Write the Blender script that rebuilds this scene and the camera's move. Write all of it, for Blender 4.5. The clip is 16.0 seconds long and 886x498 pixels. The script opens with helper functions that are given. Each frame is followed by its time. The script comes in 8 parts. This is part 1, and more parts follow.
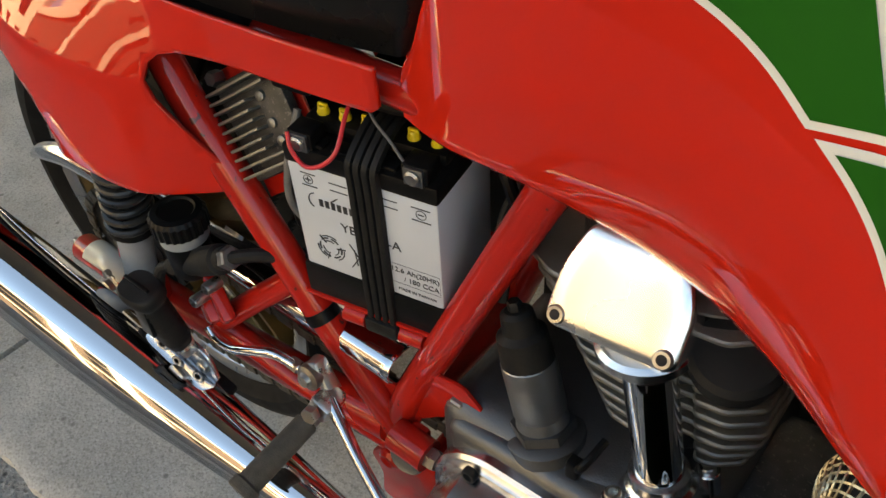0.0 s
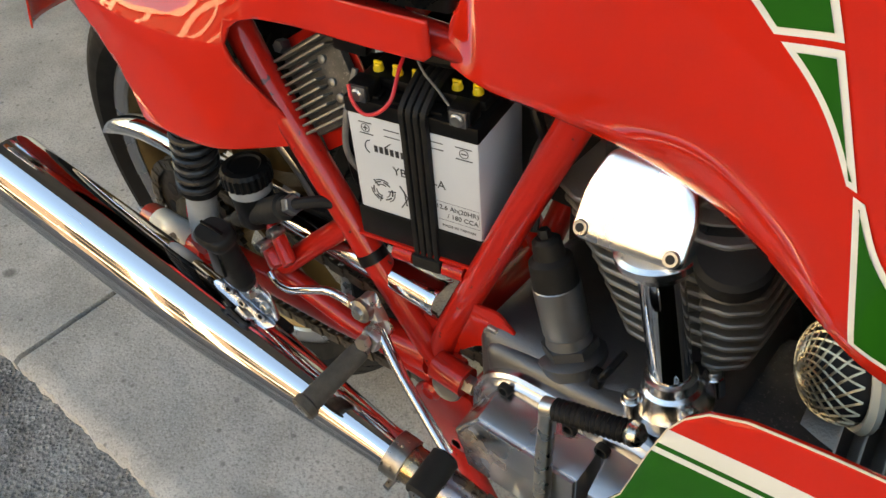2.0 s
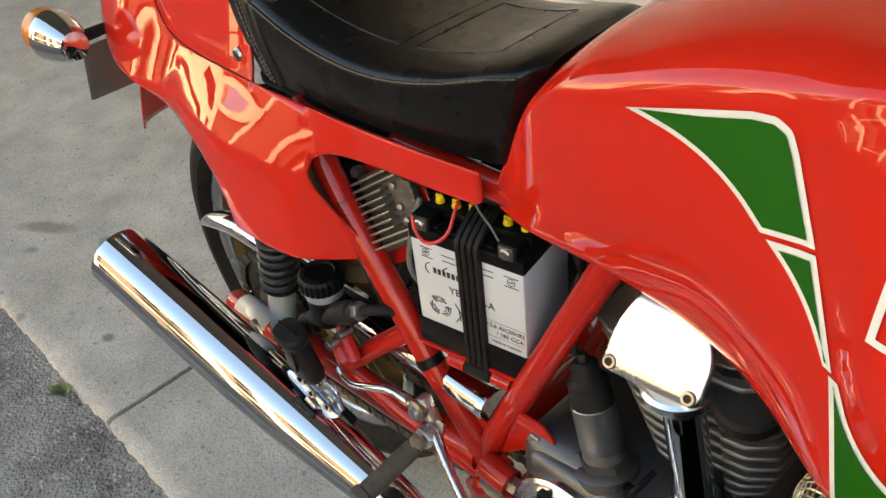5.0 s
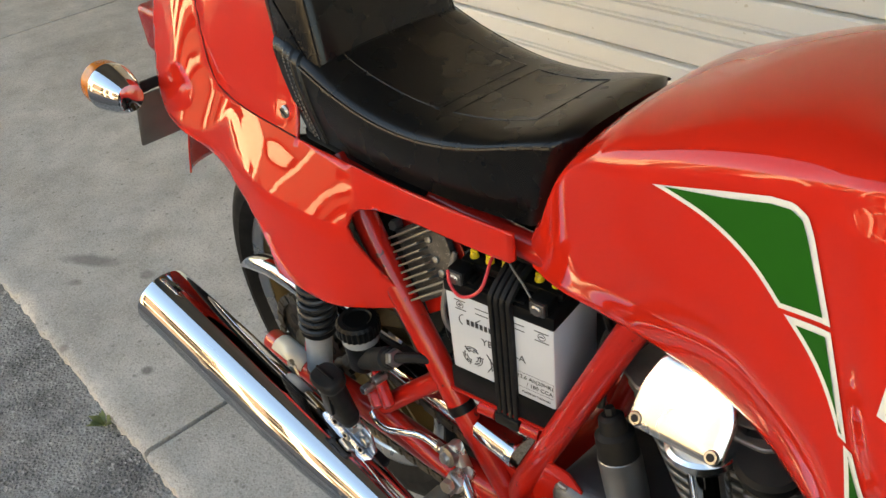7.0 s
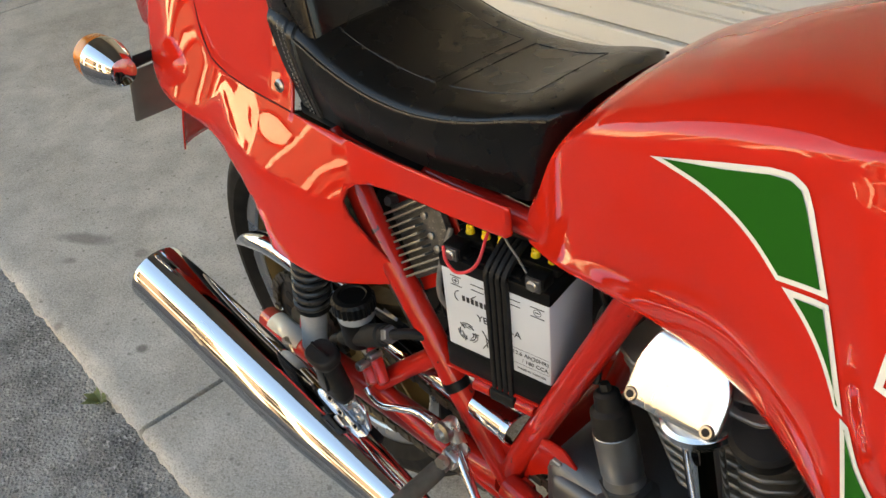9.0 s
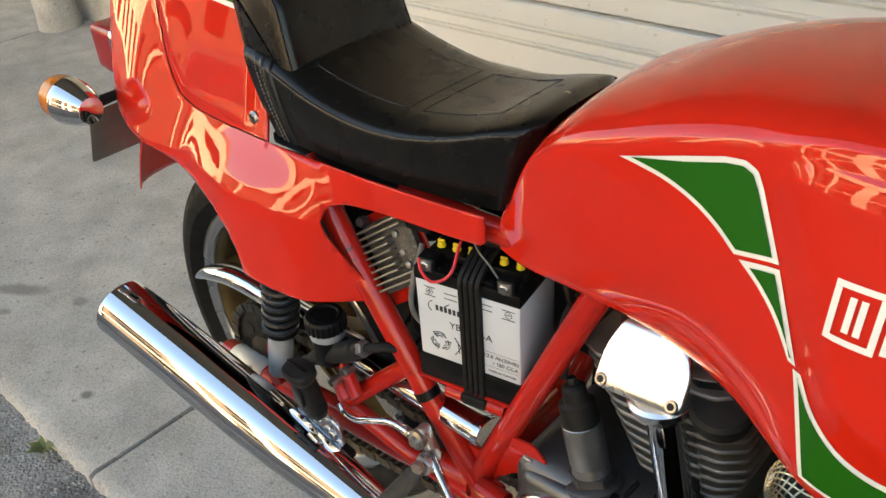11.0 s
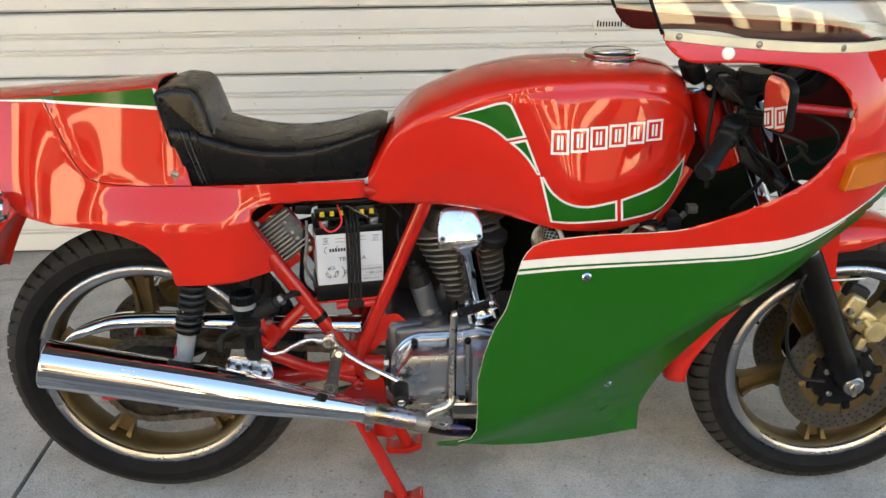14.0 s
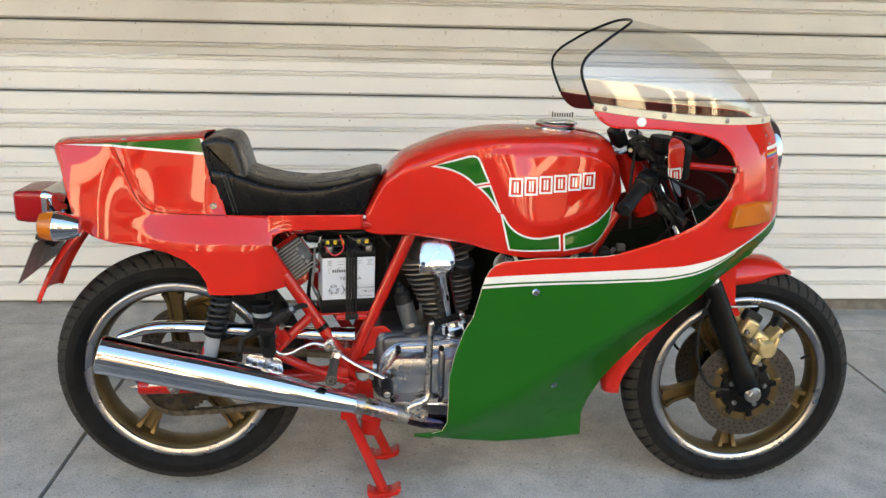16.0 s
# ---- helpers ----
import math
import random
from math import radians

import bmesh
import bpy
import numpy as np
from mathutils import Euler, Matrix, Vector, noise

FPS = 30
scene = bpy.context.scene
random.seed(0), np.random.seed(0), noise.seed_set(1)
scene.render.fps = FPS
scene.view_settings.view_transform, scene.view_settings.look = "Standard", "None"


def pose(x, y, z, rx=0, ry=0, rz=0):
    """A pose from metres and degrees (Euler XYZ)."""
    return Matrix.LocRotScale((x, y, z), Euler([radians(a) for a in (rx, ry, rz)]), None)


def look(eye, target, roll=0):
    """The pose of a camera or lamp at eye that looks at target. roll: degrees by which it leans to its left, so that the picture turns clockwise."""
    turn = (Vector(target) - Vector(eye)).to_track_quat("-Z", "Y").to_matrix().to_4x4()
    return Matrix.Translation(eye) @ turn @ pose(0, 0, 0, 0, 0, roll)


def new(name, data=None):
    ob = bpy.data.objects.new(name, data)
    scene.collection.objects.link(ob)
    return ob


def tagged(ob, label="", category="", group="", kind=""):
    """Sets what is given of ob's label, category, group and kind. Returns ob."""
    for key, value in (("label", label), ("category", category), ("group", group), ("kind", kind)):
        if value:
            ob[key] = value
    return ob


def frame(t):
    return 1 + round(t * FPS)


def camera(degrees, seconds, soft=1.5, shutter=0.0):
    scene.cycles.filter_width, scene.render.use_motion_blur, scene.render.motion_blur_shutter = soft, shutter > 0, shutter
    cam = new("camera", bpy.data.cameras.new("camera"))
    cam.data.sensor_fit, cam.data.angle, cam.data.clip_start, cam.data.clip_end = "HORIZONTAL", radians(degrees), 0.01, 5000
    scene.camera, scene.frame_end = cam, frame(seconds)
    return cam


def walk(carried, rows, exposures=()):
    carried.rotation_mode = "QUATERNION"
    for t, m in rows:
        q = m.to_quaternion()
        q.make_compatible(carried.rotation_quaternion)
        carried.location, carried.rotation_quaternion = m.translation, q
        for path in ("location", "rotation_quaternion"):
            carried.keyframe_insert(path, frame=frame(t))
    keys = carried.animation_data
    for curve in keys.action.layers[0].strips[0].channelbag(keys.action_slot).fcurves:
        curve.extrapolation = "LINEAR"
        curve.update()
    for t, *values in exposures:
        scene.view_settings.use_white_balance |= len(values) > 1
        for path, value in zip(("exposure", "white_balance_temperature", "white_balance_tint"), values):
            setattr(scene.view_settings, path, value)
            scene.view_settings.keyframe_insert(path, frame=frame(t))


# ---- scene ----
cam = camera(55.3, 16.0)
PATH = [
    (0, (0.797, -0.426, 1.064), (-0.16, 0.66, -0.316), -3.7),
    (0.5, (0.818, -0.472, 1.078), (-0.25, 0.594, -0.235), -3.7),
    (1, (0.839, -0.495, 1.084), (-0.241, 0.542, -0.243), -4.0),
    (1.5, (0.849, -0.503, 1.092), (-0.172, 0.575, -0.248), -5.0),
    (2, (0.86, -0.528, 1.084), (-0.15, 0.546, -0.267), -5.1),
    (2.5, (0.872, -0.529, 1.086), (-0.162, 0.519, -0.267), -4.5),
    (3, (0.875, -0.531, 1.095), (-0.191, 0.509, -0.239), -5.3),
    (3.5, (0.875, -0.525, 1.093), (-0.196, 0.505, -0.246), -5.6),
    (4, (0.878, -0.527, 1.1), (-0.224, 0.5, -0.215), -5.7),
    (4.5, (0.887, -0.528, 1.139), (-0.261, 0.503, -0.134), -6.1),
    (5, (0.903, -0.524, 1.181), (-0.3, 0.492, -0.052), -6.8),
    (5.2, (0.907, -0.527, 1.194), (-0.334, 0.474, -0.015), -7.4),
    (7.3, (0.915, -0.536, 1.223), (-0.363, 0.464, 0.055), -7.0),
    (7.5, (0.916, -0.535, 1.222), (-0.356, 0.464, 0.045), -7.1),
    (8, (0.916, -0.532, 1.218), (-0.352, 0.453, 0.025), -7.4),
    (8.5, (0.915, -0.534, 1.215), (-0.349, 0.45, 0.019), -7.0),
    (9, (0.913, -0.536, 1.214), (-0.343, 0.452, 0.011), -6.7),
    (9.2, (0.914, -0.538, 1.212), (-0.342, 0.447, 0.006), -6.6),
    (11.3, (0.939, -0.7, 1.225), (-0.184, 0.551, 0.142), -4.0),
    (11.5, (0.961, -0.755, 1.227), (-0.124, 0.543, 0.161), -3.8),
    (12, (0.95, -0.914, 1.242), (0.096, 0.585, 0.232), -1.1),
    (12.5, (0.828, -1.097, 1.262), (0.353, 0.599, 0.314), -1.5),
    (13, (0.753, -1.299, 1.275), (0.459, 0.471, 0.39), 0.5),
    (13.5, (0.677, -1.497, 1.266), (0.516, 0.27, 0.344), 0.6),
    (14, (0.556, -1.651, 1.289), (0.626, 0.191, 0.514), 0.2),
    (14.5, (0.544, -1.786, 1.296), (0.685, 0.094, 0.626), 1.1),
    (15, (0.613, -1.888, 1.271), (0.646, 0.02, 0.671), 1.7),
    (15.5, (0.589, -1.978, 1.261), (0.625, -0.062, 0.688), 1.1),
    (16, (0.505, -2.113, 1.269), (0.655, -0.194, 0.725), 2.1),
]
walk(cam, [(t, look(eye, target, roll)) for t, eye, target, roll in PATH], [(0, 2.25, 8700, 5), (0.6, 2.3, 8700, 5), (1.5, 2.3, 8700, 5), (2, 2.6, 8700, 5), (2.5, 2.75, 8700, 5), (8, 2.65, 8600, 5), (11.5, 2.75, 8300, 5), (13, 2.65, 7700, 5), (14, 2.7, 7400, 5), (16, 2.75, 7100, 5)])


# ---- world, sun and exposure ----
world = bpy.data.worlds.new("sky")
scene.world = world
world.use_nodes = True
wn = world.node_tree.nodes
sky = wn.new("ShaderNodeTexSky")
sky.sky_type = 'NISHITA'
sky.sun_disc = False
sky.sun_elevation = radians(27)
sky.sun_rotation = radians(12)
sky.air_density, sky.dust_density = 1.0, 1.5
world.node_tree.links.new(sky.outputs[0], wn["Background"].inputs[0])
wn["Background"].inputs[1].default_value = 0.14

sun = new("sun", bpy.data.lights.new("sun", 'SUN'))
sun.data.energy = 5.0
sun.data.angle = radians(0.6)
sun.data.color = (1.0, 0.84, 0.64)
sun.matrix_basis = look((4.0, 18.0, 9.4), (0, 0, 0))


# ---- materials ----
def node_mat(name):
    m = bpy.data.materials.new(name)
    m.use_nodes = True
    nt = m.node_tree
    return m, nt, nt.nodes, nt.links, nt.nodes["Principled BSDF"]


def surface(name, col, col2=None, scale=6.0, rough=0.5, rough2=None, metal=0.0, coat=0.0, coat_rough=0.03,
            bump=0.0, bump_scale=300.0, fleck=None, fleck_scale=200.0, fleck_amount=0.1, spec=0.5, vary=0.0,
            alpha=None, dist=0.001):
    """Procedural surface: large and fine noise in colour, roughness and relief."""
    m, nt, n, l, p = node_mat(name)
    tc = n.new("ShaderNodeTexCoord")

    def noise_tex(sc, detail=4.0):
        t = n.new("ShaderNodeTexNoise")
        t.inputs["Scale"].default_value, t.inputs["Detail"].default_value = sc, detail
        l.new(tc.outputs["Object"], t.inputs["Vector"])
        return t

    def mix(fac, a, b):
        x = n.new("ShaderNodeMix")
        x.data_type = 'RGBA'
        if hasattr(fac, "links"):
            l.new(fac, x.inputs[0])
        else:
            x.inputs[0].default_value = fac
        for v, i in ((a, 6), (b, 7)):
            if isinstance(v, tuple):
                x.inputs[i].default_value = (*v, 1)
            else:
                l.new(v, x.inputs[i])
        return x.outputs[2]

    def steps(src, a, b):
        r = n.new("ShaderNodeMapRange")
        l.new(src, r.inputs[0])
        r.inputs[1].default_value, r.inputs[2].default_value = a, b
        return r.outputs[0]

    big = noise_tex(scale)
    colour = col
    if col2:
        colour = mix(steps(big.outputs[0], 0.35, 0.68), col, col2)
    if fleck:
        fl = noise_tex(fleck_scale, 2.0)
        colour = mix(steps(fl.outputs[0], 0.72 - fleck_amount, 0.74 - fleck_amount * 0.5), colour, fleck)
    if vary:
        info = n.new("ShaderNodeObjectInfo")
        hv = n.new("ShaderNodeHueSaturation")
        l.new(steps(info.outputs["Random"], 0, 1), hv.inputs["Value"])
        mr = hv.inputs["Value"].links[0].from_node
        mr.inputs[3].default_value, mr.inputs[4].default_value = 1 - vary, 1 + vary
        if isinstance(colour, tuple):
            hv.inputs["Color"].default_value = (*colour, 1)
        else:
            l.new(colour, hv.inputs["Color"])
        colour = hv.outputs[0]
    if isinstance(colour, tuple):
        p.inputs["Base Color"].default_value = (*colour, 1)
    else:
        l.new(colour, p.inputs["Base Color"])
    if rough2 is not None:
        r = steps(noise_tex(scale * 2.3, 6).outputs[0], 0.3, 0.7)
        r.node.inputs[3].default_value, r.node.inputs[4].default_value = rough, rough2
        l.new(r, p.inputs["Roughness"])
    else:
        p.inputs["Roughness"].default_value = rough
    p.inputs["Metallic"].default_value = metal
    p.inputs["Specular IOR Level"].default_value = spec
    p.inputs["Coat Weight"].default_value = coat
    p.inputs["Coat Roughness"].default_value = coat_rough
    if bump:
        b = n.new("ShaderNodeBump")
        b.inputs["Strength"].default_value, b.inputs["Distance"].default_value = bump, dist
        l.new(noise_tex(bump_scale, 3).outputs[0], b.inputs["Height"])
        l.new(b.outputs[0], p.inputs["Normal"])
    return m


RED = surface("red_paint", (0.56, 0.019, 0.01), (0.59, 0.021, 0.0115), 2.5, 0.5, coat=1.0, coat_rough=0.02, spec=0.0)
RED_FRAME = surface("red_frame_paint", (0.44, 0.013, 0.008), (0.38, 0.012, 0.007), 8, 0.35, 0.45, coat=0.8, coat_rough=0.06, spec=0.05, bump=0.03, bump_scale=160,
                    fleck=(0.12, 0.02, 0.015), fleck_scale=90, fleck_amount=0.03)
GREEN = surface("green_paint", (0.011, 0.098, 0.009), (0.013, 0.106, 0.011), 3, 0.45, coat=0.42, coat_rough=0.06, spec=0.02)
WHITE = surface("white_paint", (0.78, 0.78, 0.74), (0.72, 0.72, 0.68), 8, 0.3, coat=0.6)
CREAM = surface("cream_strip", (0.74, 0.68, 0.5), (0.66, 0.6, 0.44), 12, 0.4, 0.5)
CHROME = surface("chrome", (0.69, 0.705, 0.73), (0.65, 0.665, 0.69), 3, 0.03, 0.06, metal=1.0)
CHROME_DULL = surface("dull_chrome", (0.68, 0.66, 0.62), (0.56, 0.53, 0.47), 30, 0.22, 0.38, metal=1.0, bump=0.1, bump_scale=220)
POLISHED = surface("polished_aluminium", (0.78, 0.78, 0.785), (0.7, 0.7, 0.71), 4, 0.22, 0.27, metal=1.0, bump=0.02, bump_scale=60)
SATIN = surface("satin_aluminium", (0.58, 0.59, 0.61), (0.5, 0.51, 0.53), 5, 0.24, 0.32, metal=1.0, bump=0.03, bump_scale=80)
CAST = surface("cast_aluminium", (0.19, 0.195, 0.2), (0.12, 0.122, 0.126), 7, 0.4, 0.5, metal=0.9, bump=0.25, bump_scale=520)
CAST_FIN = surface("cast_fins", (0.32, 0.305, 0.28), (0.22, 0.21, 0.19), 12, 0.4, 0.6, metal=0.8, bump=0.5, bump_scale=380)
STEEL = surface("zinc_steel", (0.42, 0.41, 0.39), (0.27, 0.25, 0.23), 60, 0.25, 0.45, metal=1.0)
HEATED = surface("heat_tinted_steel", (0.5, 0.36, 0.2), (0.32, 0.3, 0.36), 22, 0.18, 0.35, metal=1.0)
BLUED = surface("blued_header", (0.025, 0.03, 0.08), (0.09, 0.05, 0.035), 14, 0.2, 0.3, metal=1.0)
GOLD = surface("gold_wheel_paint", (0.17, 0.115, 0.045), (0.1, 0.07, 0.032), 14, 0.34, 0.5, metal=0.7, bump=0.2, bump_scale=350)
GOLD_CALIPER = surface("gold_caliper", (0.62, 0.5, 0.26), (0.45, 0.36, 0.19), 40, 0.35, 0.5, metal=0.7, bump=0.2, bump_scale=300)
RIM = surface("machined_rim", (0.46, 0.46, 0.47), (0.4, 0.4, 0.41), 6, 0.26, 0.32, metal=1.0)
DISC = surface("disc_steel", (0.15, 0.132, 0.108), (0.1, 0.088, 0.072), 70, 0.3, 0.42, metal=0.9)
RUBBER = surface("tyre_rubber", (0.006, 0.006, 0.0063), (0.01, 0.01, 0.0102), 18, 0.65, 0.8, bump=0.15, bump_scale=500, spec=0.15)
TREAD = surface("worn_tread", (0.024, 0.023, 0.021), (0.034, 0.032, 0.029), 30, 0.7, 0.85, bump=0.2, bump_scale=500, spec=0.2)
RUBBER_SOFT = surface("black_rubber", (0.006, 0.006, 0.006), (0.01, 0.0095, 0.009), 40, 0.5, 0.65, bump=0.2, bump_scale=500, spec=0.25)
RUBBER_WORN = surface("worn_rubber", (0.04, 0.036, 0.03), (0.075, 0.065, 0.052), 60, 0.7, 0.85, bump=0.6, bump_scale=700)
PLASTIC = surface("black_plastic", (0.004, 0.004, 0.0042), (0.006, 0.006, 0.006), 20, 0.32, 0.45, spec=0.14, bump=0.1, bump_scale=400)
DARK = surface("dark_housing", (0.011, 0.011, 0.011), (0.018, 0.017, 0.016), 12, 0.5, 0.7, bump=0.2, bump_scale=200, spec=0.2)
LEATHER = surface("black_vinyl", (0.005, 0.005, 0.005), (0.007, 0.0067, 0.0064), 10, 0.24, 0.31, bump=0.07, bump_scale=700, spec=0.33, dist=0.0003)
STITCH = surface("grey_thread", (0.2, 0.19, 0.17), None, 5, 0.8)
BATTERY_WHITE = surface("battery_case", (0.52, 0.55, 0.59), (0.47, 0.5, 0.54), 14, 0.3, 0.4, bump=0.05, bump_scale=200)
YELLOW = surface("yellow_caps", (0.75, 0.55, 0.02), (0.62, 0.43, 0.02), 60, 0.4)
WIRE_RED = surface("red_wire", (0.6, 0.02, 0.03), (0.5, 0.02, 0.03), 60, 0.35)
WIRE_GREY = surface("grey_wire", (0.16, 0.15, 0.14), (0.1, 0.1, 0.1), 60, 0.5)
INK = surface("black_ink", (0.02, 0.02, 0.022), None, 5, 0.5)
REG_GREY = surface("dusty_and_shaded_grey", (0.09, 0.088, 0.085), (0.05, 0.05, 0.05), 60, 0.45, 0.6, metal=0.5, bump=0.2, bump_scale=400, fleck=(0.16, 0.15, 0.14), fleck_scale=350, fleck_amount=0.1)
SPRING_PAINT = surface("spring_paint", (0.012, 0.012, 0.0125), (0.02, 0.02, 0.02), 30, 0.25, 0.4, spec=0.4)
GREY_PAINT = surface("grey_sleeve", (0.3, 0.31, 0.32), (0.22, 0.23, 0.24), 30, 0.4, 0.55)
TRANSLUCENT = surface("milky_plastic", (0.3, 0.32, 0.33), (0.2, 0.21, 0.22), 30, 0.3)
PLATE = surface("number_plate_back", (0.2, 0.19, 0.175), (0.14, 0.13, 0.12), 14, 0.35, 0.5, metal=0.5)
MESH_BRASS = surface("brassy_mesh", (0.5, 0.44, 0.31), (0.33, 0.28, 0.19), 90, 0.3, 0.45, metal=1.0)
IVORY = surface("ivory_ring", (0.6, 0.56, 0.44), (0.5, 0.46, 0.36), 30, 0.45)
# inner skins: raw fibreglass and dulled paint, inside shade put into the colour
RAW_INSIDE = surface("shaded_raw_fibreglass", (0.022, 0.016, 0.013), (0.035, 0.024, 0.018), 20, 0.7, 0.85, bump=0.4, bump_scale=200, spec=0.2)
RED_INSIDE = surface("shaded_red_inside", (0.07, 0.006, 0.005), (0.05, 0.005, 0.004), 20, 0.6, 0.7, spec=0.2)
GREEN_INSIDE = surface("shaded_green_inside", (0.005, 0.014, 0.005), (0.004, 0.01, 0.004), 20, 0.7, 0.8, spec=0.2)
MIRROR = surface("mirror_glass", (0.62, 0.62, 0.62), None, 5, 0.01, metal=1.0)
BLUE = surface("blue_stripe", (0.03, 0.08, 0.4), None, 5, 0.4)
# black of the silencer's soot, and of shade painted for holes and sockets
CONE_DARK = surface("soot_and_hole_shade", (0.01, 0.009, 0.009), None, 5, 0.8)


def lens_mat(name, col, rough=0.12):
    m, nt, n, l, p = node_mat(name)
    p.inputs["Base Color"].default_value = (*col, 1)
    p.inputs["Roughness"].default_value = rough
    p.inputs["Transmission Weight"].default_value = 0.15
    p.inputs["Coat Weight"].default_value = 0.1
    w = n.new("ShaderNodeTexWave")
    w.inputs["Scale"].default_value = 90
    tc = n.new("ShaderNodeTexCoord")
    l.new(tc.outputs["Object"], w.inputs["Vector"])
    b = n.new("ShaderNodeBump")
    b.inputs["Strength"].default_value, b.inputs["Distance"].default_value = 0.35, 0.001
    l.new(w.outputs[0], b.inputs["Height"])
    l.new(b.outputs[0], p.inputs["Normal"])
    return m


AMBER = lens_mat("amber_lens", (0.6, 0.16, 0.008))
RED_LENS = lens_mat("red_lens", (0.36, 0.006, 0.008))


def screen_mat():
    m, nt, n, l, p = node_mat("clear_screen")
    n.remove(p)
    tr, gl, mx, fr = (n.new(k) for k in ("ShaderNodeBsdfTransparent", "ShaderNodeBsdfGlossy", "ShaderNodeMixShader", "ShaderNodeLayerWeight"))
    tr.inputs[0].default_value = (0.95, 0.95, 0.94, 1)
    gl.inputs["Roughness"].default_value = 0.02
    fr.inputs["Blend"].default_value = 0.5
    pw, ma = n.new("ShaderNodeMath"), n.new("ShaderNodeMath")
    pw.operation, ma.operation = 'POWER', 'MULTIPLY_ADD'
    l.new(fr.outputs["Facing"], pw.inputs[0])
    pw.inputs[1].default_value = 5.0
    l.new(pw.outputs[0], ma.inputs[0])
    ma.inputs[1].default_value, ma.inputs[2].default_value = 0.5, 0.11
    l.new(ma.outputs[0], mx.inputs[0])
    l.new(tr.outputs[0], mx.inputs[1])
    l.new(gl.outputs[0], mx.inputs[2])
    l.new(mx.outputs[0], n["Material Output"].inputs[0])
    return m


SCREEN = screen_mat()


def ground_mat(name, base, dark, light, grain, stone, bump, rough, stains=0.5, spills=(), chips=0.35):
    """Concrete or asphalt: aggregate cells, sand grain, broad stains and dark spots."""
    m, nt, n, l, p = node_mat(name)
    tc = n.new("ShaderNodeTexCoord")
    skew = n.new("ShaderNodeMapping")
    skew.inputs["Location"].default_value = (0.13, 0.29, 0.37)
    skew.inputs["Rotation"].default_value = (0.37, 0.52, 0.27)
    l.new(tc.outputs["Object"], skew.inputs["Vector"])

    def tex(kind, sc, **kw):
        t = n.new(kind)
        t.inputs["Scale"].default_value = sc
        for k, v in kw.items():
            t.inputs[k].default_value = v
        l.new(skew.outputs[0], t.inputs["Vector"])
        return t

    def rng(src, a, b, c=0.0, d=1.0):
        r = n.new("ShaderNodeMapRange")
        l.new(src, r.inputs[0])
        for i, v in enumerate((a, b, c, d)):
            r.inputs[i + 1].default_value = v
        return r.outputs[0]

    def mix(f, a, b):
        x = n.new("ShaderNodeMix")
        x.data_type = 'RGBA'
        l.new(f, x.inputs[0])
        for v, i in ((a, 6), (b, 7)):
            if isinstance(v, tuple):
                x.inputs[i].default_value = (*v, 1)
            else:
                l.new(v, x.inputs[i])
        return x.outputs[2]

    broad = tex("ShaderNodeTexNoise", 1.7, Detail=6.0, Roughness=0.65)
    mid = tex("ShaderNodeTexNoise", 11.0, Detail=5.0)
    fine = tex("ShaderNodeTexNoise", grain, Detail=3.0)
    cells = tex("ShaderNodeTexVoronoi", stone)
    c = mix(rng(mid.outputs[0], 0.3, 0.7), base, light)
    c = mix(rng(broad.outputs[0], 0.45, 0.72, 0, stains), c, dark)
    c = mix(rng(fine.outputs[0], 0.52, 0.66, 0, 0.42), c, dark)
    c = mix(rng(cells.outputs["Color"], 0.7, 0.86, 0, chips), c, light)
    sand = tex("ShaderNodeTexNoise", grain * 2.2, Detail=2.0)
    c = mix(rng(sand.outputs[0], 0.56, 0.68, 0, 0.55), c, dark)
    c = mix(rng(sand.outputs[0], 0.42, 0.3, 0, 0.7), c, light)
    pits = tex("ShaderNodeTexVoronoi", 24.0)
    c = mix(rng(pits.outputs["Distance"], 0.13, 0.07, 0, 0.75), c, dark)
    spots = tex("ShaderNodeTexNoise", 3.3, Detail=2.0)
    c = mix(rng(spots.outputs[0], 0.7, 0.76, 0, 0.65 * stains), c, dark)
    # old oil spots, ragged at the edge: centre, half length and width, turn
    for sx, sy, ra, rb, an, amount in spills:
        mp = n.new("ShaderNodeMapping")
        mp.vector_type = 'TEXTURE'
        mp.inputs["Location"].default_value = (sx, sy, 0)
        mp.inputs["Rotation"].default_value = (0, 0, radians(an))
        mp.inputs["Scale"].default_value = (ra, rb, 1)
        l.new(tc.outputs["Object"], mp.inputs["Vector"])
        ln = n.new("ShaderNodeVectorMath")
        ln.operation = 'LENGTH'
        l.new(mp.outputs[0], ln.inputs[0])
        ad = n.new("ShaderNodeMath")
        ad.operation = 'MULTIPLY_ADD'
        l.new(mid.outputs[0], ad.inputs[0])
        ad.inputs[1].default_value = 1.6
        l.new(ln.outputs["Value"], ad.inputs[2])
        c = mix(rng(ad.outputs[0], 2.0, 1.4, 0, amount), c, dark)
    l.new(c, p.inputs["Base Color"])
    l.new(rng(mid.outputs[0], 0.3, 0.7, rough - 0.1, rough + 0.08), p.inputs["Roughness"])
    b = n.new("ShaderNodeBump")
    b.inputs["Strength"].default_value, b.inputs["Distance"].default_value = bump, 0.004
    l.new(rng(cells.outputs["Distance"], 0, 0.6), b.inputs["Height"])
    b2 = n.new("ShaderNodeBump")
    b2.inputs["Strength"].default_value, b2.inputs["Distance"].default_value = bump, 0.002
    l.new(fine.outputs[0], b2.inputs["Height"])
    l.new(b.outputs[0], b2.inputs["Normal"])
    l.new(b2.outputs[0], p.inputs["Normal"])
    return m


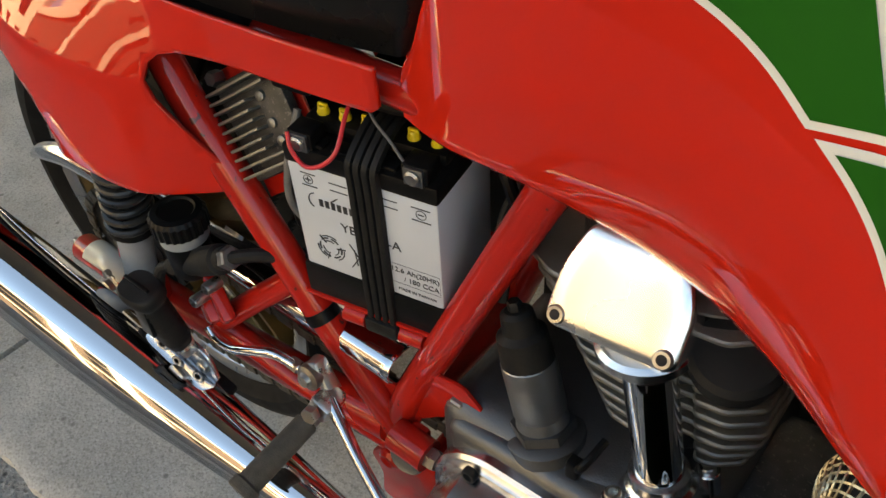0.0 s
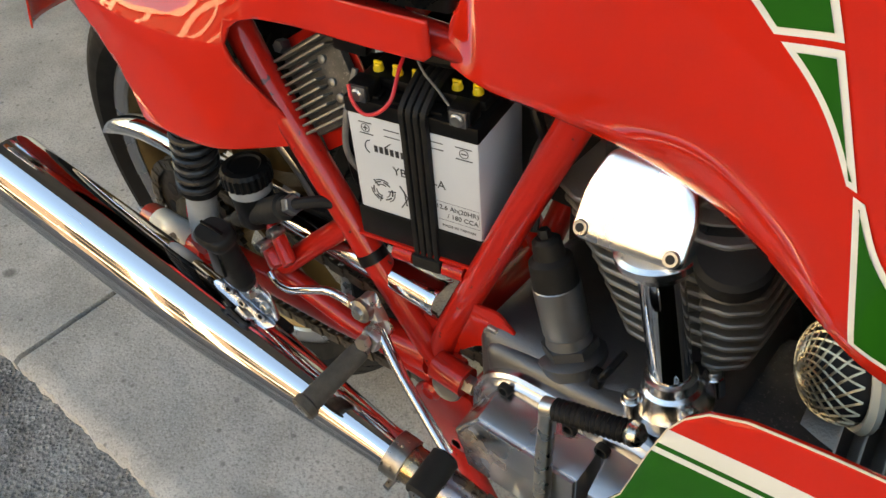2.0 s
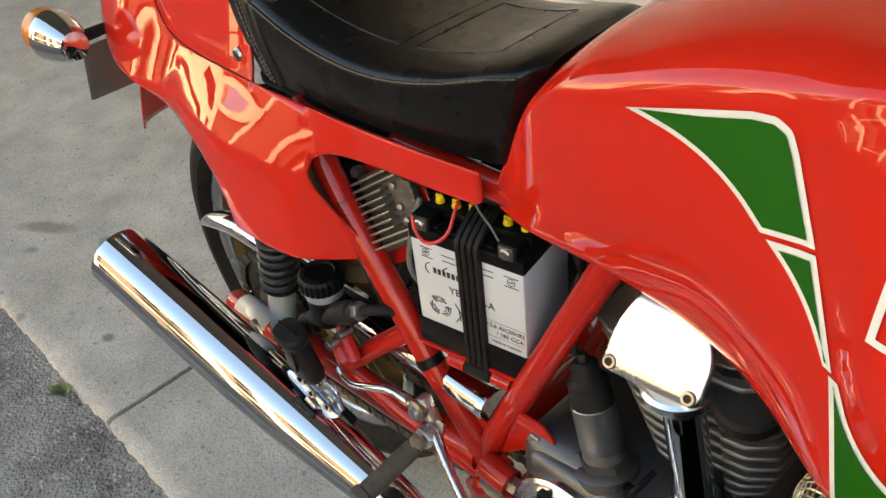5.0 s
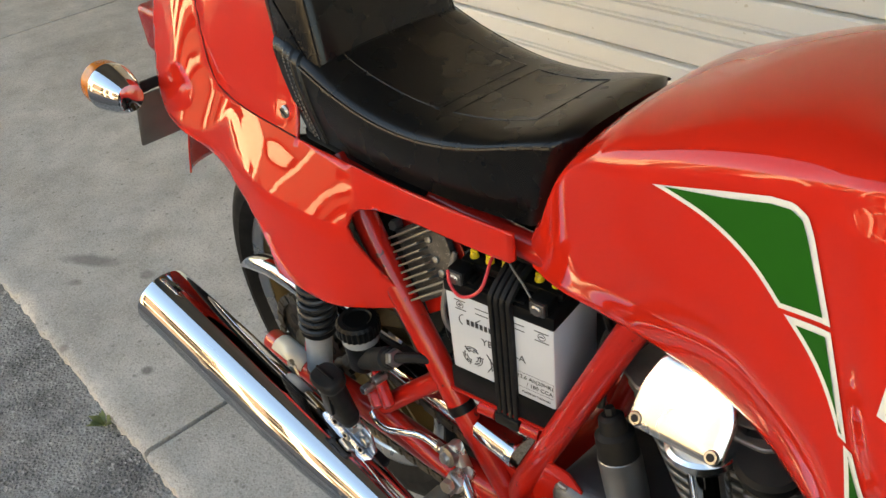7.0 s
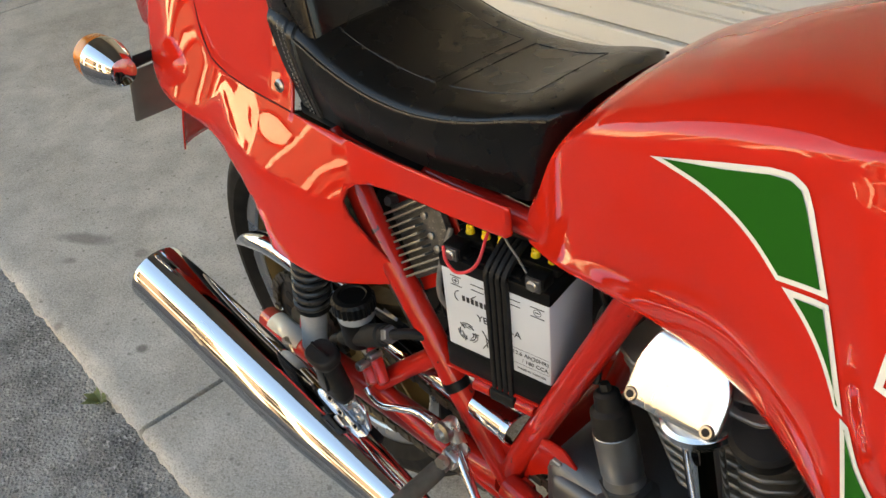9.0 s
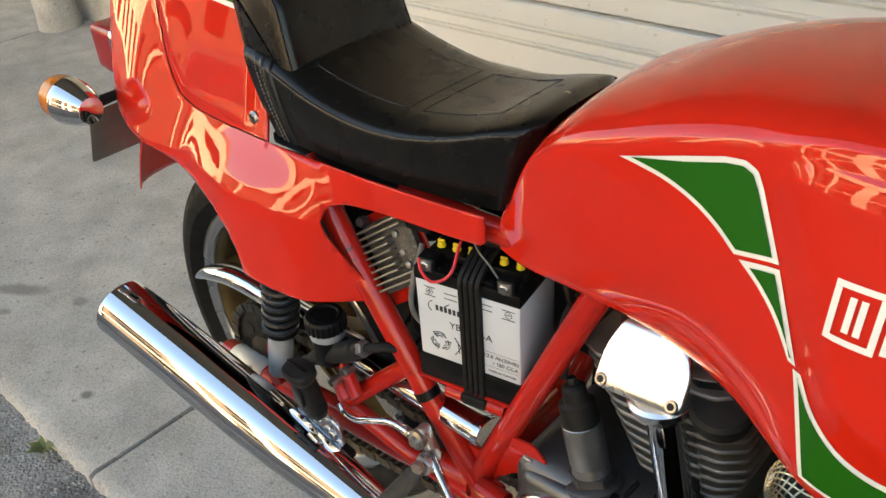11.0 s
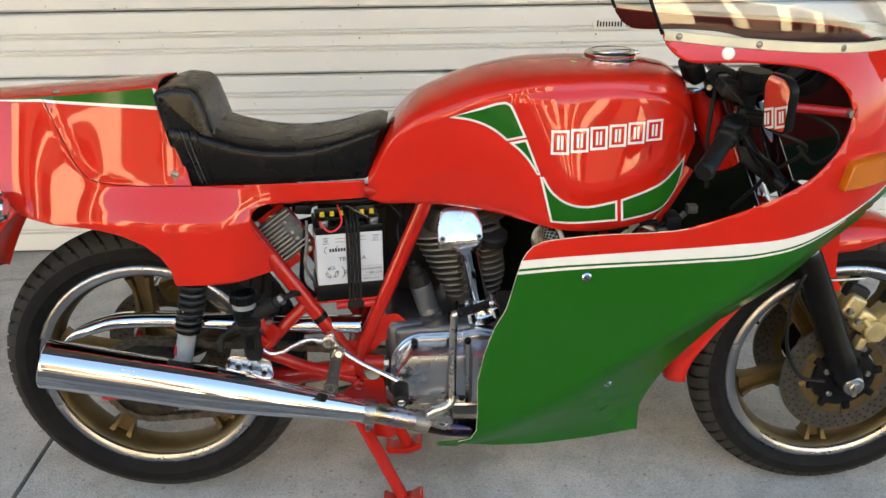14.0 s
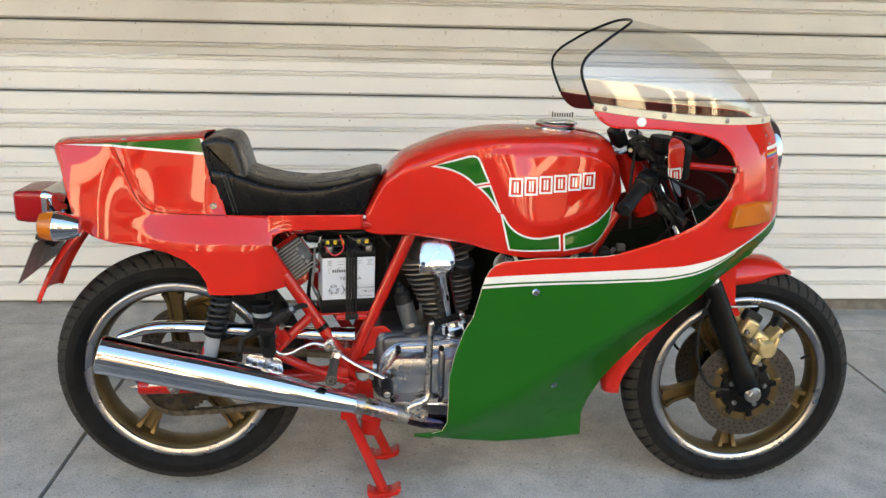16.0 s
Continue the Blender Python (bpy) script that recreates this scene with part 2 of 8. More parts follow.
CONCRETE = ground_mat("concrete", (0.375, 0.363, 0.337), (0.175, 0.166, 0.15), (0.55, 0.53, 0.495), 150, 160, 0.18, 0.85, spills=[
    (-1.11, -0.13, 0.085, 0.024, 33, 0.75), (-0.589, -0.211, 0.018, 0.014, 20, 0.9), (-1.034, -0.189, 0.02, 0.013, 30, 0.6), (-0.921, -0.05, 0.02, 0.016, 0, 0.6),
    (-0.808, -0.312, 0.016, 0.012, 0, 0.7), (0.2, -0.24, 0.06, 0.03, 10, 0.5), (0.95, -0.2, 0.09, 0.05, -12, 0.45), (-0.2, 0.35, 0.12, 0.05, 5, 0.5), (0.6, 0.1, 0.15, 0.1, 0, 0.4)])
ASPHALT = ground_mat("asphalt", (0.108, 0.108, 0.11), (0.025, 0.025, 0.026), (0.36, 0.36, 0.35), 200, 120, 1.0, 0.85, chips=0.9)
ASPHALT_DARK = ground_mat("dark_asphalt", (0.05, 0.05, 0.052), (0.02, 0.02, 0.021), (0.13, 0.13, 0.128), 200, 120, 1.0, 0.85, chips=0.6)
JOINT = surface("joint_filler", (0.03, 0.03, 0.028), (0.05, 0.047, 0.042), 60, 0.9)
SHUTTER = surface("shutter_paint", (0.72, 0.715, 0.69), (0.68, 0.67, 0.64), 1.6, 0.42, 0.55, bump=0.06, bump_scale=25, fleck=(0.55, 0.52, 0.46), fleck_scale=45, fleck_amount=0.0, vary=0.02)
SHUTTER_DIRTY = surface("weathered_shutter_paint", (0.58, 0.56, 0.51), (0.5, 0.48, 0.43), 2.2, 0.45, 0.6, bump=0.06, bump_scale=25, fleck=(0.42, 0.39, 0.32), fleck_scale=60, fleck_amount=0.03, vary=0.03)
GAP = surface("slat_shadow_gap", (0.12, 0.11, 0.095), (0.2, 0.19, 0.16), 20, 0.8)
RENDER_WALL = surface("rendered_wall", (0.5, 0.47, 0.4), (0.42, 0.39, 0.33), 1.2, 0.85, bump=0.3, bump_scale=60)
WALL_GREY = surface("grey_wall_paint", (0.52, 0.51, 0.48), (0.42, 0.41, 0.38), 1.5, 0.7, 0.85, bump=0.2, bump_scale=60)
FACADE = surface("sunlit_facade", (0.78, 0.7, 0.54), (0.7, 0.62, 0.47), 0.35, 0.9, bump=0.3, bump_scale=20)
BRICK_DARK = surface("dark_brick_front", (0.11, 0.075, 0.055), (0.075, 0.055, 0.042), 0.5, 0.9, bump=0.3, bump_scale=12)
SOFFIT = surface("dark_soffit", (0.27, 0.255, 0.23), (0.21, 0.2, 0.18), 1.0, 0.8, bump=0.2, bump_scale=30)
LEAF = surface("weed_leaf", (0.12, 0.15, 0.05), (0.2, 0.22, 0.08), 40, 0.6)


# ---- mesh helpers ----
from mathutils.geometry import tessellate_polygon


def thing(name, loc, label, category, group="", kind=""):
    e = new(name)
    e.empty_display_size = 0.1
    e.matrix_basis = Matrix.Translation(loc)
    return tagged(e, label, category, group, kind)


def link_mesh(name, me, parent, label=""):
    ob = new(name, me)
    if parent is not None:
        ob.parent = parent
        if parent.data is None:
            ob.matrix_parent_inverse = parent.matrix_basis.inverted()
    if label:
        tagged(ob, label)
    return ob


def part(name, bm, material, parent, label="", sharp=35, thick=0.0, kind="", inner=0):
    """Links a bmesh as one mesh object under a thing or a part."""
    me = bpy.data.meshes.new(name)
    bm.to_mesh(me)
    bm.free()
    for m in (material if isinstance(material, (list, tuple)) else (material,)):
        me.materials.append(m)
    me.polygons.foreach_set("use_smooth", [True] * len(me.polygons))
    me.set_sharp_from_angle(angle=radians(sharp))
    ob = link_mesh(name, me, parent, label)
    if thick:
        s = ob.modifiers.new("thickness", 'SOLIDIFY')
        s.thickness, s.offset = thick, -1
        s.material_offset = inner
    if kind:
        ob["kind"] = kind
    return ob


def spl(pts):
    """Smooth curve through (x, y) points, as a function of x."""
    xs, ys = np.array([p[0] for p in pts], float), np.array([p[1] for p in pts], float)
    sl = np.diff(ys) / np.diff(xs)
    d = np.empty_like(ys)
    d[0], d[-1] = sl[0], sl[-1]
    for i in range(1, len(xs) - 1):
        a, b = sl[i - 1], sl[i]
        h0, h1 = xs[i] - xs[i - 1], xs[i + 1] - xs[i]
        d[i] = 0 if a * b <= 0 and abs(a - b) > 1.2 else (a * h1 + b * h0) / (h0 + h1)

    def at(x):
        x = min(max(x, xs[0]), xs[-1])
        i = min(int(np.searchsorted(xs, x, side="right")) - 1, len(xs) - 2)
        h = xs[i + 1] - xs[i]
        t = (x - xs[i]) / h
        return float((1 + 2 * t) * (1 - t) ** 2 * ys[i] + t * (1 - t) ** 2 * h * d[i] + t * t * (3 - 2 * t) * ys[i + 1] + t * t * (t - 1) * h * d[i + 1])
    return at


def smooth(a, b, x):
    t = min(max((x - a) / (b - a), 0.0), 1.0)
    return t * t * (3 - 2 * t)


def curve(pts, n=8, closed=False):
    """Catmull-Rom line through points, n steps a span."""
    p = [Vector(q) for q in pts]
    out = []
    k = len(p)
    for i in range(k if closed else k - 1):
        if closed:
            a, b, c, d = p[(i - 1) % k], p[i], p[(i + 1) % k], p[(i + 2) % k]
        else:
            b, c = p[i], p[i + 1]
            a = p[i - 1] if i else b * 2 - c
            d = p[i + 2] if i + 2 < k else c * 2 - b
        for j in range(n):
            t = j / n
            out.append(0.5 * ((2 * b) + (c - a) * t + (2 * a - 5 * b + 4 * c - d) * t * t + (3 * b - a - 3 * c + d) * t ** 3))
    if not closed:
        out.append(p[-1])
    return out


def rings(bm, loops, closed_v=False, cap=True, wrap=True):
    """Faces between loops of points."""
    vs = [[bm.verts.new(c) for c in lp] for lp in loops]
    k = len(vs)
    for i in range(k if closed_v else k - 1):
        a, b = vs[i], vs[(i + 1) % k]
        m = len(a)
        for j in range(m if wrap else m - 1):
            try:
                bm.faces.new((a[j], a[(j + 1) % m], b[(j + 1) % m], b[j]))
            except ValueError:
                pass
    if cap and not closed_v and wrap:
        bm.faces.new(vs[0][::-1])
        bm.faces.new(vs[-1])
    return vs


def sweep(bm, pts, rad, seg=12, closed=False, cap=True, flat=1.0):
    """A tube along points; rad may be a list."""
    p = [Vector(q) for q in pts]
    n = len(p)
    rad = rad if isinstance(rad, (list, tuple)) else [rad] * n
    tan = []
    for i in range(n):
        a, b = (p[(i - 1) % n], p[(i + 1) % n]) if closed else (p[max(i - 1, 0)], p[min(i + 1, n - 1)])
        tan.append((b - a).normalized())
    up = Vector((0, 0, 1)) if abs(tan[0].z) < 0.9 else Vector((1, 0, 0))
    loops = []
    for i in range(n):
        s = tan[i].cross(up)
        s.normalize()
        up = s.cross(tan[i]).normalized()
        loops.append([p[i] + (s * math.cos(2 * math.pi * j / seg) + up * (math.sin(2 * math.pi * j / seg) * flat)) * rad[i] for j in range(seg)])
    rings(bm, loops, closed_v=closed, cap=cap)
    return bm


def frame_of(axis):
    z = Vector(axis).normalized()
    x = (Vector((0, 0, 1)) if abs(z.z) < 0.9 else Vector((1, 0, 0))).cross(z).normalized()
    return x, z.cross(x), z


def lathe(bm, origin, axis, profile, seg=32, cap=True, closed=False, arc=None):
    """profile: (radius, height along axis)."""
    o = Vector(origin)
    x, y, z = frame_of(axis)
    loops = []
    for r, h in profile:
        r = max(r, 1e-5)
        loops.append([o + z * h + (x * math.cos(2 * math.pi * j / seg) + y * math.sin(2 * math.pi * j / seg)) * r for j in range(seg)])
    rings(bm, loops, closed_v=closed, cap=cap and not closed)
    return bm


def add(bm, src, m=None):
    """Copies the faces of src into bm, moved by m; frees src."""
    vs = {}
    for v in src.verts:
        vs[v] = bm.verts.new((m @ v.co) if m else v.co)
    for f in src.faces:
        g = bm.faces.new([vs[v] for v in f.verts])
        g.material_index = f.material_index
    src.free()
    return bm


def rbox(bm, c, size, bev=0.003, rot=None, seg=2):
    """A box with rounded edges."""
    t = bmesh.new()
    bmesh.ops.create_cube(t, size=1)
    for v in t.verts:
        v.co = Vector((v.co.x * size[0], v.co.y * size[1], v.co.z * size[2]))
    if bev:
        bmesh.ops.bevel(t, geom=list(t.edges), offset=bev, segments=seg, profile=0.5, affect='EDGES')
    m = Matrix.Translation(c) @ (rot.to_4x4() if rot else Matrix.Identity(4))
    return add(bm, t, m)


def turn(rx=0, ry=0, rz=0):
    return Euler((radians(rx), radians(ry), radians(rz))).to_matrix()


def prism(bm, poly, origin, u, v, depth, bev=0.0, seg=2):
    """A flat outline in the plane of u and v, given a thickness along u x v."""
    u, v = Vector(u).normalized(), Vector(v).normalized()
    w = u.cross(v)
    t = bmesh.new()
    a = [t.verts.new(Vector(origin) + u * p[0] + v * p[1]) for p in poly]
    b = [t.verts.new(Vector(origin) + u * p[0] + v * p[1] + w * depth) for p in poly]
    n = len(poly)
    t.faces.new(a[::-1])
    t.faces.new(b)
    for i in range(n):
        t.faces.new((a[i], a[(i + 1) % n], b[(i + 1) % n], b[i]))
    bmesh.ops.recalc_face_normals(t, faces=list(t.faces))
    if bev:
        bmesh.ops.bevel(t, geom=[e for e in t.edges if e.calc_face_angle(0) > 0.6], offset=bev, segments=seg, profile=0.5, affect='EDGES')
    bmesh.ops.triangulate(t, faces=[f for f in t.faces if len(f.verts) > 4])
    return add(bm, t)


def bolt(bm, at, axis, r=0.006, h=0.005, hexa=True):
    lathe(bm, at, axis, [(r, 0), (r, h * 0.8), (r * 0.85, h), (0, h)], 6 if hexa else 16)
    return bm


def sheet(outline, yf, dx=0.012, dz=None, cuts=(), side=-1):
    """A curved panel: an outline in x and z, laid on the surface y = yf(x, z). cuts: lines z = f(x) along which it is cut."""
    t = bmesh.new()
    vs = [t.verts.new((p[0], 0, p[1])) for p in outline]
    for tri in tessellate_polygon([[Vector((p[0], p[1], 0)) for p in outline]]):
        try:
            t.faces.new([vs[i] for i in tri])
        except ValueError:
            pass
    xs, zs = [p[0] for p in outline], [p[1] for p in outline]
    for lo, hi, ax, step in ((min(xs), max(xs), 0, dx), (min(zs), max(zs), 2, dz or dx)):
        k = int((hi - lo) / step)
        for i in range(1, k + 1):
            co, no = [0, 0, 0], [0, 0, 0]
            co[ax], no[ax] = lo + (hi - lo) * i / (k + 1), 1
            bmesh.ops.bisect_plane(t, geom=list(t.verts) + list(t.edges) + list(t.faces), dist=1e-6, plane_co=co, plane_no=no)
    for c in cuts:
        for v in t.verts:
            v.co.y = v.co.z
            v.co.z -= c(v.co.x)
        zz = [(v, v.co.y) for v in t.verts]
        for v, _ in zz:
            v.co.y = 0
        bmesh.ops.bisect_plane(t, geom=list(t.verts) + list(t.edges) + list(t.faces), dist=1e-6, plane_co=(0, 0, 0), plane_no=(0, 0, 1))
        for v in t.verts:
            v.co.z += c(v.co.x)
    bmesh.ops.remove_doubles(t, verts=list(t.verts), dist=2e-5)
    for v in t.verts:
        v.co.y = yf(v.co.x, v.co.z)
    t.normal_update()
    if sum(g.normal.y * g.calc_area() for g in t.faces) * side < 0:
        bmesh.ops.reverse_faces(t, faces=list(t.faces))
    return t


def mirrored(bm):
    t = bm.copy()
    for v in t.verts:
        v.co.y = -v.co.y
    bmesh.ops.reverse_faces(t, faces=list(t.faces))
    return t


def inset(poly, d):
    """An outline drawn in by d."""
    n = len(poly)
    area = sum(poly[i][0] * poly[(i + 1) % n][1] - poly[(i + 1) % n][0] * poly[i][1] for i in range(n))
    sgn = 1 if area > 0 else -1
    out = []
    for i in range(n):
        a, b, c = Vector(poly[i - 1]), Vector(poly[i]), Vector(poly[(i + 1) % n])
        e1, e2 = (b - a).normalized(), (c - b).normalized()
        n1, n2 = Vector((-e1.y, e1.x)) * sgn, Vector((-e2.y, e2.x)) * sgn
        m = (n1 + n2)
        k = max(m.dot(n1), 0.35)
        out.append(tuple(b + m * (d / k)))
    return out


def rounded(poly, r, n=4):
    """An outline with its corners rounded off."""
    out = []
    k = len(poly)
    for i in range(k):
        a, b, c = Vector(poly[i - 1]), Vector(poly[i]), Vector(poly[(i + 1) % k])
        la, lc = (a - b).length, (c - b).length
        rr = min(r, la * 0.45, lc * 0.45)
        p, q = b + (a - b) * (rr / la), b + (c - b) * (rr / lc)
        for j in range(n + 1):
            t = j / n
            out.append(tuple(p * (1 - t) ** 2 + b * 2 * t * (1 - t) + q * t * t))
    return out


# ---- the street ----
KERB_Y, JOINT_X, SLAB = -0.325, -0.373, 2.703


def build_ground():
    bm = bmesh.new()
    n = 24
    xs = [-400, -60, -12] + [-8 + 16 * i / n for i in range(n + 1)] + [12, 60, 400]
    ys = [-400, -60, -15, -9, -5, -3, -2, -1.2, -0.8, -0.5, -0.3, 0.5, 2, 60, 400]
    loops = [[(x, y, -0.032 - 0.012 * min(max(-0.4 - y, 0), 1.5)) for x in xs] for y in ys]
    rings(bm, loops, wrap=False)
    bmesh.ops.reverse_faces(bm, faces=[f for f in bm.faces if f.normal.z < 0])
    for f in bm.faces:
        f.material_index = 1 if f.calc_center_median().y < -1.2 else 0
    tagged(part("ground", bm, (ASPHALT, ASPHALT_DARK), None), "dark grey worn asphalt road beside the pavement", "road", kind="structure")


build_ground()


def build_pavement():
    pave = thing("pavement", (0, 0, 0), "grey concrete pavement slabs with dark joints and oil stains", "pavement", kind="structure")
    rnd = random.Random(4)
    for k in range(-4, 5):
        x0, x1 = JOINT_X + SLAB * k + 0.0065, JOINT_X + SLAB * (k + 1) - 0.0065
        for row, (y0, y1) in enumerate(((KERB_Y, 1.185), (1.191, 1.52))):
            bm = bmesh.new()
            m = max(int((x1 - x0) / 0.011), 2)
            near = abs(k + 0.5) < 3 and row == 0
            m = m if near else 4
            e = [(x0 + (x1 - x0) * i / m) for i in range(m + 1)]
            drift, jag = 0.0, []
            for i, x in enumerate(e):
                drift = drift * 0.7 + 0.0035 * (rnd.random() - 0.5)
                chip = 0.012 * rnd.random() if rnd.random() < 0.05 else 0.0
                jag.append(drift + chip + 0.003 * (rnd.random() - 0.5) if near and 0 < i < m else 0.0)
            top = [(x, y0 + 0.012 + j, 0) for x, j in zip(e, jag)]
            mid = [(x, y0 + 0.002 + j * 1.6, -0.006 - abs(j) * 0.6) for x, j in zip(e, jag)]
            low = [(x, y0 + j * 1.2, -0.12) for x, j in zip(e, jag)]
            flat = [(x, y0 + 0.04, 0) for x in e]
            back = [(x, y1 - 0.03, 0) for x in e]
            lip = [(x, y1 - 0.004, 0.0) for x in e]
            end = [(x, y1, -0.004) for x in e]
            base = [(x, y1, -0.12) for x in e]
            vs = rings(bm, [low, mid, top, flat, back, lip, end, base], wrap=False)
            for s in (0, -1):
                bm.faces.new([r[s] for r in vs])
            bmesh.ops.recalc_face_normals(bm, faces=list(bm.faces))
            part("slab", bm, CONCRETE, pave, sharp=50)
    bm = bmesh.new()
    rbox(bm, (0.0, 0.6, -0.09), (26, 1.85, 0.1), 0)
    part("joint_filler", bm, JOINT, pave)
    return pave


build_pavement()

# grooves of the roller shutter above the threshold: (height, deep)
SHUT_Y = 1.405
HEAVY = [0.0, 0.156, 0.388, 0.666, 0.893, 1.171, 1.40, 1.677, 1.905, 2.18, 2.41, 2.69]
THIN = [0.081, 0.252, 0.302, 0.47, 0.526, 0.589, 0.75, 0.806, 0.973, 1.03, 1.079, 1.257, 1.311, 1.48, 1.536, 1.595, 1.76, 1.815, 1.98, 2.04, 2.09, 2.26, 2.31, 2.49, 2.55, 2.6]


def build_shutter():
    door = thing("roller_shutter", (0, SHUT_Y, 0), "closed off-white ribbed metal roller door behind the motorcycle", "garage door", kind="structure")
    x0, x1 = -2.15, 5.2

    def lift(x):
        return 0.0135 * (x + 1.0) + 0.012

    for a, b in zip(HEAVY[:-1], HEAVY[1:]):
        prof = [(0.034, a - 0.004), (0.012, a - 0.002), (0.001, a + 0.006)]
        for t in THIN:
            if a < t < b:
                prof += [(0.0, t - 0.011), (0.011, t - 0.0075), (0.011, t - 0.0035), (-0.003, t - 0.0005), (-0.003, t + 0.0035), (0.007, t + 0.0065), (0.0, t + 0.012)]
        prof += [(0.0, b - 0.016), (0.004, b - 0.011), (0.026, b - 0.009), (0.034, b - 0.009)]
        bm = bmesh.new()
        xs = [x0 + (x1 - x0) * i / 12 for i in range(13)]
        rings(bm, [[(x, SHUT_Y + y + 0.0015 * math.sin(x * 2.1 + a * 9), z + lift(x)) for y, z in prof] for x in xs], wrap=False)
        bm.normal_update()
        if sum(f.normal.y for f in bm.faces) > 0:
            bmesh.ops.reverse_faces(bm, faces=list(bm.faces))
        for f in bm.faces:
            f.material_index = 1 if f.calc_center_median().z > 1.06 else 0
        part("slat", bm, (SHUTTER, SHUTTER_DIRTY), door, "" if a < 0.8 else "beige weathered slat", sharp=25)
    # dark sheet behind the slats: shade of the gaps put into its colour
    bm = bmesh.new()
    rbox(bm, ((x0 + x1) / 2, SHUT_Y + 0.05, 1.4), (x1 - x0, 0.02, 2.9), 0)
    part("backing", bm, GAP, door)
    # rivets in pairs on the slats
    bm = bmesh.new()
    for x in (-0.467, 0.374, 1.215, 2.056, -1.308, 2.897):
        for z in (0.786, 1.157, 0.899, 1.31, 0.645):
            lathe(bm, (x, SHUT_Y + 0.001, z + lift(x)), (0, -1, 0), [(0.0032, 0), (0.0026, 0.0022), (0, 0.0028)], 8)
    part("rivets", bm, GAP, door, "dark rivets", kind="stuff")
    # maker's plate: a plain frame with bars in place of its name
    bm = bmesh.new()
    rbox(bm, (1.26, SHUT_Y - 0.003, 0.864), (0.115, 0.004, 0.036), 0.0012)
    plate = part("maker_plate", bm, SHUTTER, door, "small pale raised maker's plate")
    bm = bmesh.new()
    for i in range(9):
        rbox(bm, (1.218 + i * 0.0105, SHUT_Y - 0.0056, 0.864 + (0.002 if i in (0, 8) else 0)), (0.0055, 0.0016, 0.017 if i not in (0, 8) else 0.022), 0.0004)
    part("plate_bars", bm, DARK, plate, "dark bars")
    # lock below the plate
    bm = bmesh.new()
    lathe(bm, (1.263, SHUT_Y, 0.775), (0, -1, 0), [(0.017, 0), (0.017, 0.005), (0.0135, 0.0065), (0.0125, 0.003), (0.006, 0.003), (0.006, 0.006), (0, 0.006)], 24)
    part("lock", bm, SHUTTER_DIRTY, door, "round lock escutcheon")
    return door


build_shutter()


def build_walls():
    bm = bmesh.new()
    rbox(bm, (1.5, 1.755, 4.75), (30, 0.5, 4.0), 0)
    tagged(part("wall_shopfront", bm, RENDER_WALL, None), "pale rendered wall above the roller door", "wall", kind="structure")
    for nm, x0, x1 in (("wall_west", -13.5, -2.17), ("wall_east", 5.22, 16.5)):
        bm = bmesh.new()
        rbox(bm, ((x0 + x1) / 2, 1.66, 1.38), (x1 - x0, 0.8, 2.8), 0.01)
        w = tagged(part(nm, bm, WALL_GREY, None), "pale grey panelled wall on a concrete plinth beside the roller door", "wall", kind="structure")
        bm = bmesh.new()
        prism(bm, [(0.0, -0.02), (0.16, -0.02), (0.16, 0.26), (0.1, 0.24), (0.035, 0.19), (0.0, 0.17)], (x0 + 0.02, 1.11, 0), (0, 1, 0), (0, 0, 1), x1 - x0 - 0.04, 0.006)
        part("plinth", bm, CONCRETE, w, "grey concrete plinth")
        n = int((x1 - x0 - 0.1) / 0.19)
        for i in range(n):
            bm = bmesh.new()
            rbox(bm, (x0 + 0.15 + 0.19 * i, 1.252, 1.5), (0.178, 0.024, 2.46), 0.006)
            part("panel", bm, WALL_GREY, w)
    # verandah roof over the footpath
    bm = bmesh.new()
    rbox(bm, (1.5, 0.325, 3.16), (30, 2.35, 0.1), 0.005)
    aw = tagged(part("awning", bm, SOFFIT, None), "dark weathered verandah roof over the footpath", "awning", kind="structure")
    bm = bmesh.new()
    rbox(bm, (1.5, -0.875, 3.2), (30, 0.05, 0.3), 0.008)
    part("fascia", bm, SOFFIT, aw)


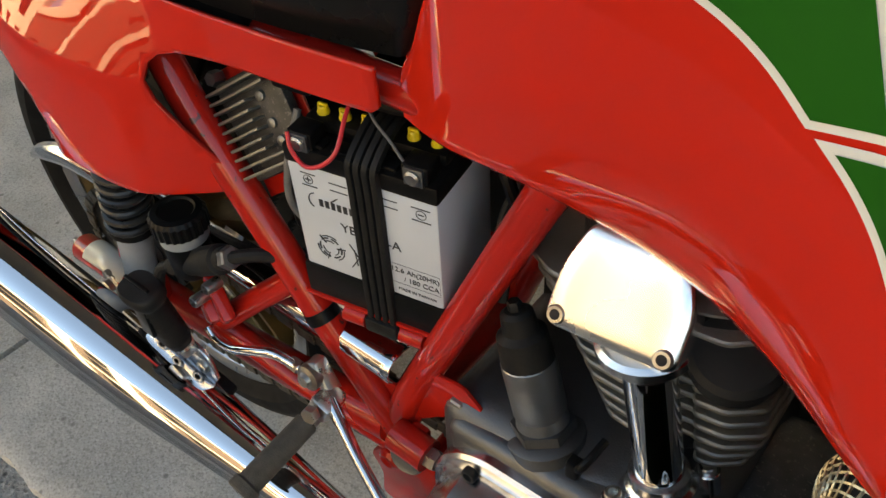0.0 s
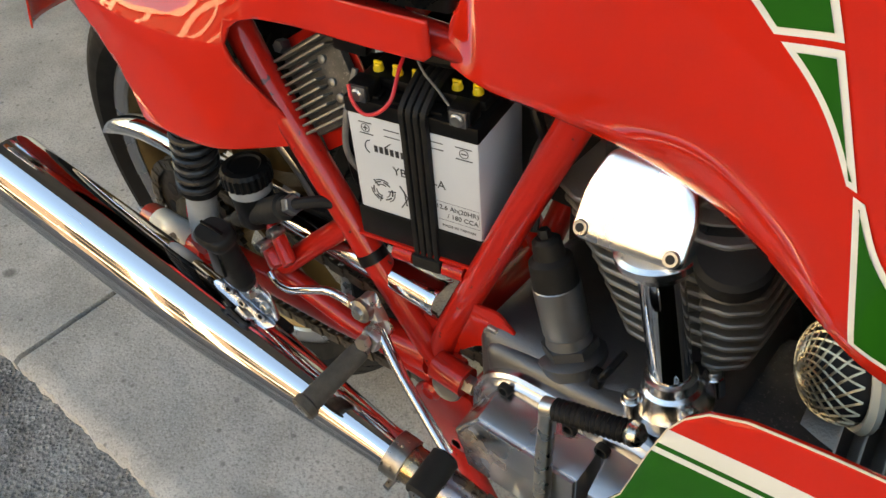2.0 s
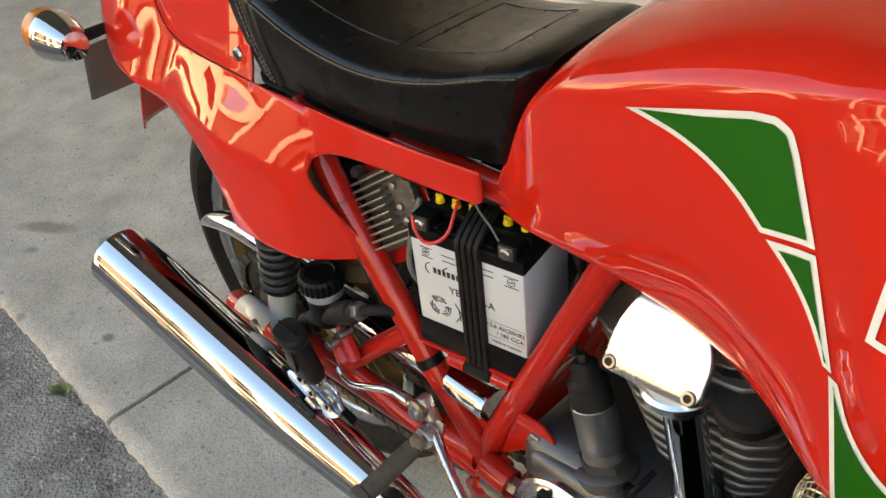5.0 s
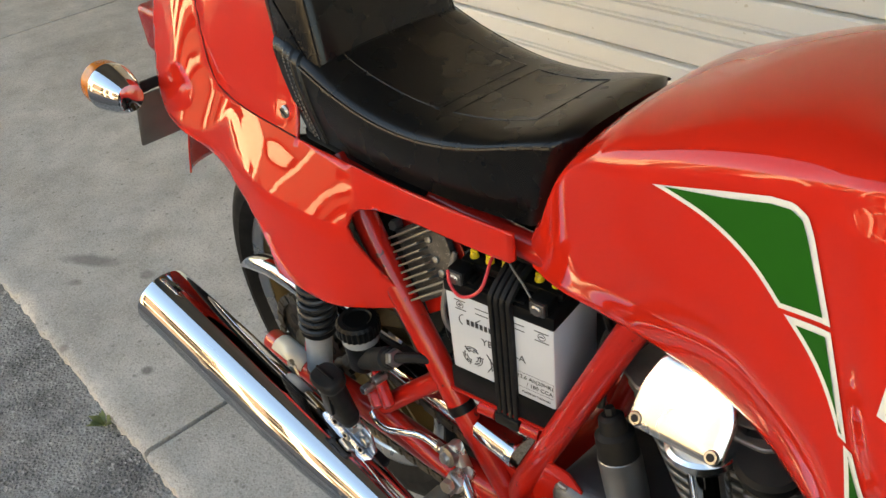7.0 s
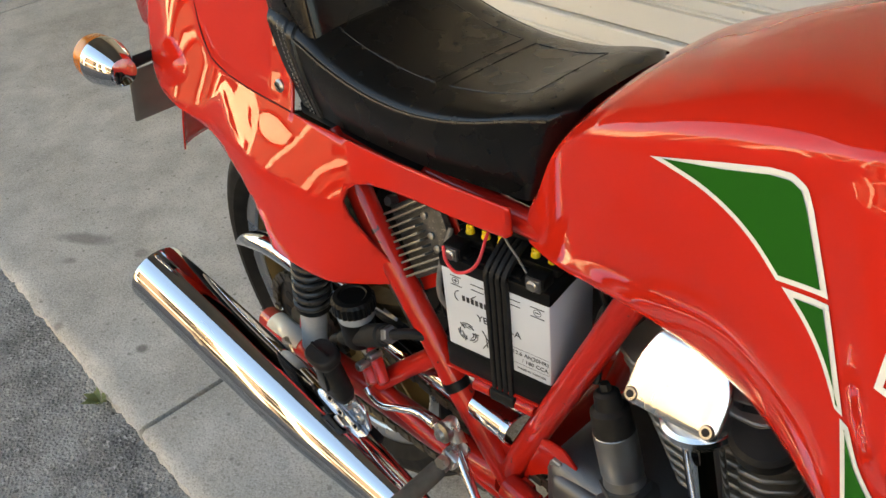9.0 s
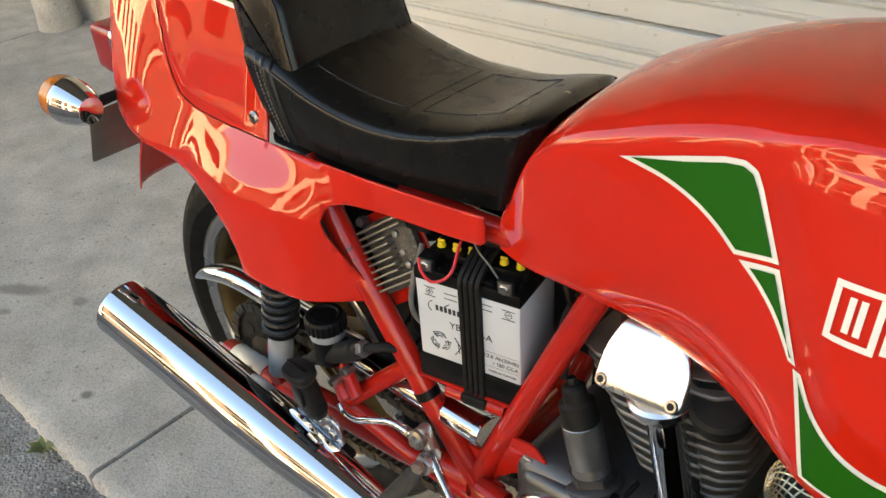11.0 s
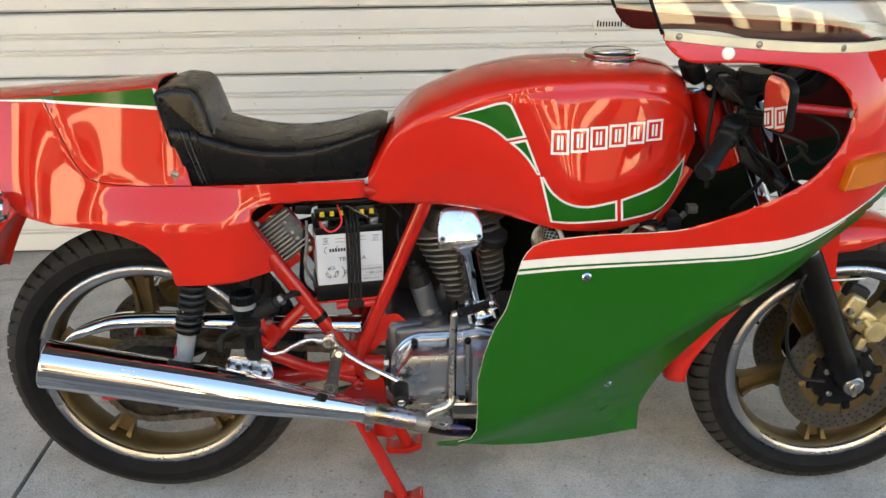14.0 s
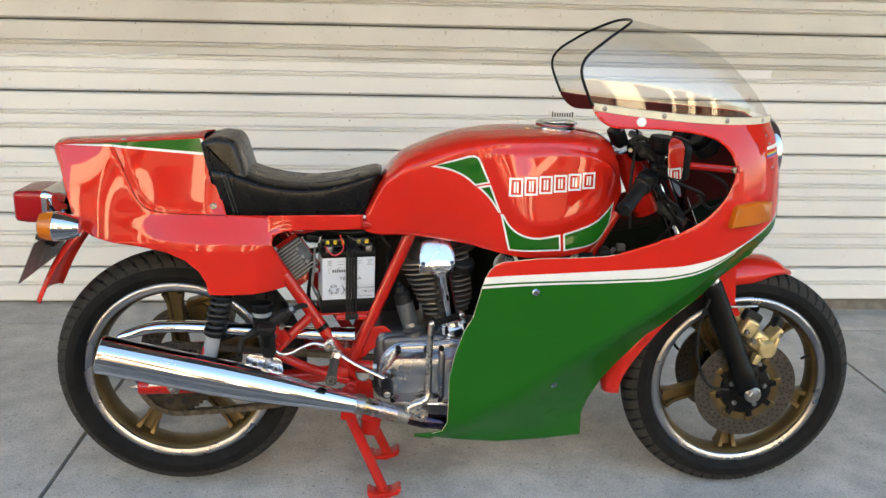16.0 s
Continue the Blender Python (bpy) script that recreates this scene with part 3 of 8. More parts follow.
def build_opposite():
    """Across the street: a low pale building, a taller dark brick one with pale piers, and a low brick one."""
    y = -16.0
    fronts = ((-70, -26, 8.5, FACADE, 5.2, (), ((8.2, 0.5),)),
              (-26, -12.5, 6.2, BRICK_DARK, 3.9, ((-19.0, 0.7),), ((5.9, 0.5),)),
              (-12.5, 3.5, 10.5, BRICK_DARK, 3.1, ((-11.8, 1.4), (-6.2, 0.5), (-3.4, 0.9), (1.2, 0.5), (3.1, 0.8)), ((3.4, 0.4), (10.1, 0.6))),
              (3.5, 34, 4.9, BRICK_DARK, 4.25, ((5.0, 0.8), (6.6, 0.35), (9.0, 1.2), (15.0, 2.2)), ((4.7, 0.4),)))
    for k, (x0, x1, top, skin, bay, piers, bands) in enumerate(fronts):
        bm = bmesh.new()
        rbox(bm, ((x0 + x1) / 2, y - 0.5, top / 2 - 0.1), (x1 - x0 - 0.02, 0.6, top + 0.2), 0)
        w = tagged(part("wall_opposite_%d" % (k + 1), bm, skin, None), "sunlit cream building across the street" if skin is FACADE else "dark brick front with cream piers across the street", "wall", kind="structure")
        for px, wide in piers:
            bm = bmesh.new()
            rbox(bm, (px, y - 0.08, top / 2), (wide, 0.26, top - 0.1), 0.02)
            part("pier", bm, FACADE, w)
        for z, h in bands:
            bm = bmesh.new()
            rbox(bm, ((x0 + x1) / 2, y - 0.02, z), (x1 - x0 - 0.1, 0.2, h), 0.02)
            part("band", bm, FACADE, w)
        n = int((x1 - x0) / bay)
        for i in range(n):
            px = x0 + 0.35 + (x1 - x0 - 0.7) * (i + 0.5) / n
            for z, h in ((1.45, 2.3),) + (((5.6, 2.0), (8.3, 1.8)) if top > 8 else ()):
                bm = bmesh.new()
                rbox(bm, (px, y - 0.16, z), (bay * 0.42, 0.1, h), 0.01)
                part("window", bm, PLASTIC, w, "dark shop window")


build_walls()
build_opposite()


def build_bollard(x, y):
    b = thing("bollard", (x, y, 0), "grey concrete bollard on the pavement by the wall", "bollard")
    bm = bmesh.new()
    lathe(bm, (x, y, 0), (0, 0, 1), [(0.1, 0), (0.098, 0.03), (0.094, 0.06), (0.094, 0.86), (0.085, 0.9), (0.05, 0.93), (0, 0.935)], 32)
    part("post", bm, CONCRETE, b)
    bm = bmesh.new()
    lathe(bm, (x, y, 0.28), (0, 0, 1), [(0.0952, 0), (0.0965, 0.003), (0.0965, 0.012), (0.0952, 0.015)], 32, cap=False)
    part("band", bm, DARK, b, "dark steel band")


build_bollard(-3.05, 0.99)


# ---- the motorcycle ----
BIKE = thing("motorcycle", (0.7, 0, 0), "red, green and white racing motorcycle on its centre stand", "motorcycle")

# -- fuel tank --
TK_TOP = spl([(0.47, 0.80), (0.512, 0.871), (0.546, 0.911), (0.613, 0.949), (0.69, 0.976), (0.767, 0.989), (0.855, 0.994), (0.95, 0.994), (1.022, 0.990), (1.06, 0.980), (1.088, 0.955), (1.105, 0.915), (1.115, 0.86)])
TK_SH = spl([(0.47, 0.762), (0.484, 0.785), (0.497, 0.818), (0.515, 0.852), (0.546, 0.879), (0.609, 0.905), (0.681, 0.931), (0.735, 0.946), (0.764, 0.957), (0.836, 0.963), (0.993, 0.958), (1.04, 0.945), (1.075, 0.915), (1.1, 0.875), (1.115, 0.845)])
TK_BOT = spl([(0.47, 0.736), (0.489, 0.7305), (0.55, 0.7295), (0.6, 0.7265), (0.64, 0.7225), (0.68, 0.7175), (0.72, 0.713), (0.76, 0.7085), (0.8, 0.704), (0.84, 0.7), (0.956, 0.698), (1.015, 0.709), (1.056, 0.735), (1.088, 0.785), (1.115, 0.835)])
TK_WB = spl([(0.47, 0.082), (0.50, 0.092), (0.55, 0.091), (0.62, 0.0885), (0.66, 0.0885), (0.69, 0.0945), (0.72, 0.1055), (0.75, 0.1205), (0.78, 0.14), (0.81, 0.163), (0.84, 0.174), (0.90, 0.168), (0.95, 0.158), (1.03, 0.13), (1.08, 0.097), (1.1, 0.07), (1.115, 0.03)])
TK_WS = spl([(0.47, 0.083), (0.50, 0.097), (0.55, 0.112), (0.62, 0.122), (0.70, 0.127), (0.765, 0.128), (0.83, 0.128), (0.90, 0.124), (0.95, 0.118), (1.03, 0.1), (1.08, 0.075), (1.1, 0.055), (1.115, 0.028)])
TK_FULL = spl([(0.47, 0.0), (0.6, 0.004), (0.68, 0.009), (0.73, 0.015), (0.78, 0.012), (0.86, 0.0), (1.2, 0.0)])
BULGE = [(0.735, 0.965), (0.765, 0.885), (0.797, 0.81), (0.815, 0.782), (0.845, 0.761), (0.885, 0.752), (0.94, 0.757), (1.035, 0.783), (1.085, 0.82), (1.12, 0.87), (1.12, 0.99), (0.735, 0.99)]


def inside_by(poly, x, z):
    """Distance of a point from an outline, positive inside."""
    d, odd = 1e9, False
    for i in range(len(poly)):
        (ax, az), (bx, bz) = poly[i - 1], poly[i]
        ux, uz = bx - ax, bz - az
        t = min(max(((x - ax) * ux + (z - az) * uz) / (ux * ux + uz * uz), 0), 1)
        d = min(d, math.hypot(x - ax - t * ux, z - az - t * uz))
        if (az > z) != (bz > z) and x < ax + (z - az) / (bz - az) * ux:
            odd = not odd
    return d if odd else -d


def soft_field(fn, blur):
    """Field over the tank's side, softened so that its folds leave no creases."""
    xs, zs = np.arange(0.36, 1.20, 0.006), np.arange(0.56, 1.06, 0.006)
    g = np.array([[fn(x, z) for z in zs] for x in xs])
    k = np.exp(-0.5 * (np.arange(-12, 13) * 0.006 / blur) ** 2)
    k /= k.sum()
    for ax in (0, 1):
        pad = [(12, 12) if a == ax else (0, 0) for a in (0, 1)]
        g = np.apply_along_axis(lambda v: np.convolve(v, k, mode="valid"), ax, np.pad(g, pad, mode="edge"))

    def weights(t):
        return ((1 - t) ** 3 / 6, (3 * t ** 3 - 6 * t * t + 4) / 6, (-3 * t ** 3 + 3 * t * t + 3 * t + 1) / 6, t ** 3 / 6)

    def at(x, z):
        u, v = min(max((x - 0.36) / 0.006, 1), len(xs) - 3.001), min(max((z - 0.56) / 0.006, 1), len(zs) - 3.001)
        i, j = int(u), int(v)
        return float(np.array(weights(u - i)) @ g[i - 1:i + 3, j - 1:j + 3] @ np.array(weights(v - j)))
    return at


SWELL = soft_field(lambda x, z: 0.013 * smooth(-0.006, 0.03, inside_by(BULGE, x, z)), 0.008)


def flank(x, z):
    """Half width of the tank: narrow over the rear cylinder, swelling out ahead of the knee."""
    zb, zs = TK_BOT(x), TK_SH(x)
    u = min(max((z - zb) / max(zs - zb, 1e-4), 0), 1)
    w = TK_WB(x) + (TK_WS(x) - TK_WB(x)) * u ** (0.6 + 0.75 * smooth(0.68, 0.85, x))
    return w + TK_FULL(x) * 4 * u * (1 - u)


FLANK = soft_field(flank, 0.022)


def tank_side(x, z):
    zb, zs = TK_BOT(x), TK_SH(x)
    u = min(max((z - zb) / max(zs - zb, 1e-4), 0), 1)
    tuck = 0.006 * (1 - min(u / 0.1, 1)) ** 2
    return -(FLANK(x, min(max(z, zb), zs)) - tuck + SWELL(x, z) * (1 - smooth(0.93, 1.0, u) * 0.5))


def tank_loop(x):
    zb, zs, zt = TK_BOT(x), TK_SH(x), TK_TOP(x)
    half = [(tank_side(x, zb + (zs - zb) * i / 40), zb + (zs - zb) * i / 40) for i in range(41)]
    ws = -half[-1][0]
    for i in range(1, 15):
        a = math.pi / 2 * i / 14
        half.append((-ws * math.cos(a) ** 0.8, zs + (zt - zs) * math.sin(a) ** 0.86))
    loop = [(x, y, z) for y, z in half] + [(x, -y, z) for y, z in half[-2::-1]]
    return loop


def build_tank():
    bm = bmesh.new()
    xs = [0.47 + 0.025 * (i / 8) ** 1.6 for i in range(8)] + [0.495 + (1.07 - 0.495) * i / 96 for i in range(97)] + [1.07 + 0.045 * math.sin(math.pi / 2 * i / 9) for i in range(1, 10)]
    rings(bm, [tank_loop(x) for x in xs])
    bmesh.ops.recalc_face_normals(bm, faces=list(bm.faces))
    tank = part("fuel_tank", bm, RED, BIKE, "glossy red fuel tank with green panels outlined in white", sharp=60)

    def decal(name, poly, d, material, parent, label=""):
        return part(name, sheet(poly, lambda x, z: tank_side(x, z) - d, 0.008), material, parent, label, sharp=60)

    def bow(pts):
        return [(q.x, q.y) for q in curve([(c, d, 0) for c, d in pts], 5)]

    green = [
        rounded([(0.712, 0.9375), (0.727, 0.9395), (0.7375, 0.935), (0.744, 0.924)], 0.003)[5:-5] + [(0.744, 0.924), (0.7665, 0.8755)] + bow([(0.731, 0.867), (0.711, 0.883), (0.69, 0.8945), (0.666, 0.9025), (0.642, 0.9065), (0.624, 0.9085)]) + [(0.68, 0.9275), (0.712, 0.9375)],
        bow([(0.7355, 0.8645), (0.755, 0.8485), (0.771, 0.831), (0.788, 0.806)]) + [(0.7945, 0.806), (0.7675, 0.872)],
        bow([(0.800, 0.803), (0.817, 0.777), (0.8445, 0.7575), (0.885, 0.7485), (0.9425, 0.7545)]) + [(0.9455, 0.7145), (0.816, 0.7155), (0.793, 0.803)],
        bow([(0.950, 0.7555), (1.0, 0.768), (1.04, 0.7835), (1.089, 0.822)])[:-1] + bow([(1.089, 0.822), (1.079, 0.775), (1.062, 0.748), (1.03, 0.7225), (0.953, 0.7125)]),
    ]
    for g in green:
        w = decal("white_outline", g, 0.0012, WHITE, tank, "white pinstripe outline")
        decal("green_panel", [p for p in inset(g, 0.0042) if g is not green[0] or p[0] > 0.632], 0.002, GREEN, w, "green painted panel")
    # plain outlined blocks in place of the maker's name
    w6 = 0.2185 / 6
    for i in range(6):
        a = 0.808 + i * w6 + 0.0012
        b = a + w6 - 0.0032
        t0 = 0.0022 * i
        top, bot = 0.8925 + t0, 0.849 + t0 * 1.35
        m = (a + b) / 2
        for x0, x1, z0, z1 in ((a, b, top - 0.0045, top), (a, b, bot, bot + 0.0045), (a, a + 0.0045, bot + 0.0046, top - 0.0046), (b - 0.0045, b, bot + 0.0046, top - 0.0046), (m - 0.0058, m - 0.0014, bot + 0.009, top - 0.009), (m + 0.0014, m + 0.0058, bot + 0.009, top - 0.009)):
            bm = bmesh.new()
            g = [[bm.verts.new((x0 + (x1 - x0) * u / 4, tank_side(x0 + (x1 - x0) * u / 4, z0 + (z1 - z0) * v / 4) - 0.0014, z0 + (z1 - z0) * v / 4)) for u in range(5)] for v in range(5)]
            for v in range(4):
                for u in range(4):
                    bm.faces.new((g[v][u], g[v][u + 1], g[v + 1][u + 1], g[v + 1][u]))
            bmesh.ops.recalc_face_normals(bm, faces=list(bm.faces))
            part("badge_bar", bm, WHITE, tank, "white badge bar")
    # filler cap
    bm = bmesh.new()
    c, ax = (0.943, 0, 0.9905), (-0.02, 0, 1)
    lathe(bm, c, ax, [(0.052, 0), (0.052, 0.006), (0.0495, 0.0085), (0.0495, 0.0105), (0.0505, 0.012), (0.0505, 0.0165), (0.047, 0.0195), (0.043, 0.0205), (0.041, 0.0185), (0, 0.0185)], 56)
    cap = part("fuel_cap", bm, CHROME, tank, "chrome flip-up fuel cap")
    bm = bmesh.new()
    prism(bm, rounded([(-0.036, -0.012), (-0.02, -0.03), (0.02, -0.03), (0.036, -0.012), (0.036, 0.012), (0.02, 0.03), (-0.02, 0.03), (-0.036, 0.012)], 0.006), (0.943, 0, 1.0088), (1, 0, 0.02), (0, 1, 0), 0.0025, 0.001)
    part("cap_inset", bm, CHROME, cap)
    bm = bmesh.new()
    rbox(bm, (0.989, -0.012, 1.008), (0.012, 0.02, 0.006), 0.002)
    part("cap_latch", bm, CHROME, cap)
    bm = bmesh.new()
    rbox(bm, (0.868, -0.03, 0.9935), (0.012, 0.012, 0.0012), 0.0004, turn(0, 2, 12))
    part("tank_tag", bm, YELLOW, tank, "tiny yellow sticker")


build_tank()

# -- tail unit --
CW_W = spl([(-0.30, 0.04), (-0.262, 0.053), (-0.2, 0.063), (-0.1, 0.068), (0.0, 0.07), (0.1, 0.071), (0.2, 0.073), (0.3, 0.071), (0.4, 0.064), (0.5, 0.052)])


def cowl_side(x, z):
    """Half width: the hump widens downwards, then flares out over the wheel into a shelf above a flat skirt."""
    lean = 0.37 - 0.1 * smooth(-0.17, -0.02, x)
    w = CW_W(x) + lean * (0.94 - max(z, 0.715))
    flare = spl_flare(x) * (1 - smooth(0.25, 0.37, x) * smooth(0.705, 0.745, z))
    w += flare * smooth(0.81, 0.692, z)
    # the front rail stands upright
    w -= 0.32 * smooth(0.2, 0.33, x) * (0.765 - z)
    w += 0.004 * smooth(0.71, 0.6, z)
    if x < 0.1:
        w += 0.004 * smooth(-0.16, -0.1, x) * smooth(0.002, 0.012, inside_by(COWL_PANEL, x, z))
    return -max(w, 0.012)


spl_flare = spl([(-0.3, 0.0), (-0.16, 0.002), (-0.05, 0.012), (0.02, 0.024), (0.09, 0.032), (0.16, 0.029), (0.22, 0.021), (0.3, 0.009), (0.5, 0.0)])
COWL_PANEL = [(-0.13, 0.936), (-0.104, 0.881), (-0.077, 0.823), (-0.06, 0.8), (-0.045, 0.789), (-0.01, 0.782), (0.142, 0.776), (0.2, 0.776), (0.2, 1.0), (-0.13, 1.0)]
CW_TOP = spl([(-0.262, 0.931), (-0.135, 0.939), (0.0, 0.949), (0.085, 0.9565), (0.2, 0.96)])
COWL_EDGE = [(-0.262, 0.930), (-0.245, 0.876), (-0.232, 0.823), (-0.214, 0.774), (-0.196, 0.748), (-0.166, 0.729), (-0.116, 0.714), (-0.055, 0.704), (0.008, 0.692), (0.048, 0.676), (0.078, 0.652), (0.095, 0.625), (0.1, 0.598)]
COWL_OUT = COWL_EDGE + [(0.104, 0.594), (0.183, 0.594), (0.286, 0.6), (0.297, 0.605), (0.296, 0.612), (0.274, 0.655), (0.253, 0.698), (0.248, 0.716), (0.252, 0.731), (0.262, 0.739), (0.28, 0.7435), (0.335, 0.7445),
                        (0.458, 0.747), (0.464, 0.752), (0.464, 0.783), (0.3, 0.7815), (0.14, 0.779), (0.116, 0.848), (0.085, 0.9565), (0.0, 0.949), (-0.135, 0.939)]


def build_tail():
    right = sheet(COWL_OUT, cowl_side, 0.01)
    left = mirrored(right)
    bm = bmesh.new()
    add(bm, right)
    add(bm, left)
    # top deck and rounded tail between the two sides
    def across(pts, crown):
        loops = []
        for x, z in pts:
            y = cowl_side(x, z)
            loops.append([(x - crown * 1.4 * (1 - (2 * k / 12 - 1) ** 2) * (1 if z < 0.925 else 0.25), y + (-2 * y) * k / 12, z + crown * 0.28 * (1 - (2 * k / 12 - 1) ** 2) * (1 if z > 0.92 else 0)) for k in range(13)])
        rings(bm, loops, wrap=False)
    deck = [(-0.262 + (0.085 + 0.262) * i / 20, CW_TOP(-0.262 + (0.085 + 0.262) * i / 20)) for i in range(21)]
    across(deck, 0.02)
    across([tuple(p) for p in [q.to_2d() for q in curve([(a, b, 0) for a, b in COWL_EDGE[:7]], 4)]], 0.022)
    bmesh.ops.remove_doubles(bm, verts=list(bm.verts), dist=0.0004)
    bmesh.ops.recalc_face_normals(bm, faces=list(bm.faces))
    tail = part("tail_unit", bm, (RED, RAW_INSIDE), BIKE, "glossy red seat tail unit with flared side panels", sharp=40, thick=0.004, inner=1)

    def decal(name, poly, d, material, parent, label=""):
        return part(name, sheet(poly, lambda x, z: cowl_side(x, z) - d, 0.01), material, parent, label, sharp=60)

    w = decal("white_outline", [(-0.25, 0.9305), (-0.135, 0.9375), (0.0, 0.9475), (0.077, 0.9545), (0.0815, 0.9535), (0.0915, 0.9165), (0.087, 0.916), (-0.135, 0.93)], 0.0007, WHITE, tail, "white pinstripe edge")
    decal("green_wedge", [(-0.235, 0.9325), (-0.135, 0.939), (0.0, 0.949), (0.075, 0.955), (0.0835, 0.9225), (-0.135, 0.935)], 0.0014, GREEN, w, "green painted wedge")
    # split line between seat hump and tail
    bm = bmesh.new()
    line = curve([(x, cowl_side(x, z) - 0.0004, z) for x, z in COWL_PANEL[:6]] + [(x, cowl_side(x, 0.7795) - 0.0004, 0.7795) for x in (0.04, 0.09, 0.138)], 4)
    sweep(bm, line, 0.001, 6)
    part("seam", bm, RED_INSIDE, tail, "dark red panel seam")
    bm = bmesh.new()
    lathe(bm, (0.108, cowl_side(0.108, 0.798) + 0.001, 0.798), (0, -1, 0.12), [(0.0085, 0), (0.0085, 0.002), (0.006, 0.0042), (0, 0.0045)], 20)
    screw = part("screw", bm, STEEL, tail, "steel screw")
    bm = bmesh.new()
    rbox(bm, (0.108, cowl_side(0.108, 0.798) - 0.0036, 0.7985), (0.0115, 0.0008, 0.0016), 0, turn(0, 30, 0))
    part("slot", bm, DARK, screw)
    bm = bmesh.new()
    lathe(bm, (-0.105, -0.06, 0.945), (0, 0, 1), [(0.006, 0), (0.006, 0.002), (0, 0.003)], 12)
    part("screw", bm, STEEL, tail)


build_tail()

# -- seat --
ST_TOP = spl([(0.0, 0.90), (0.12, 0.888), (0.26, 0.866), (0.47, 0.852), (0.66, 0.854), (0.8, 0.864), (0.9, 0.877), (0.96, 0.883), (1.0, 0.882)])
ST_CR = spl([(0.0, 0.868), (0.1, 0.862), (0.25, 0.845), (0.45, 0.832), (0.62, 0.833), (0.78, 0.845), (0.9, 0.860), (1.0, 0.869)])
ST_W = spl([(0.0, 0.107), (0.15, 0.11), (0.4, 0.11), (0.65, 0.104), (0.85, 0.093), (1.0, 0.081)])


def seat_pt(s, y, z):
    xr, xf = 0.137 - (z - 0.778) * 0.32, 0.478 + (z - 0.785) * 0.31
    return (xr + s * (xf - xr), y, z)


def seat_half(s, grow=0.0):
    w, zc, zt = ST_W(s) + grow, ST_CR(s), ST_TOP(s) + grow
    e = smooth(1.0, 0.965, s) * 0.25 + 0.75 if s > 0.965 else 1
    half = [(-w * (0.95 + 0.055 * math.sin(math.pi * (i / 9) * 0.62)) * e, 0.779 + (zc - 0.779) * i / 9) for i in range(10)]
    wc = -half[-1][0]
    for i in range(1, 13):
        a = math.pi / 2 * i / 12
        half.append((-wc * math.cos(a) ** 0.62, zc + (zt - zc) * math.sin(a) ** 0.75))
    return half


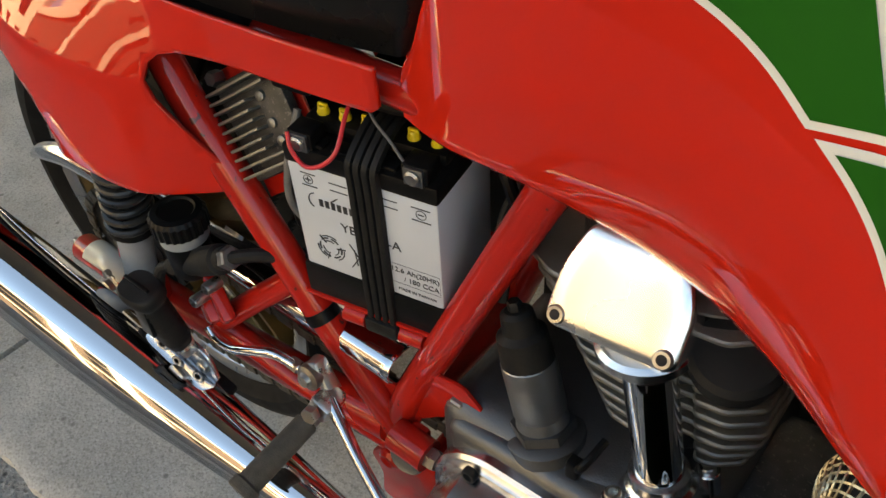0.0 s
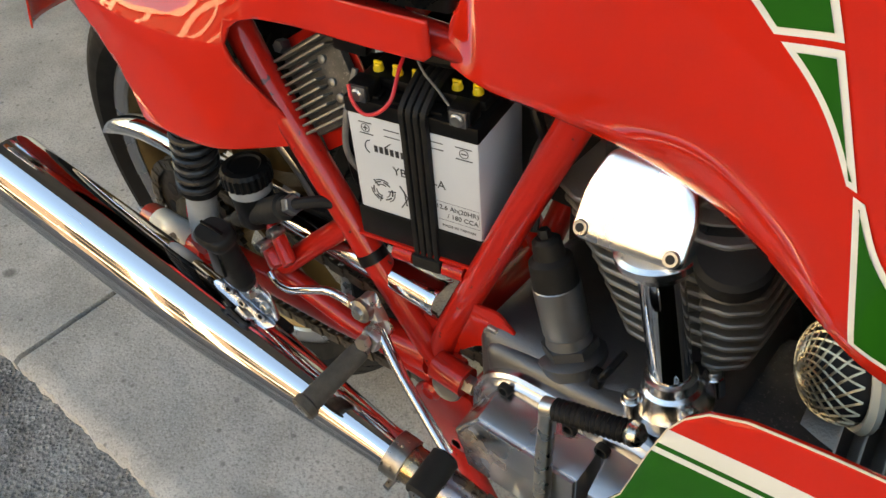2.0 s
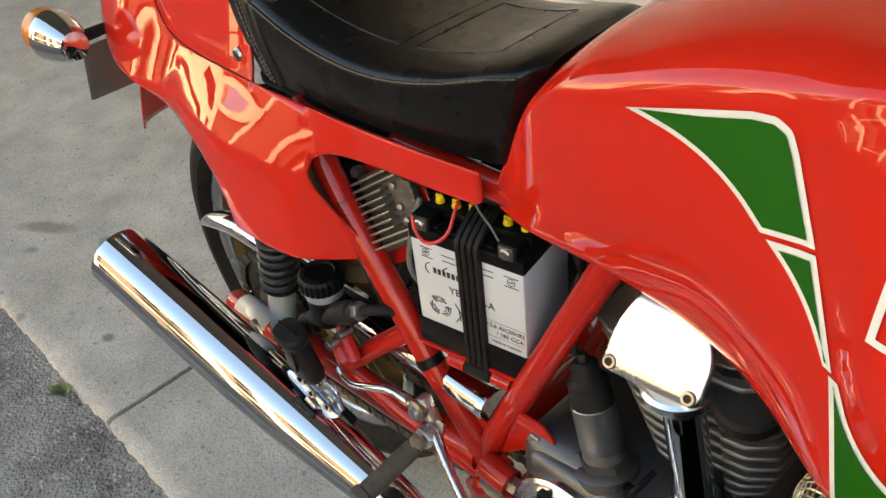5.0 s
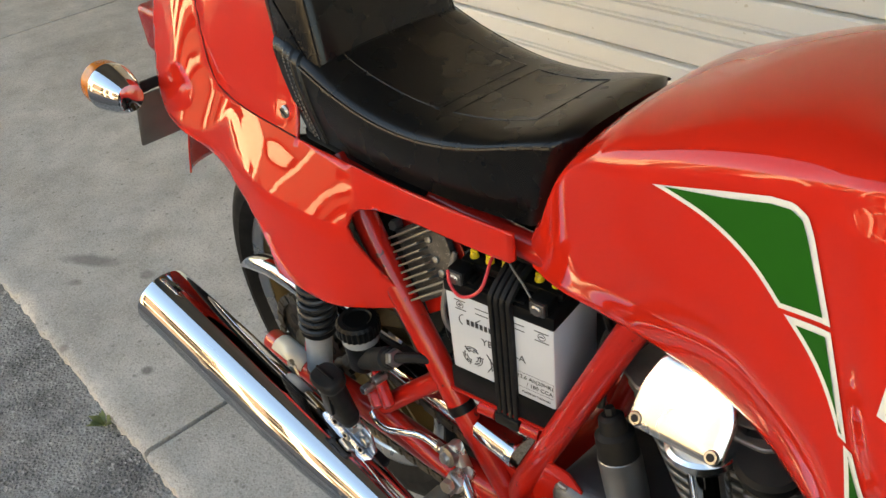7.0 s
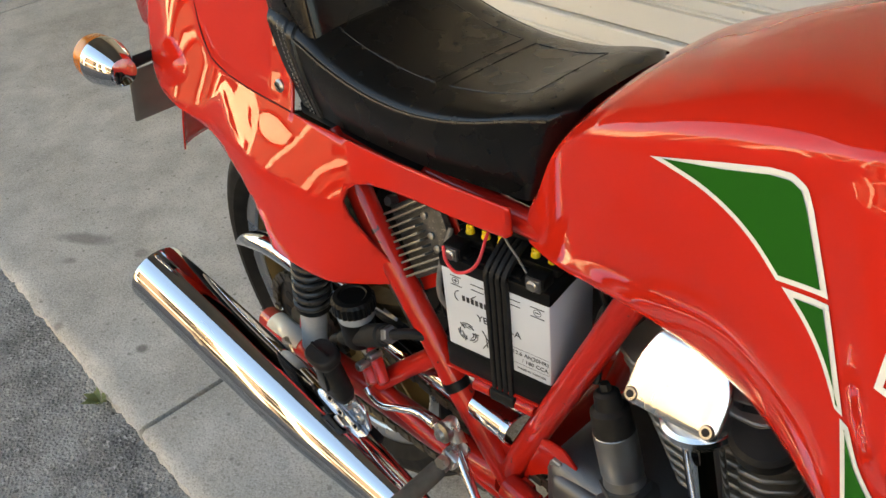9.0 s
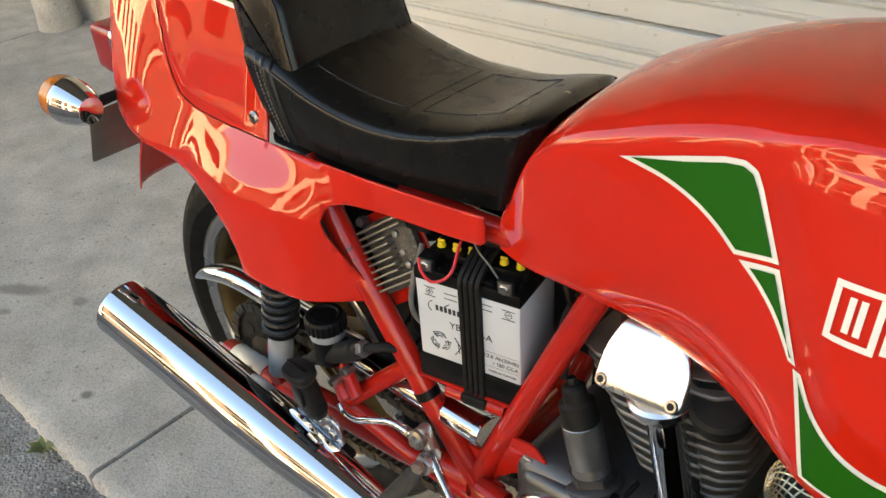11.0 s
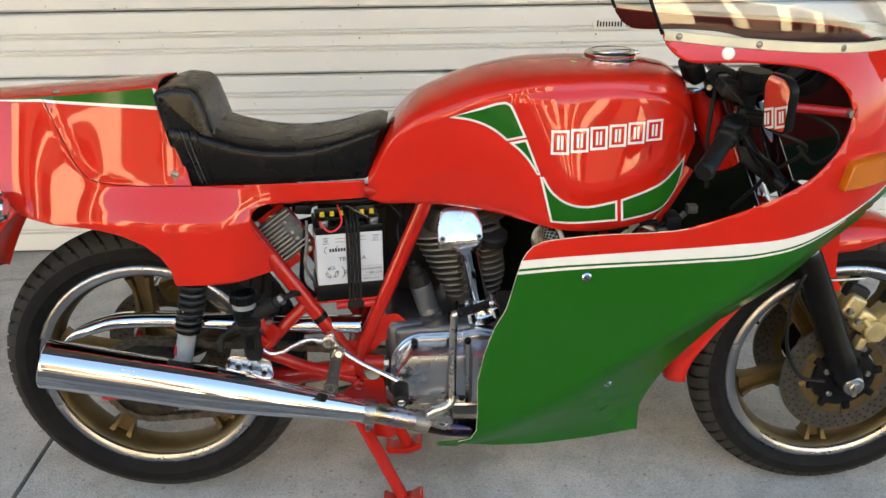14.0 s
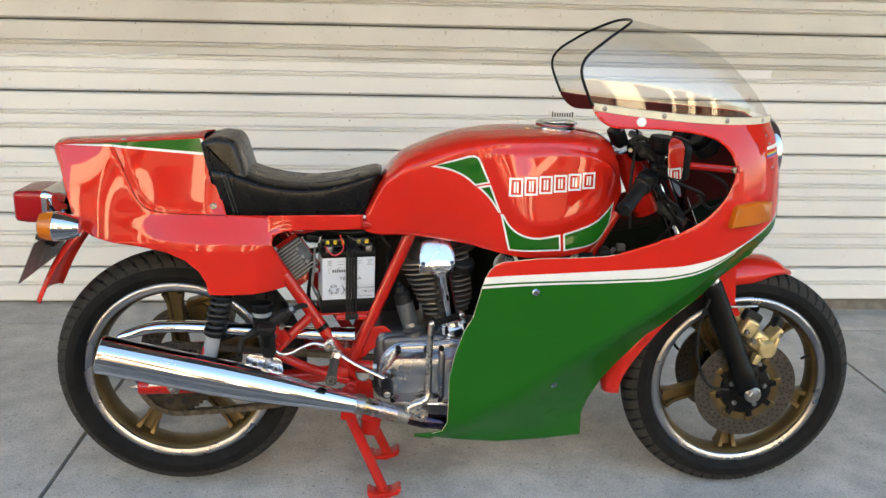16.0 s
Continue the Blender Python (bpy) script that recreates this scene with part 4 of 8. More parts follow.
def build_seat():
    bm = bmesh.new()
    loops = []
    for i in range(61):
        s = i / 60
        h = seat_half(s)
        loops.append([seat_pt(s, y, z) for y, z in h] + [seat_pt(s, -y, z) for y, z in h[-2::-1]])
    rings(bm, loops)
    bmesh.ops.recalc_face_normals(bm, faces=list(bm.faces))
    seat = part("seat", bm, LEATHER, BIKE, "black stitched vinyl solo seat", sharp=60)
    # piped seam along the edge and raised panels on top
    for sg in (1, -1):
        bm = bmesh.new()
        sweep(bm, [seat_pt(s, sg * (seat_half(s)[10][0] - 0.0006), seat_half(s)[10][1] + 0.001) for s in [i / 40 * 0.9 + 0.07 for i in range(41)]], 0.0016, 6)
        part("piping", bm, LEATHER, seat, "fine black piping")

    def top_z(s, y):
        h = seat_half(s)
        for (ya, za), (yb, zb) in zip(h[9:-1], h[10:]):
            if ya <= y <= yb:
                return za + (zb - za) * (y - ya) / max(yb - ya, 1e-6)
        return h[-1][1]
    bm = bmesh.new()
    for s0, s1, wa, wb in ((0.2, 0.56, 0.068, 0.062), (0.61, 0.86, 0.06, 0.05)):
        for sg in (1, -1):
            sweep(bm, [seat_pt(s, sg * -(wa + (wb - wa) * k / 16), top_z(s, -(wa + (wb - wa) * k / 16)) + 0.0001) for k, s in enumerate([s0 + (s1 - s0) * j / 16 for j in range(17)])], 0.0007, 5)
        for s, w in ((s0, wa), (s1, wb)):
            sweep(bm, [seat_pt(s, y, top_z(s, -abs(y)) + 0.0001) for y in [w * (2 * j / 14 - 1) for j in range(15)]], 0.0007, 5)
    part("seat_seams", bm, LEATHER, seat, "stitched panel seams")
    bm = bmesh.new()
    for s, gr, wd in ((0.045, 0.002, 0.018), (0.095, 0.003, 0.012)):
        loops = []
        for k in (0.0, 0.2, 0.8, 1.0):
            h = seat_half(s + k * wd / 0.34, gr if k in (0.2, 0.8) else -0.002)
            loops.append([seat_pt(s + k * wd / 0.34, y, z) for y, z in h])
        rings(bm, loops, wrap=False)
    part("seat_band", bm, LEATHER, seat, "folded vinyl band")
    bm = bmesh.new()
    for s in (0.062, 0.086):
        h = seat_half(s, 0.0035)
        for i in range(0, 12):
            for f in (0.15, 0.6):
                a, b = h[i], h[min(i + 1, len(h) - 1)]
                p = Vector(seat_pt(s, a[0] + (b[0] - a[0]) * f, a[1] + (b[1] - a[1]) * f))
                q = Vector(seat_pt(s, a[0] + (b[0] - a[0]) * (f + 0.28), a[1] + (b[1] - a[1]) * (f + 0.28)))
                sweep(bm, [p, q], 0.0006, 4)
    part("stitching", bm, STITCH, seat, "pale thread stitches", kind="stuff")
    bm = bmesh.new()
    rbox(bm, (0.225, 0, 0.77), (0.21, 0.196, 0.016), 0.004)
    part("seat_base", bm, PLASTIC, seat, "black plastic seat base")
    # hump pad behind the rider
    prof = rounded([(0.077, 0.945), (0.102, 0.845), (0.172, 0.845), (0.189, 0.858), (0.166, 0.94), (0.152, 0.957), (0.112, 0.961), (0.085, 0.953)], 0.009, 5)
    bm = bmesh.new()
    loops = []
    ys = [-0.095, -0.0935, -0.089, -0.081, -0.066, 0, 0.066, 0.081, 0.089, 0.0935, 0.095]
    sh = [0.016, 0.008, 0.003, 0.0008, 0, 0, 0, 0.0008, 0.003, 0.008, 0.016]
    for y, d in zip(ys, sh):
        o = inset(prof, d) if d else prof
        loops.append([(p[0], y * (1 + 0.12 * (0.93 - p[1]) / 0.07 * 0.6), p[1]) for p in o])
    rings(bm, loops)
    bmesh.ops.recalc_face_normals(bm, faces=list(bm.faces))
    pad = part("bump_stop", bm, LEATHER, BIKE, "black vinyl padded hump at the back of the seat", sharp=60)
    for sg in (1, -1):
        bm = bmesh.new()
        sweep(bm, [(p[0], sg * 0.0915 * (1 + 0.12 * (0.93 - p[1]) / 0.07 * 0.6), p[1]) for p in inset(prof, 0.0042)], 0.0013, 6, closed=True)
        part("piping", bm, LEATHER, pad)
    # embossed plain bars where a name is pressed into the pad
    bm = bmesh.new()
    for i in range(4):
        c = Vector((0.1715, -0.018 + i * 0.012, 0.914))
        rbox(bm, c, (0.002, 0.008, 0.022), 0.0008, turn(0, -17, 0))
    part("embossing", bm, LEATHER, pad, "faint pressed bars")


build_seat()

# -- fairing --
FR_OUT = [(0.745, 0.636), (0.754, 0.668), (0.7625, 0.685), (0.775, 0.699), (0.795, 0.7075), (0.887, 0.717), (1.01, 0.7225), (1.071, 0.732), (1.142, 0.755), (1.213, 0.785), (1.27, 0.818), (1.313, 0.862), (1.335, 0.905), (1.337, 0.937), (1.321, 0.973),
          (1.283, 1.002), (1.223, 1.016), (1.15, 1.022), (1.104, 1.0225), (1.057, 1.0225), (1.03, 1.026), (1.008, 1.039), (0.99, 1.06), (0.988, 1.069),
          (1.016, 1.0645), (1.081, 1.0575), (1.164, 1.0505), (1.303, 1.043), (1.401, 1.041), (1.46, 1.039), (1.488, 1.02), (1.508, 0.97), (1.52, 0.9), (1.526, 0.83), (1.52, 0.765), (1.495, 0.725), (1.455, 0.702),
          (1.425, 0.698), (1.352, 0.647), (1.304, 0.585), (1.243, 0.523), (1.19, 0.477), (1.132, 0.401), (1.095, 0.338), (1.071, 0.273), (1.062, 0.222), (1.066, 0.152), (0.945, 0.16), (0.825, 0.174), (0.724, 0.201), (0.6, 0.224),
          (0.602, 0.232), (0.645, 0.237), (0.67, 0.247), (0.681, 0.275), (0.681, 0.335), (0.679, 0.406), (0.692, 0.476), (0.709, 0.531), (0.73, 0.572)]
FR_OUT = FR_OUT[:4] + [(p.x, p.y) for p in curve([(a, b, 0) for a, b in FR_OUT[4:23]], 4)] + FR_OUT[23:]
FR_NOSE = spl([(0.6, 1.43), (0.7, 1.475), (0.765, 1.525), (0.83, 1.53), (0.9, 1.524), (0.97, 1.512), (1.02, 1.492), (1.045, 1.476), (1.1, 1.45)])
FR_W = spl([(0.17, 0.13), (0.22, 0.17), (0.3, 0.205), (0.4, 0.22), (0.55, 0.232), (0.64, 0.236), (0.72, 0.238), (0.8, 0.24), (0.9, 0.232), (1.0, 0.208), (1.03, 0.196), (1.07, 0.185)])


FR_EDGE = [(0.6, 0.224, 0.17), (0.724, 0.201, 0.15), (0.825, 0.174, 0.11), (0.945, 0.16, 0.07), (1.066, 0.152, 0.03), (1.062, 0.222, 0.04), (1.071, 0.273, 0.06), (1.095, 0.338, 0.08), (1.132, 0.401, 0.1), (1.19, 0.477, 0.115), (1.243, 0.523, 0.125),
           (1.304, 0.585, 0.14), (1.352, 0.647, 0.15), (1.425, 0.698, 0.13), (1.455, 0.702, 0.12)]


def fair_side(x, z):
    w = FR_W(z)
    # the sides draw in to the rear, and in plan the nose is round
    w += 0.006 * smooth(0.85, 0.7, x)
    xn = FR_NOSE(z)
    a = 1.16
    if x > a:
        k = min((x - a) / (xn - a), 1)
        w *= max(1 - k ** 2.6, 0) ** 0.52
    # below the crease the lower front folds in flat towards the wheel and belly
    c = ((z - 0.282) * 0.815 - (x - 0.756) * 0.579)
    if c < 0.012 and z < 0.76:
        e, ye = 1e9, 0.0
        for (ax, az, ay), (bx, bz, by) in zip(FR_EDGE[:-1], FR_EDGE[1:]):
            ux, uz = bx - ax, bz - az
            t = min(max(((x - ax) * ux + (z - az) * uz) / (ux * ux + uz * uz), 0), 1)
            q = math.hypot(x - ax - t * ux, z - az - t * uz)
            if q < e:
                e, ye = q, ay + (by - ay) * t
        c = 0.5 * ((0.0 - c) + math.sqrt(c * c + 0.0002))
        k = c / (c + e + 1e-6)
        w += (min(ye, w) - w) * k
    return -max(w, 0.004)


STRIPE = [spl([(0.6, 0.66), (0.754, 0.6705), (0.889, 0.679), (1.012, 0.687), (1.135, 0.6955), (1.257, 0.708), (1.341, 0.73), (1.40, 0.76), (1.6, 0.86)]),
          spl([(0.6, 0.642), (0.75, 0.6535), (0.89, 0.661), (1.075, 0.669), (1.199, 0.678), (1.283, 0.6955), (1.342, 0.7215), (1.40, 0.756), (1.6, 0.858)]),
          spl([(0.6, 0.637), (0.75, 0.6485), (0.89, 0.6565), (1.075, 0.665), (1.199, 0.674), (1.283, 0.6915), (1.342, 0.718), (1.40, 0.754), (1.6, 0.857)]),
          spl([(0.6, 0.631), (0.75, 0.6425), (0.89, 0.6515), (1.075, 0.6605), (1.199, 0.6695), (1.283, 0.688), (1.342, 0.7155), (1.40, 0.752), (1.6, 0.856)])]


def paint_fairing(bm):
    for f in bm.faces:
        c = f.calc_center_median()
        above = sum(c.z > s(c.x) for s in STRIPE)
        f.material_index = {4: 0, 3: 1, 2: 2, 1: 1, 0: 2}[above]
    return bm


def build_fairing():
    right = paint_fairing(sheet(FR_OUT, fair_side, 0.014, 0.014, cuts=STRIPE))
    left = mirrored(right)
    # the last three slots colour the inner faces, darkened for the shade in there
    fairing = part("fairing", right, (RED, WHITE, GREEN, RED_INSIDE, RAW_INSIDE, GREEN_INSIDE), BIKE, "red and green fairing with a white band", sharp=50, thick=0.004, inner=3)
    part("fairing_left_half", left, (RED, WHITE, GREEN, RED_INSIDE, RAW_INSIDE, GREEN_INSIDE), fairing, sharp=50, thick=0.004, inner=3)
    edge = bmesh.new()
    pts = [FR_OUT[i] for i in range(len(FR_OUT) - 8, len(FR_OUT))] + [FR_OUT[i] for i in range(0, 16)]
    sweep(edge, [(x, fair_side(x, z) + 0.001, z) for x, z in pts], 0.0009, 6)
    part("edge_bead", edge, CREAM, fairing, "pale raw fibreglass edge")
    rim = bmesh.new()
    sweep(rim, [(x, fair_side(x, z) + 0.002, z) for x, z in FR_OUT[16:-38] if x < 1.36 and z > 0.7], 0.0024, 8)
    part("opening_rim", rim, RED, fairing, "rolled red rim of the hand opening")
    for x, z, r in ((0.877, 0.633, 0.0095), (0.946, 0.375, 0.008)):
        y = fair_side(x, z)
        bm = bmesh.new()
        lathe(bm, (x, y + 0.001, z), (0, -1, 0), [(r, 0), (r, 0.002), (r * 0.7, 0.005), (0, 0.0056)], 20)
        s = part("screw", bm, CHROME, fairing, "chrome screw")
        bm = bmesh.new()
        rbox(bm, (x, y - 0.0043, z), (r * 1.5, 0.001, 0.0018), 0, turn(0, 35, 0))
        part("slot", bm, DARK, s)
    bm = bmesh.new()
    lathe(bm, (1.103, fair_side(1.103, 1.036) + 0.001, 1.036), (0, -1, 0.2), [(0.0115, 0), (0.0115, 0.002), (0.009, 0.004), (0, 0.0045)], 24)
    part("plug", bm, WHITE, fairing, "round white plug")
    for x, z in ((1.44, 0.985), (1.452, 0.93), (1.43, 1.005)):
        bm = bmesh.new()
        lathe(bm, (x, fair_side(x, z) + 0.001, z), (0.5, -1, 0), [(0.0035, 0), (0.003, 0.002), (0, 0.0025)], 10)
        part("rivet", bm, STEEL, fairing)
    # plain bars for the signature, over blue, yellow and red lines
    for k, (col, zz, h) in enumerate(((WHITE, 0.972, 0.008), (YELLOW, 0.960, 0.0045), (BLUE, 0.9555, 0.0045), (WIRE_RED, 0.951, 0.0045))):
        part("nose_bar", sheet([(1.43, zz), (1.478, zz + 0.004), (1.478, zz + 0.004 + h), (1.43, zz + h)], lambda x, z: fair_side(x, z) - 0.0012, 0.008), col, fairing, "coloured nose stripe")
    # cream strip and screen
    zb = spl([(0.95, 1.071), (0.988, 1.0675), (1.081, 1.0575), (1.164, 1.0505), (1.303, 1.043), (1.401, 1.041), (1.48, 1.04)])
    bm = bmesh.new()
    xs = [0.99 + (1.47 - 0.99) * math.sin(math.pi / 2 * i / 40) for i in range(41)]
    for sg in (1, -1):
        rings(bm, [[(x, sg * (fair_side(x, zb(x) - 0.004) - o), zb(x) + dz) for o, dz in ((0.0012, -0.0095), (0.004, -0.008), (0.004, 0.007), (0.001, 0.009))] for x in xs], wrap=False)
    bmesh.ops.recalc_face_normals(bm, faces=list(bm.faces))
    part("screen_strip", bm, CREAM, fairing, "cream plastic screen beading", thick=0.001)
    for x in (1.015, 1.155, 1.31, 1.418):
        bm = bmesh.new()
        y = fair_side(x, zb(x)) - 0.004
        lathe(bm, (x, y, zb(x)), (0.25 if x > 1.2 else 0, -1, 0), [(0.006, 0), (0.006, 0.0015), (0.0042, 0.0035), (0, 0.004)], 16)
        part("screw", bm, STEEL, fairing, "steel screw")
    # windscreen: a bubble cut off by a curved rear edge
    ztop = spl([(0.9, 1.262), (1.09, 1.264), (1.146, 1.2545), (1.238, 1.2345), (1.32, 1.1925), (1.393, 1.131), (1.44, 1.081), (1.467, 1.043), (1.5, 1.0)])
    edge_x = spl([(1.04, 1.0), (1.073, 0.986), (1.111, 0.968), (1.14, 0.9585), (1.165, 0.962), (1.187, 0.98), (1.205, 1.005), (1.225, 1.034), (1.243, 1.066), (1.256, 1.09), (1.2635, 1.105), (1.28, 1.12)])

    def base_w(x):
        return -fair_side(min(x, 1.474), zb(x)) - 0.003

    loops, rim = [], []
    na, nx = 40, 30
    grid = []
    for i in range(na + 1):
        a = math.pi * i / na
        s, c = math.sin(a), math.cos(a)
        x0 = 1.0
        for _ in range(25):
            z = zb(x0) + (ztop(max(x0, 1.09)) - zb(x0)) * s ** 0.8
            x0 = 0.5 * x0 + 0.5 * edge_x(z)
        row = []
        for j in range(nx + 1):
            x = x0 + (1.468 - x0) * math.sin(math.pi / 2 * j / nx)
            w = base_w(x)
            z = zb(x) + max(ztop(max(x, 1.09)) - zb(x), 0.0) * s ** 0.8
            y = -w * (abs(c) ** 0.75) * (1 if c > 0 else -1)
            row.append((x, y, z))
        grid.append(row)
    bm = bmesh.new()
    rings(bm, grid, wrap=False)
    bmesh.ops.remove_doubles(bm, verts=list(bm.verts), dist=1e-4)
    bmesh.ops.recalc_face_normals(bm, faces=list(bm.faces))
    screen = part("windscreen", bm, SCREEN, fairing, "clear acrylic windscreen", sharp=80)
    screen.visible_shadow = False
    bm = bmesh.new()
    sweep(bm, [r[0] for r in grid], 0.0034, 8)
    part("edge_trim", bm, PLASTIC, screen, "black rubber edge trim")
    # amber flashers set in the flanks
    for sg in (1, -1):
        bm = bmesh.new()
        c = rounded([(1.325, 0.797), (1.40, 0.8), (1.45, 0.806), (1.45, 0.852), (1.40, 0.856), (1.345, 0.851), (1.336, 0.843)], 0.006)
        o = [(a[0] + (b[0] - a[0]) * i / 5, a[1] + (b[1] - a[1]) * i / 5) for a, b in zip(c, c[1:] + c[:1]) for i in range(5)]
        loops = []
        for d, k in ((0.0, 0.0), (0.004, 0.0), (0.017, 0.001), (0.0205, 0.0025), (0.0225, 0.005)):
            q = inset(o, k) if k else o
            loops.append([(p[0], sg * (fair_side(p[0], p[1]) - d), p[1]) for p in q])
        rings(bm, loops)
        bmesh.ops.delete(bm, geom=[f for f in bm.faces if len(f.verts) > 4 and all(abs(abs(v.co.y) + fair_side(v.co.x, v.co.z)) < 0.001 for v in f.verts)], context='FACES_ONLY')
        bmesh.ops.recalc_face_normals(bm, faces=list(bm.faces))
        part("flasher", bm, AMBER, fairing, "amber flasher lens set in the fairing")
    # headlamp behind the nose
    bm = bmesh.new()
    lathe(bm, (1.475, 0, 0.945), (1, 0, 0.05), [(0.088, 0), (0.089, 0.02), (0.086, 0.027), (0.081, 0.029), (0.079, 0.024)], 48, cap=False)
    lamp = part("headlamp", bm, CHROME, fairing, "round headlamp with chrome rim", thick=0.002)
    bm = bmesh.new()
    lathe(bm, (1.493, 0, 0.946), (1, 0, 0.05), [(0.08, 0), (0.074, 0.008), (0.05, 0.016), (0, 0.02)], 40)
    part("lens", bm, PLASTIC, lamp, "glossy lamp glass")
    # stay brackets inside
    for sg in (1, -1):
        bm = bmesh.new()
        sweep(bm, curve([(1.19, sg * 0.05, 0.9), (1.24, sg * 0.12, 0.925), (1.33, sg * 0.19, 0.93), (1.345, sg * 0.205, 0.932)], 5), 0.009, 10)
        part("fairing_stay", bm, RED_FRAME, fairing, "red tubular fairing stay")
        bm = bmesh.new()
        bolt(bm, (1.335, sg * 0.2, 0.931), (0, sg, 0), 0.008, 0.008)
        part("bolt", bm, STEEL, fairing)


build_fairing()


# -- wheels --
def build_tyre(cx, cz, R, r_in, half, grooves, parent, label, chevron):
    """Tyre round an axle along y, with cut tread grooves."""
    prof = []
    na = 44
    crown = 0.42 * half
    for i in range(na + 1):
        a = math.pi * (i / na)
        y = -half * math.cos(a)
        s = math.sin(a)
        r = r_in + (R - r_in) * s ** 0.62
        prof.append((y if abs(y) < half * 0.97 else y * 0.985, r))
    prof = [p for p in prof if p[1] > r_in + 0.016]
    prof = [(-half * 0.6, r_in - 0.01), (-half * 0.64, r_in + 0.001), (-half * 0.8, r_in + 0.0075)] + prof + [(half * 0.8, r_in + 0.0075), (half * 0.64, r_in + 0.001), (half * 0.6, r_in - 0.01)]
    seg = 720
    loops = []
    per = seg // grooves
    for j in range(seg):
        th = 2 * math.pi * j / seg
        lp = []
        for y, r in prof:
            d = 0.0
            u = abs(y) / half
            if u < 0.93 and r > r_in + (R - r_in) * 0.55:
                ph = (j / per + (chevron * u if y < 0 else chevron * u + 0.5)) % 1.0
                if 0.12 < u < 0.9 and ph < (0.17 if u < 0.75 else 0.12):
                    d = 0.0055 if u < 0.8 else 0.003
            lp.append((cx + (r - d) * math.cos(th), y, cz + (r - d) * math.sin(th)))
        loops.append(lp)
    bm = bmesh.new()
    rings(bm, loops, closed_v=True, wrap=False)
    bmesh.ops.recalc_face_normals(bm, faces=list(bm.faces))
    for f in bm.faces:
        c = f.calc_center_median()
        r = math.hypot(c.x - cx, c.z - cz)
        if f.normal.dot(Vector((c.x - cx, 0, c.z - cz))) > 0 and abs(c.y) < half * 0.92 and r > r_in + (R - r_in) * math.sqrt(max(1 - (c.y / half) ** 2, 0)) ** 0.62 - 0.0016:
            f.material_index = 1
    return part("tyre", bm, (RUBBER, TREAD), parent, label, sharp=30)


def build_rim(cx, cz, half, parent, start):
    bm = bmesh.new()
    o, ax = (cx, 0, cz), (0, 1, 0)
    lathe(bm, o, ax, [(0.2455, -half + 0.001), (0.245, -half + 0.006), (0.237, -half + 0.01), (0.2245, -half + 0.01), (0.2215, -half + 0.004), (0.2235, -half - 0.0005), (0.228, -half - 0.003), (0.232, -half - 0.0045), (0.237, -half - 0.005), (0.2415, -half - 0.0035)], 96, closed=True)
    lathe(bm, o, ax, [(0.2445, half + 0.001), (0.245, half - 0.006), (0.237, half - 0.01), (0.2245, half - 0.01), (0.2225, half - 0.004), (0.2245, half + 0.0005)], 96, closed=True)
    bmesh.ops.recalc_face_normals(bm, faces=list(bm.faces))
    flange = part("rim_flange", bm, RIM, parent, "bright machined rim edge")
    bm = bmesh.new()
    lathe(bm, o, ax, [(0.2235, -half + 0.006), (0.216, -half + 0.013), (0.213, -half + 0.022), (0.209, 0), (0.213, half - 0.022), (0.216, half - 0.013), (0.2235, half - 0.006), (0.232, half - 0.008), (0.226, 0), (0.232, -half + 0.008)], 96, closed=True)
    bmesh.ops.recalc_face_normals(bm, faces=list(bm.faces))
    part("rim", bm, GOLD, parent, "gold painted cast rim")
    for k in range(5):
        a = start + k * 2 * math.pi / 5
        u, v = Vector((math.cos(a), 0, math.sin(a))), Vector((-math.sin(a), 0, math.cos(a)))
        bm = bmesh.new()
        for s in (1, -1):
            loops = []
            for r, off, wd, dp in ((0.035, 0.0145, 0.0075, 0.024), (0.08, 0.0135, 0.0055, 0.02), (0.14, 0.014, 0.0046, 0.016), (0.18, 0.0155, 0.0046, 0.016), (0.198, 0.0185, 0.0065, 0.02), (0.207, 0.0205, 0.0075, 0.024)):
                c = Vector((cx, 0, cz)) + u * r + v * (s * off)
                loops.append([c + v * a1 * wd + Vector((0, b1 * dp, 0)) for a1, b1 in ((-1, -0.75), (-0.75, -1), (0.75, -1), (1, -0.75), (1, 0.75), (0.75, 1), (-0.75, 1), (-1, 0.75))])
            rings(bm, loops)
        loops = []
        for r, off, dp in ((0.03, 0.013, 0.01), (0.14, 0.0125, 0.004), (0.18, 0.014, 0.004), (0.207, 0.02, 0.006)):
            c = Vector((cx, 0, cz)) + u * r
            loops.append([c + v * off + Vector((0, -dp, 0)), c + v * -off + Vector((0, -dp, 0)), c + v * -off + Vector((0, dp, 0)), c + v * off + Vector((0, dp, 0))])
        rings(bm, loops)
        bmesh.ops.recalc_face_normals(bm, faces=list(bm.faces))
        part("spoke", bm, GOLD, parent)
    bm = bmesh.new()
    lathe(bm, o, ax, [(0.03, -0.06), (0.046, -0.055), (0.05, -0.03), (0.042, 0), (0.05, 0.03), (0.046, 0.055), (0.03, 0.06)], 40)
    part("hub", bm, GOLD, parent)


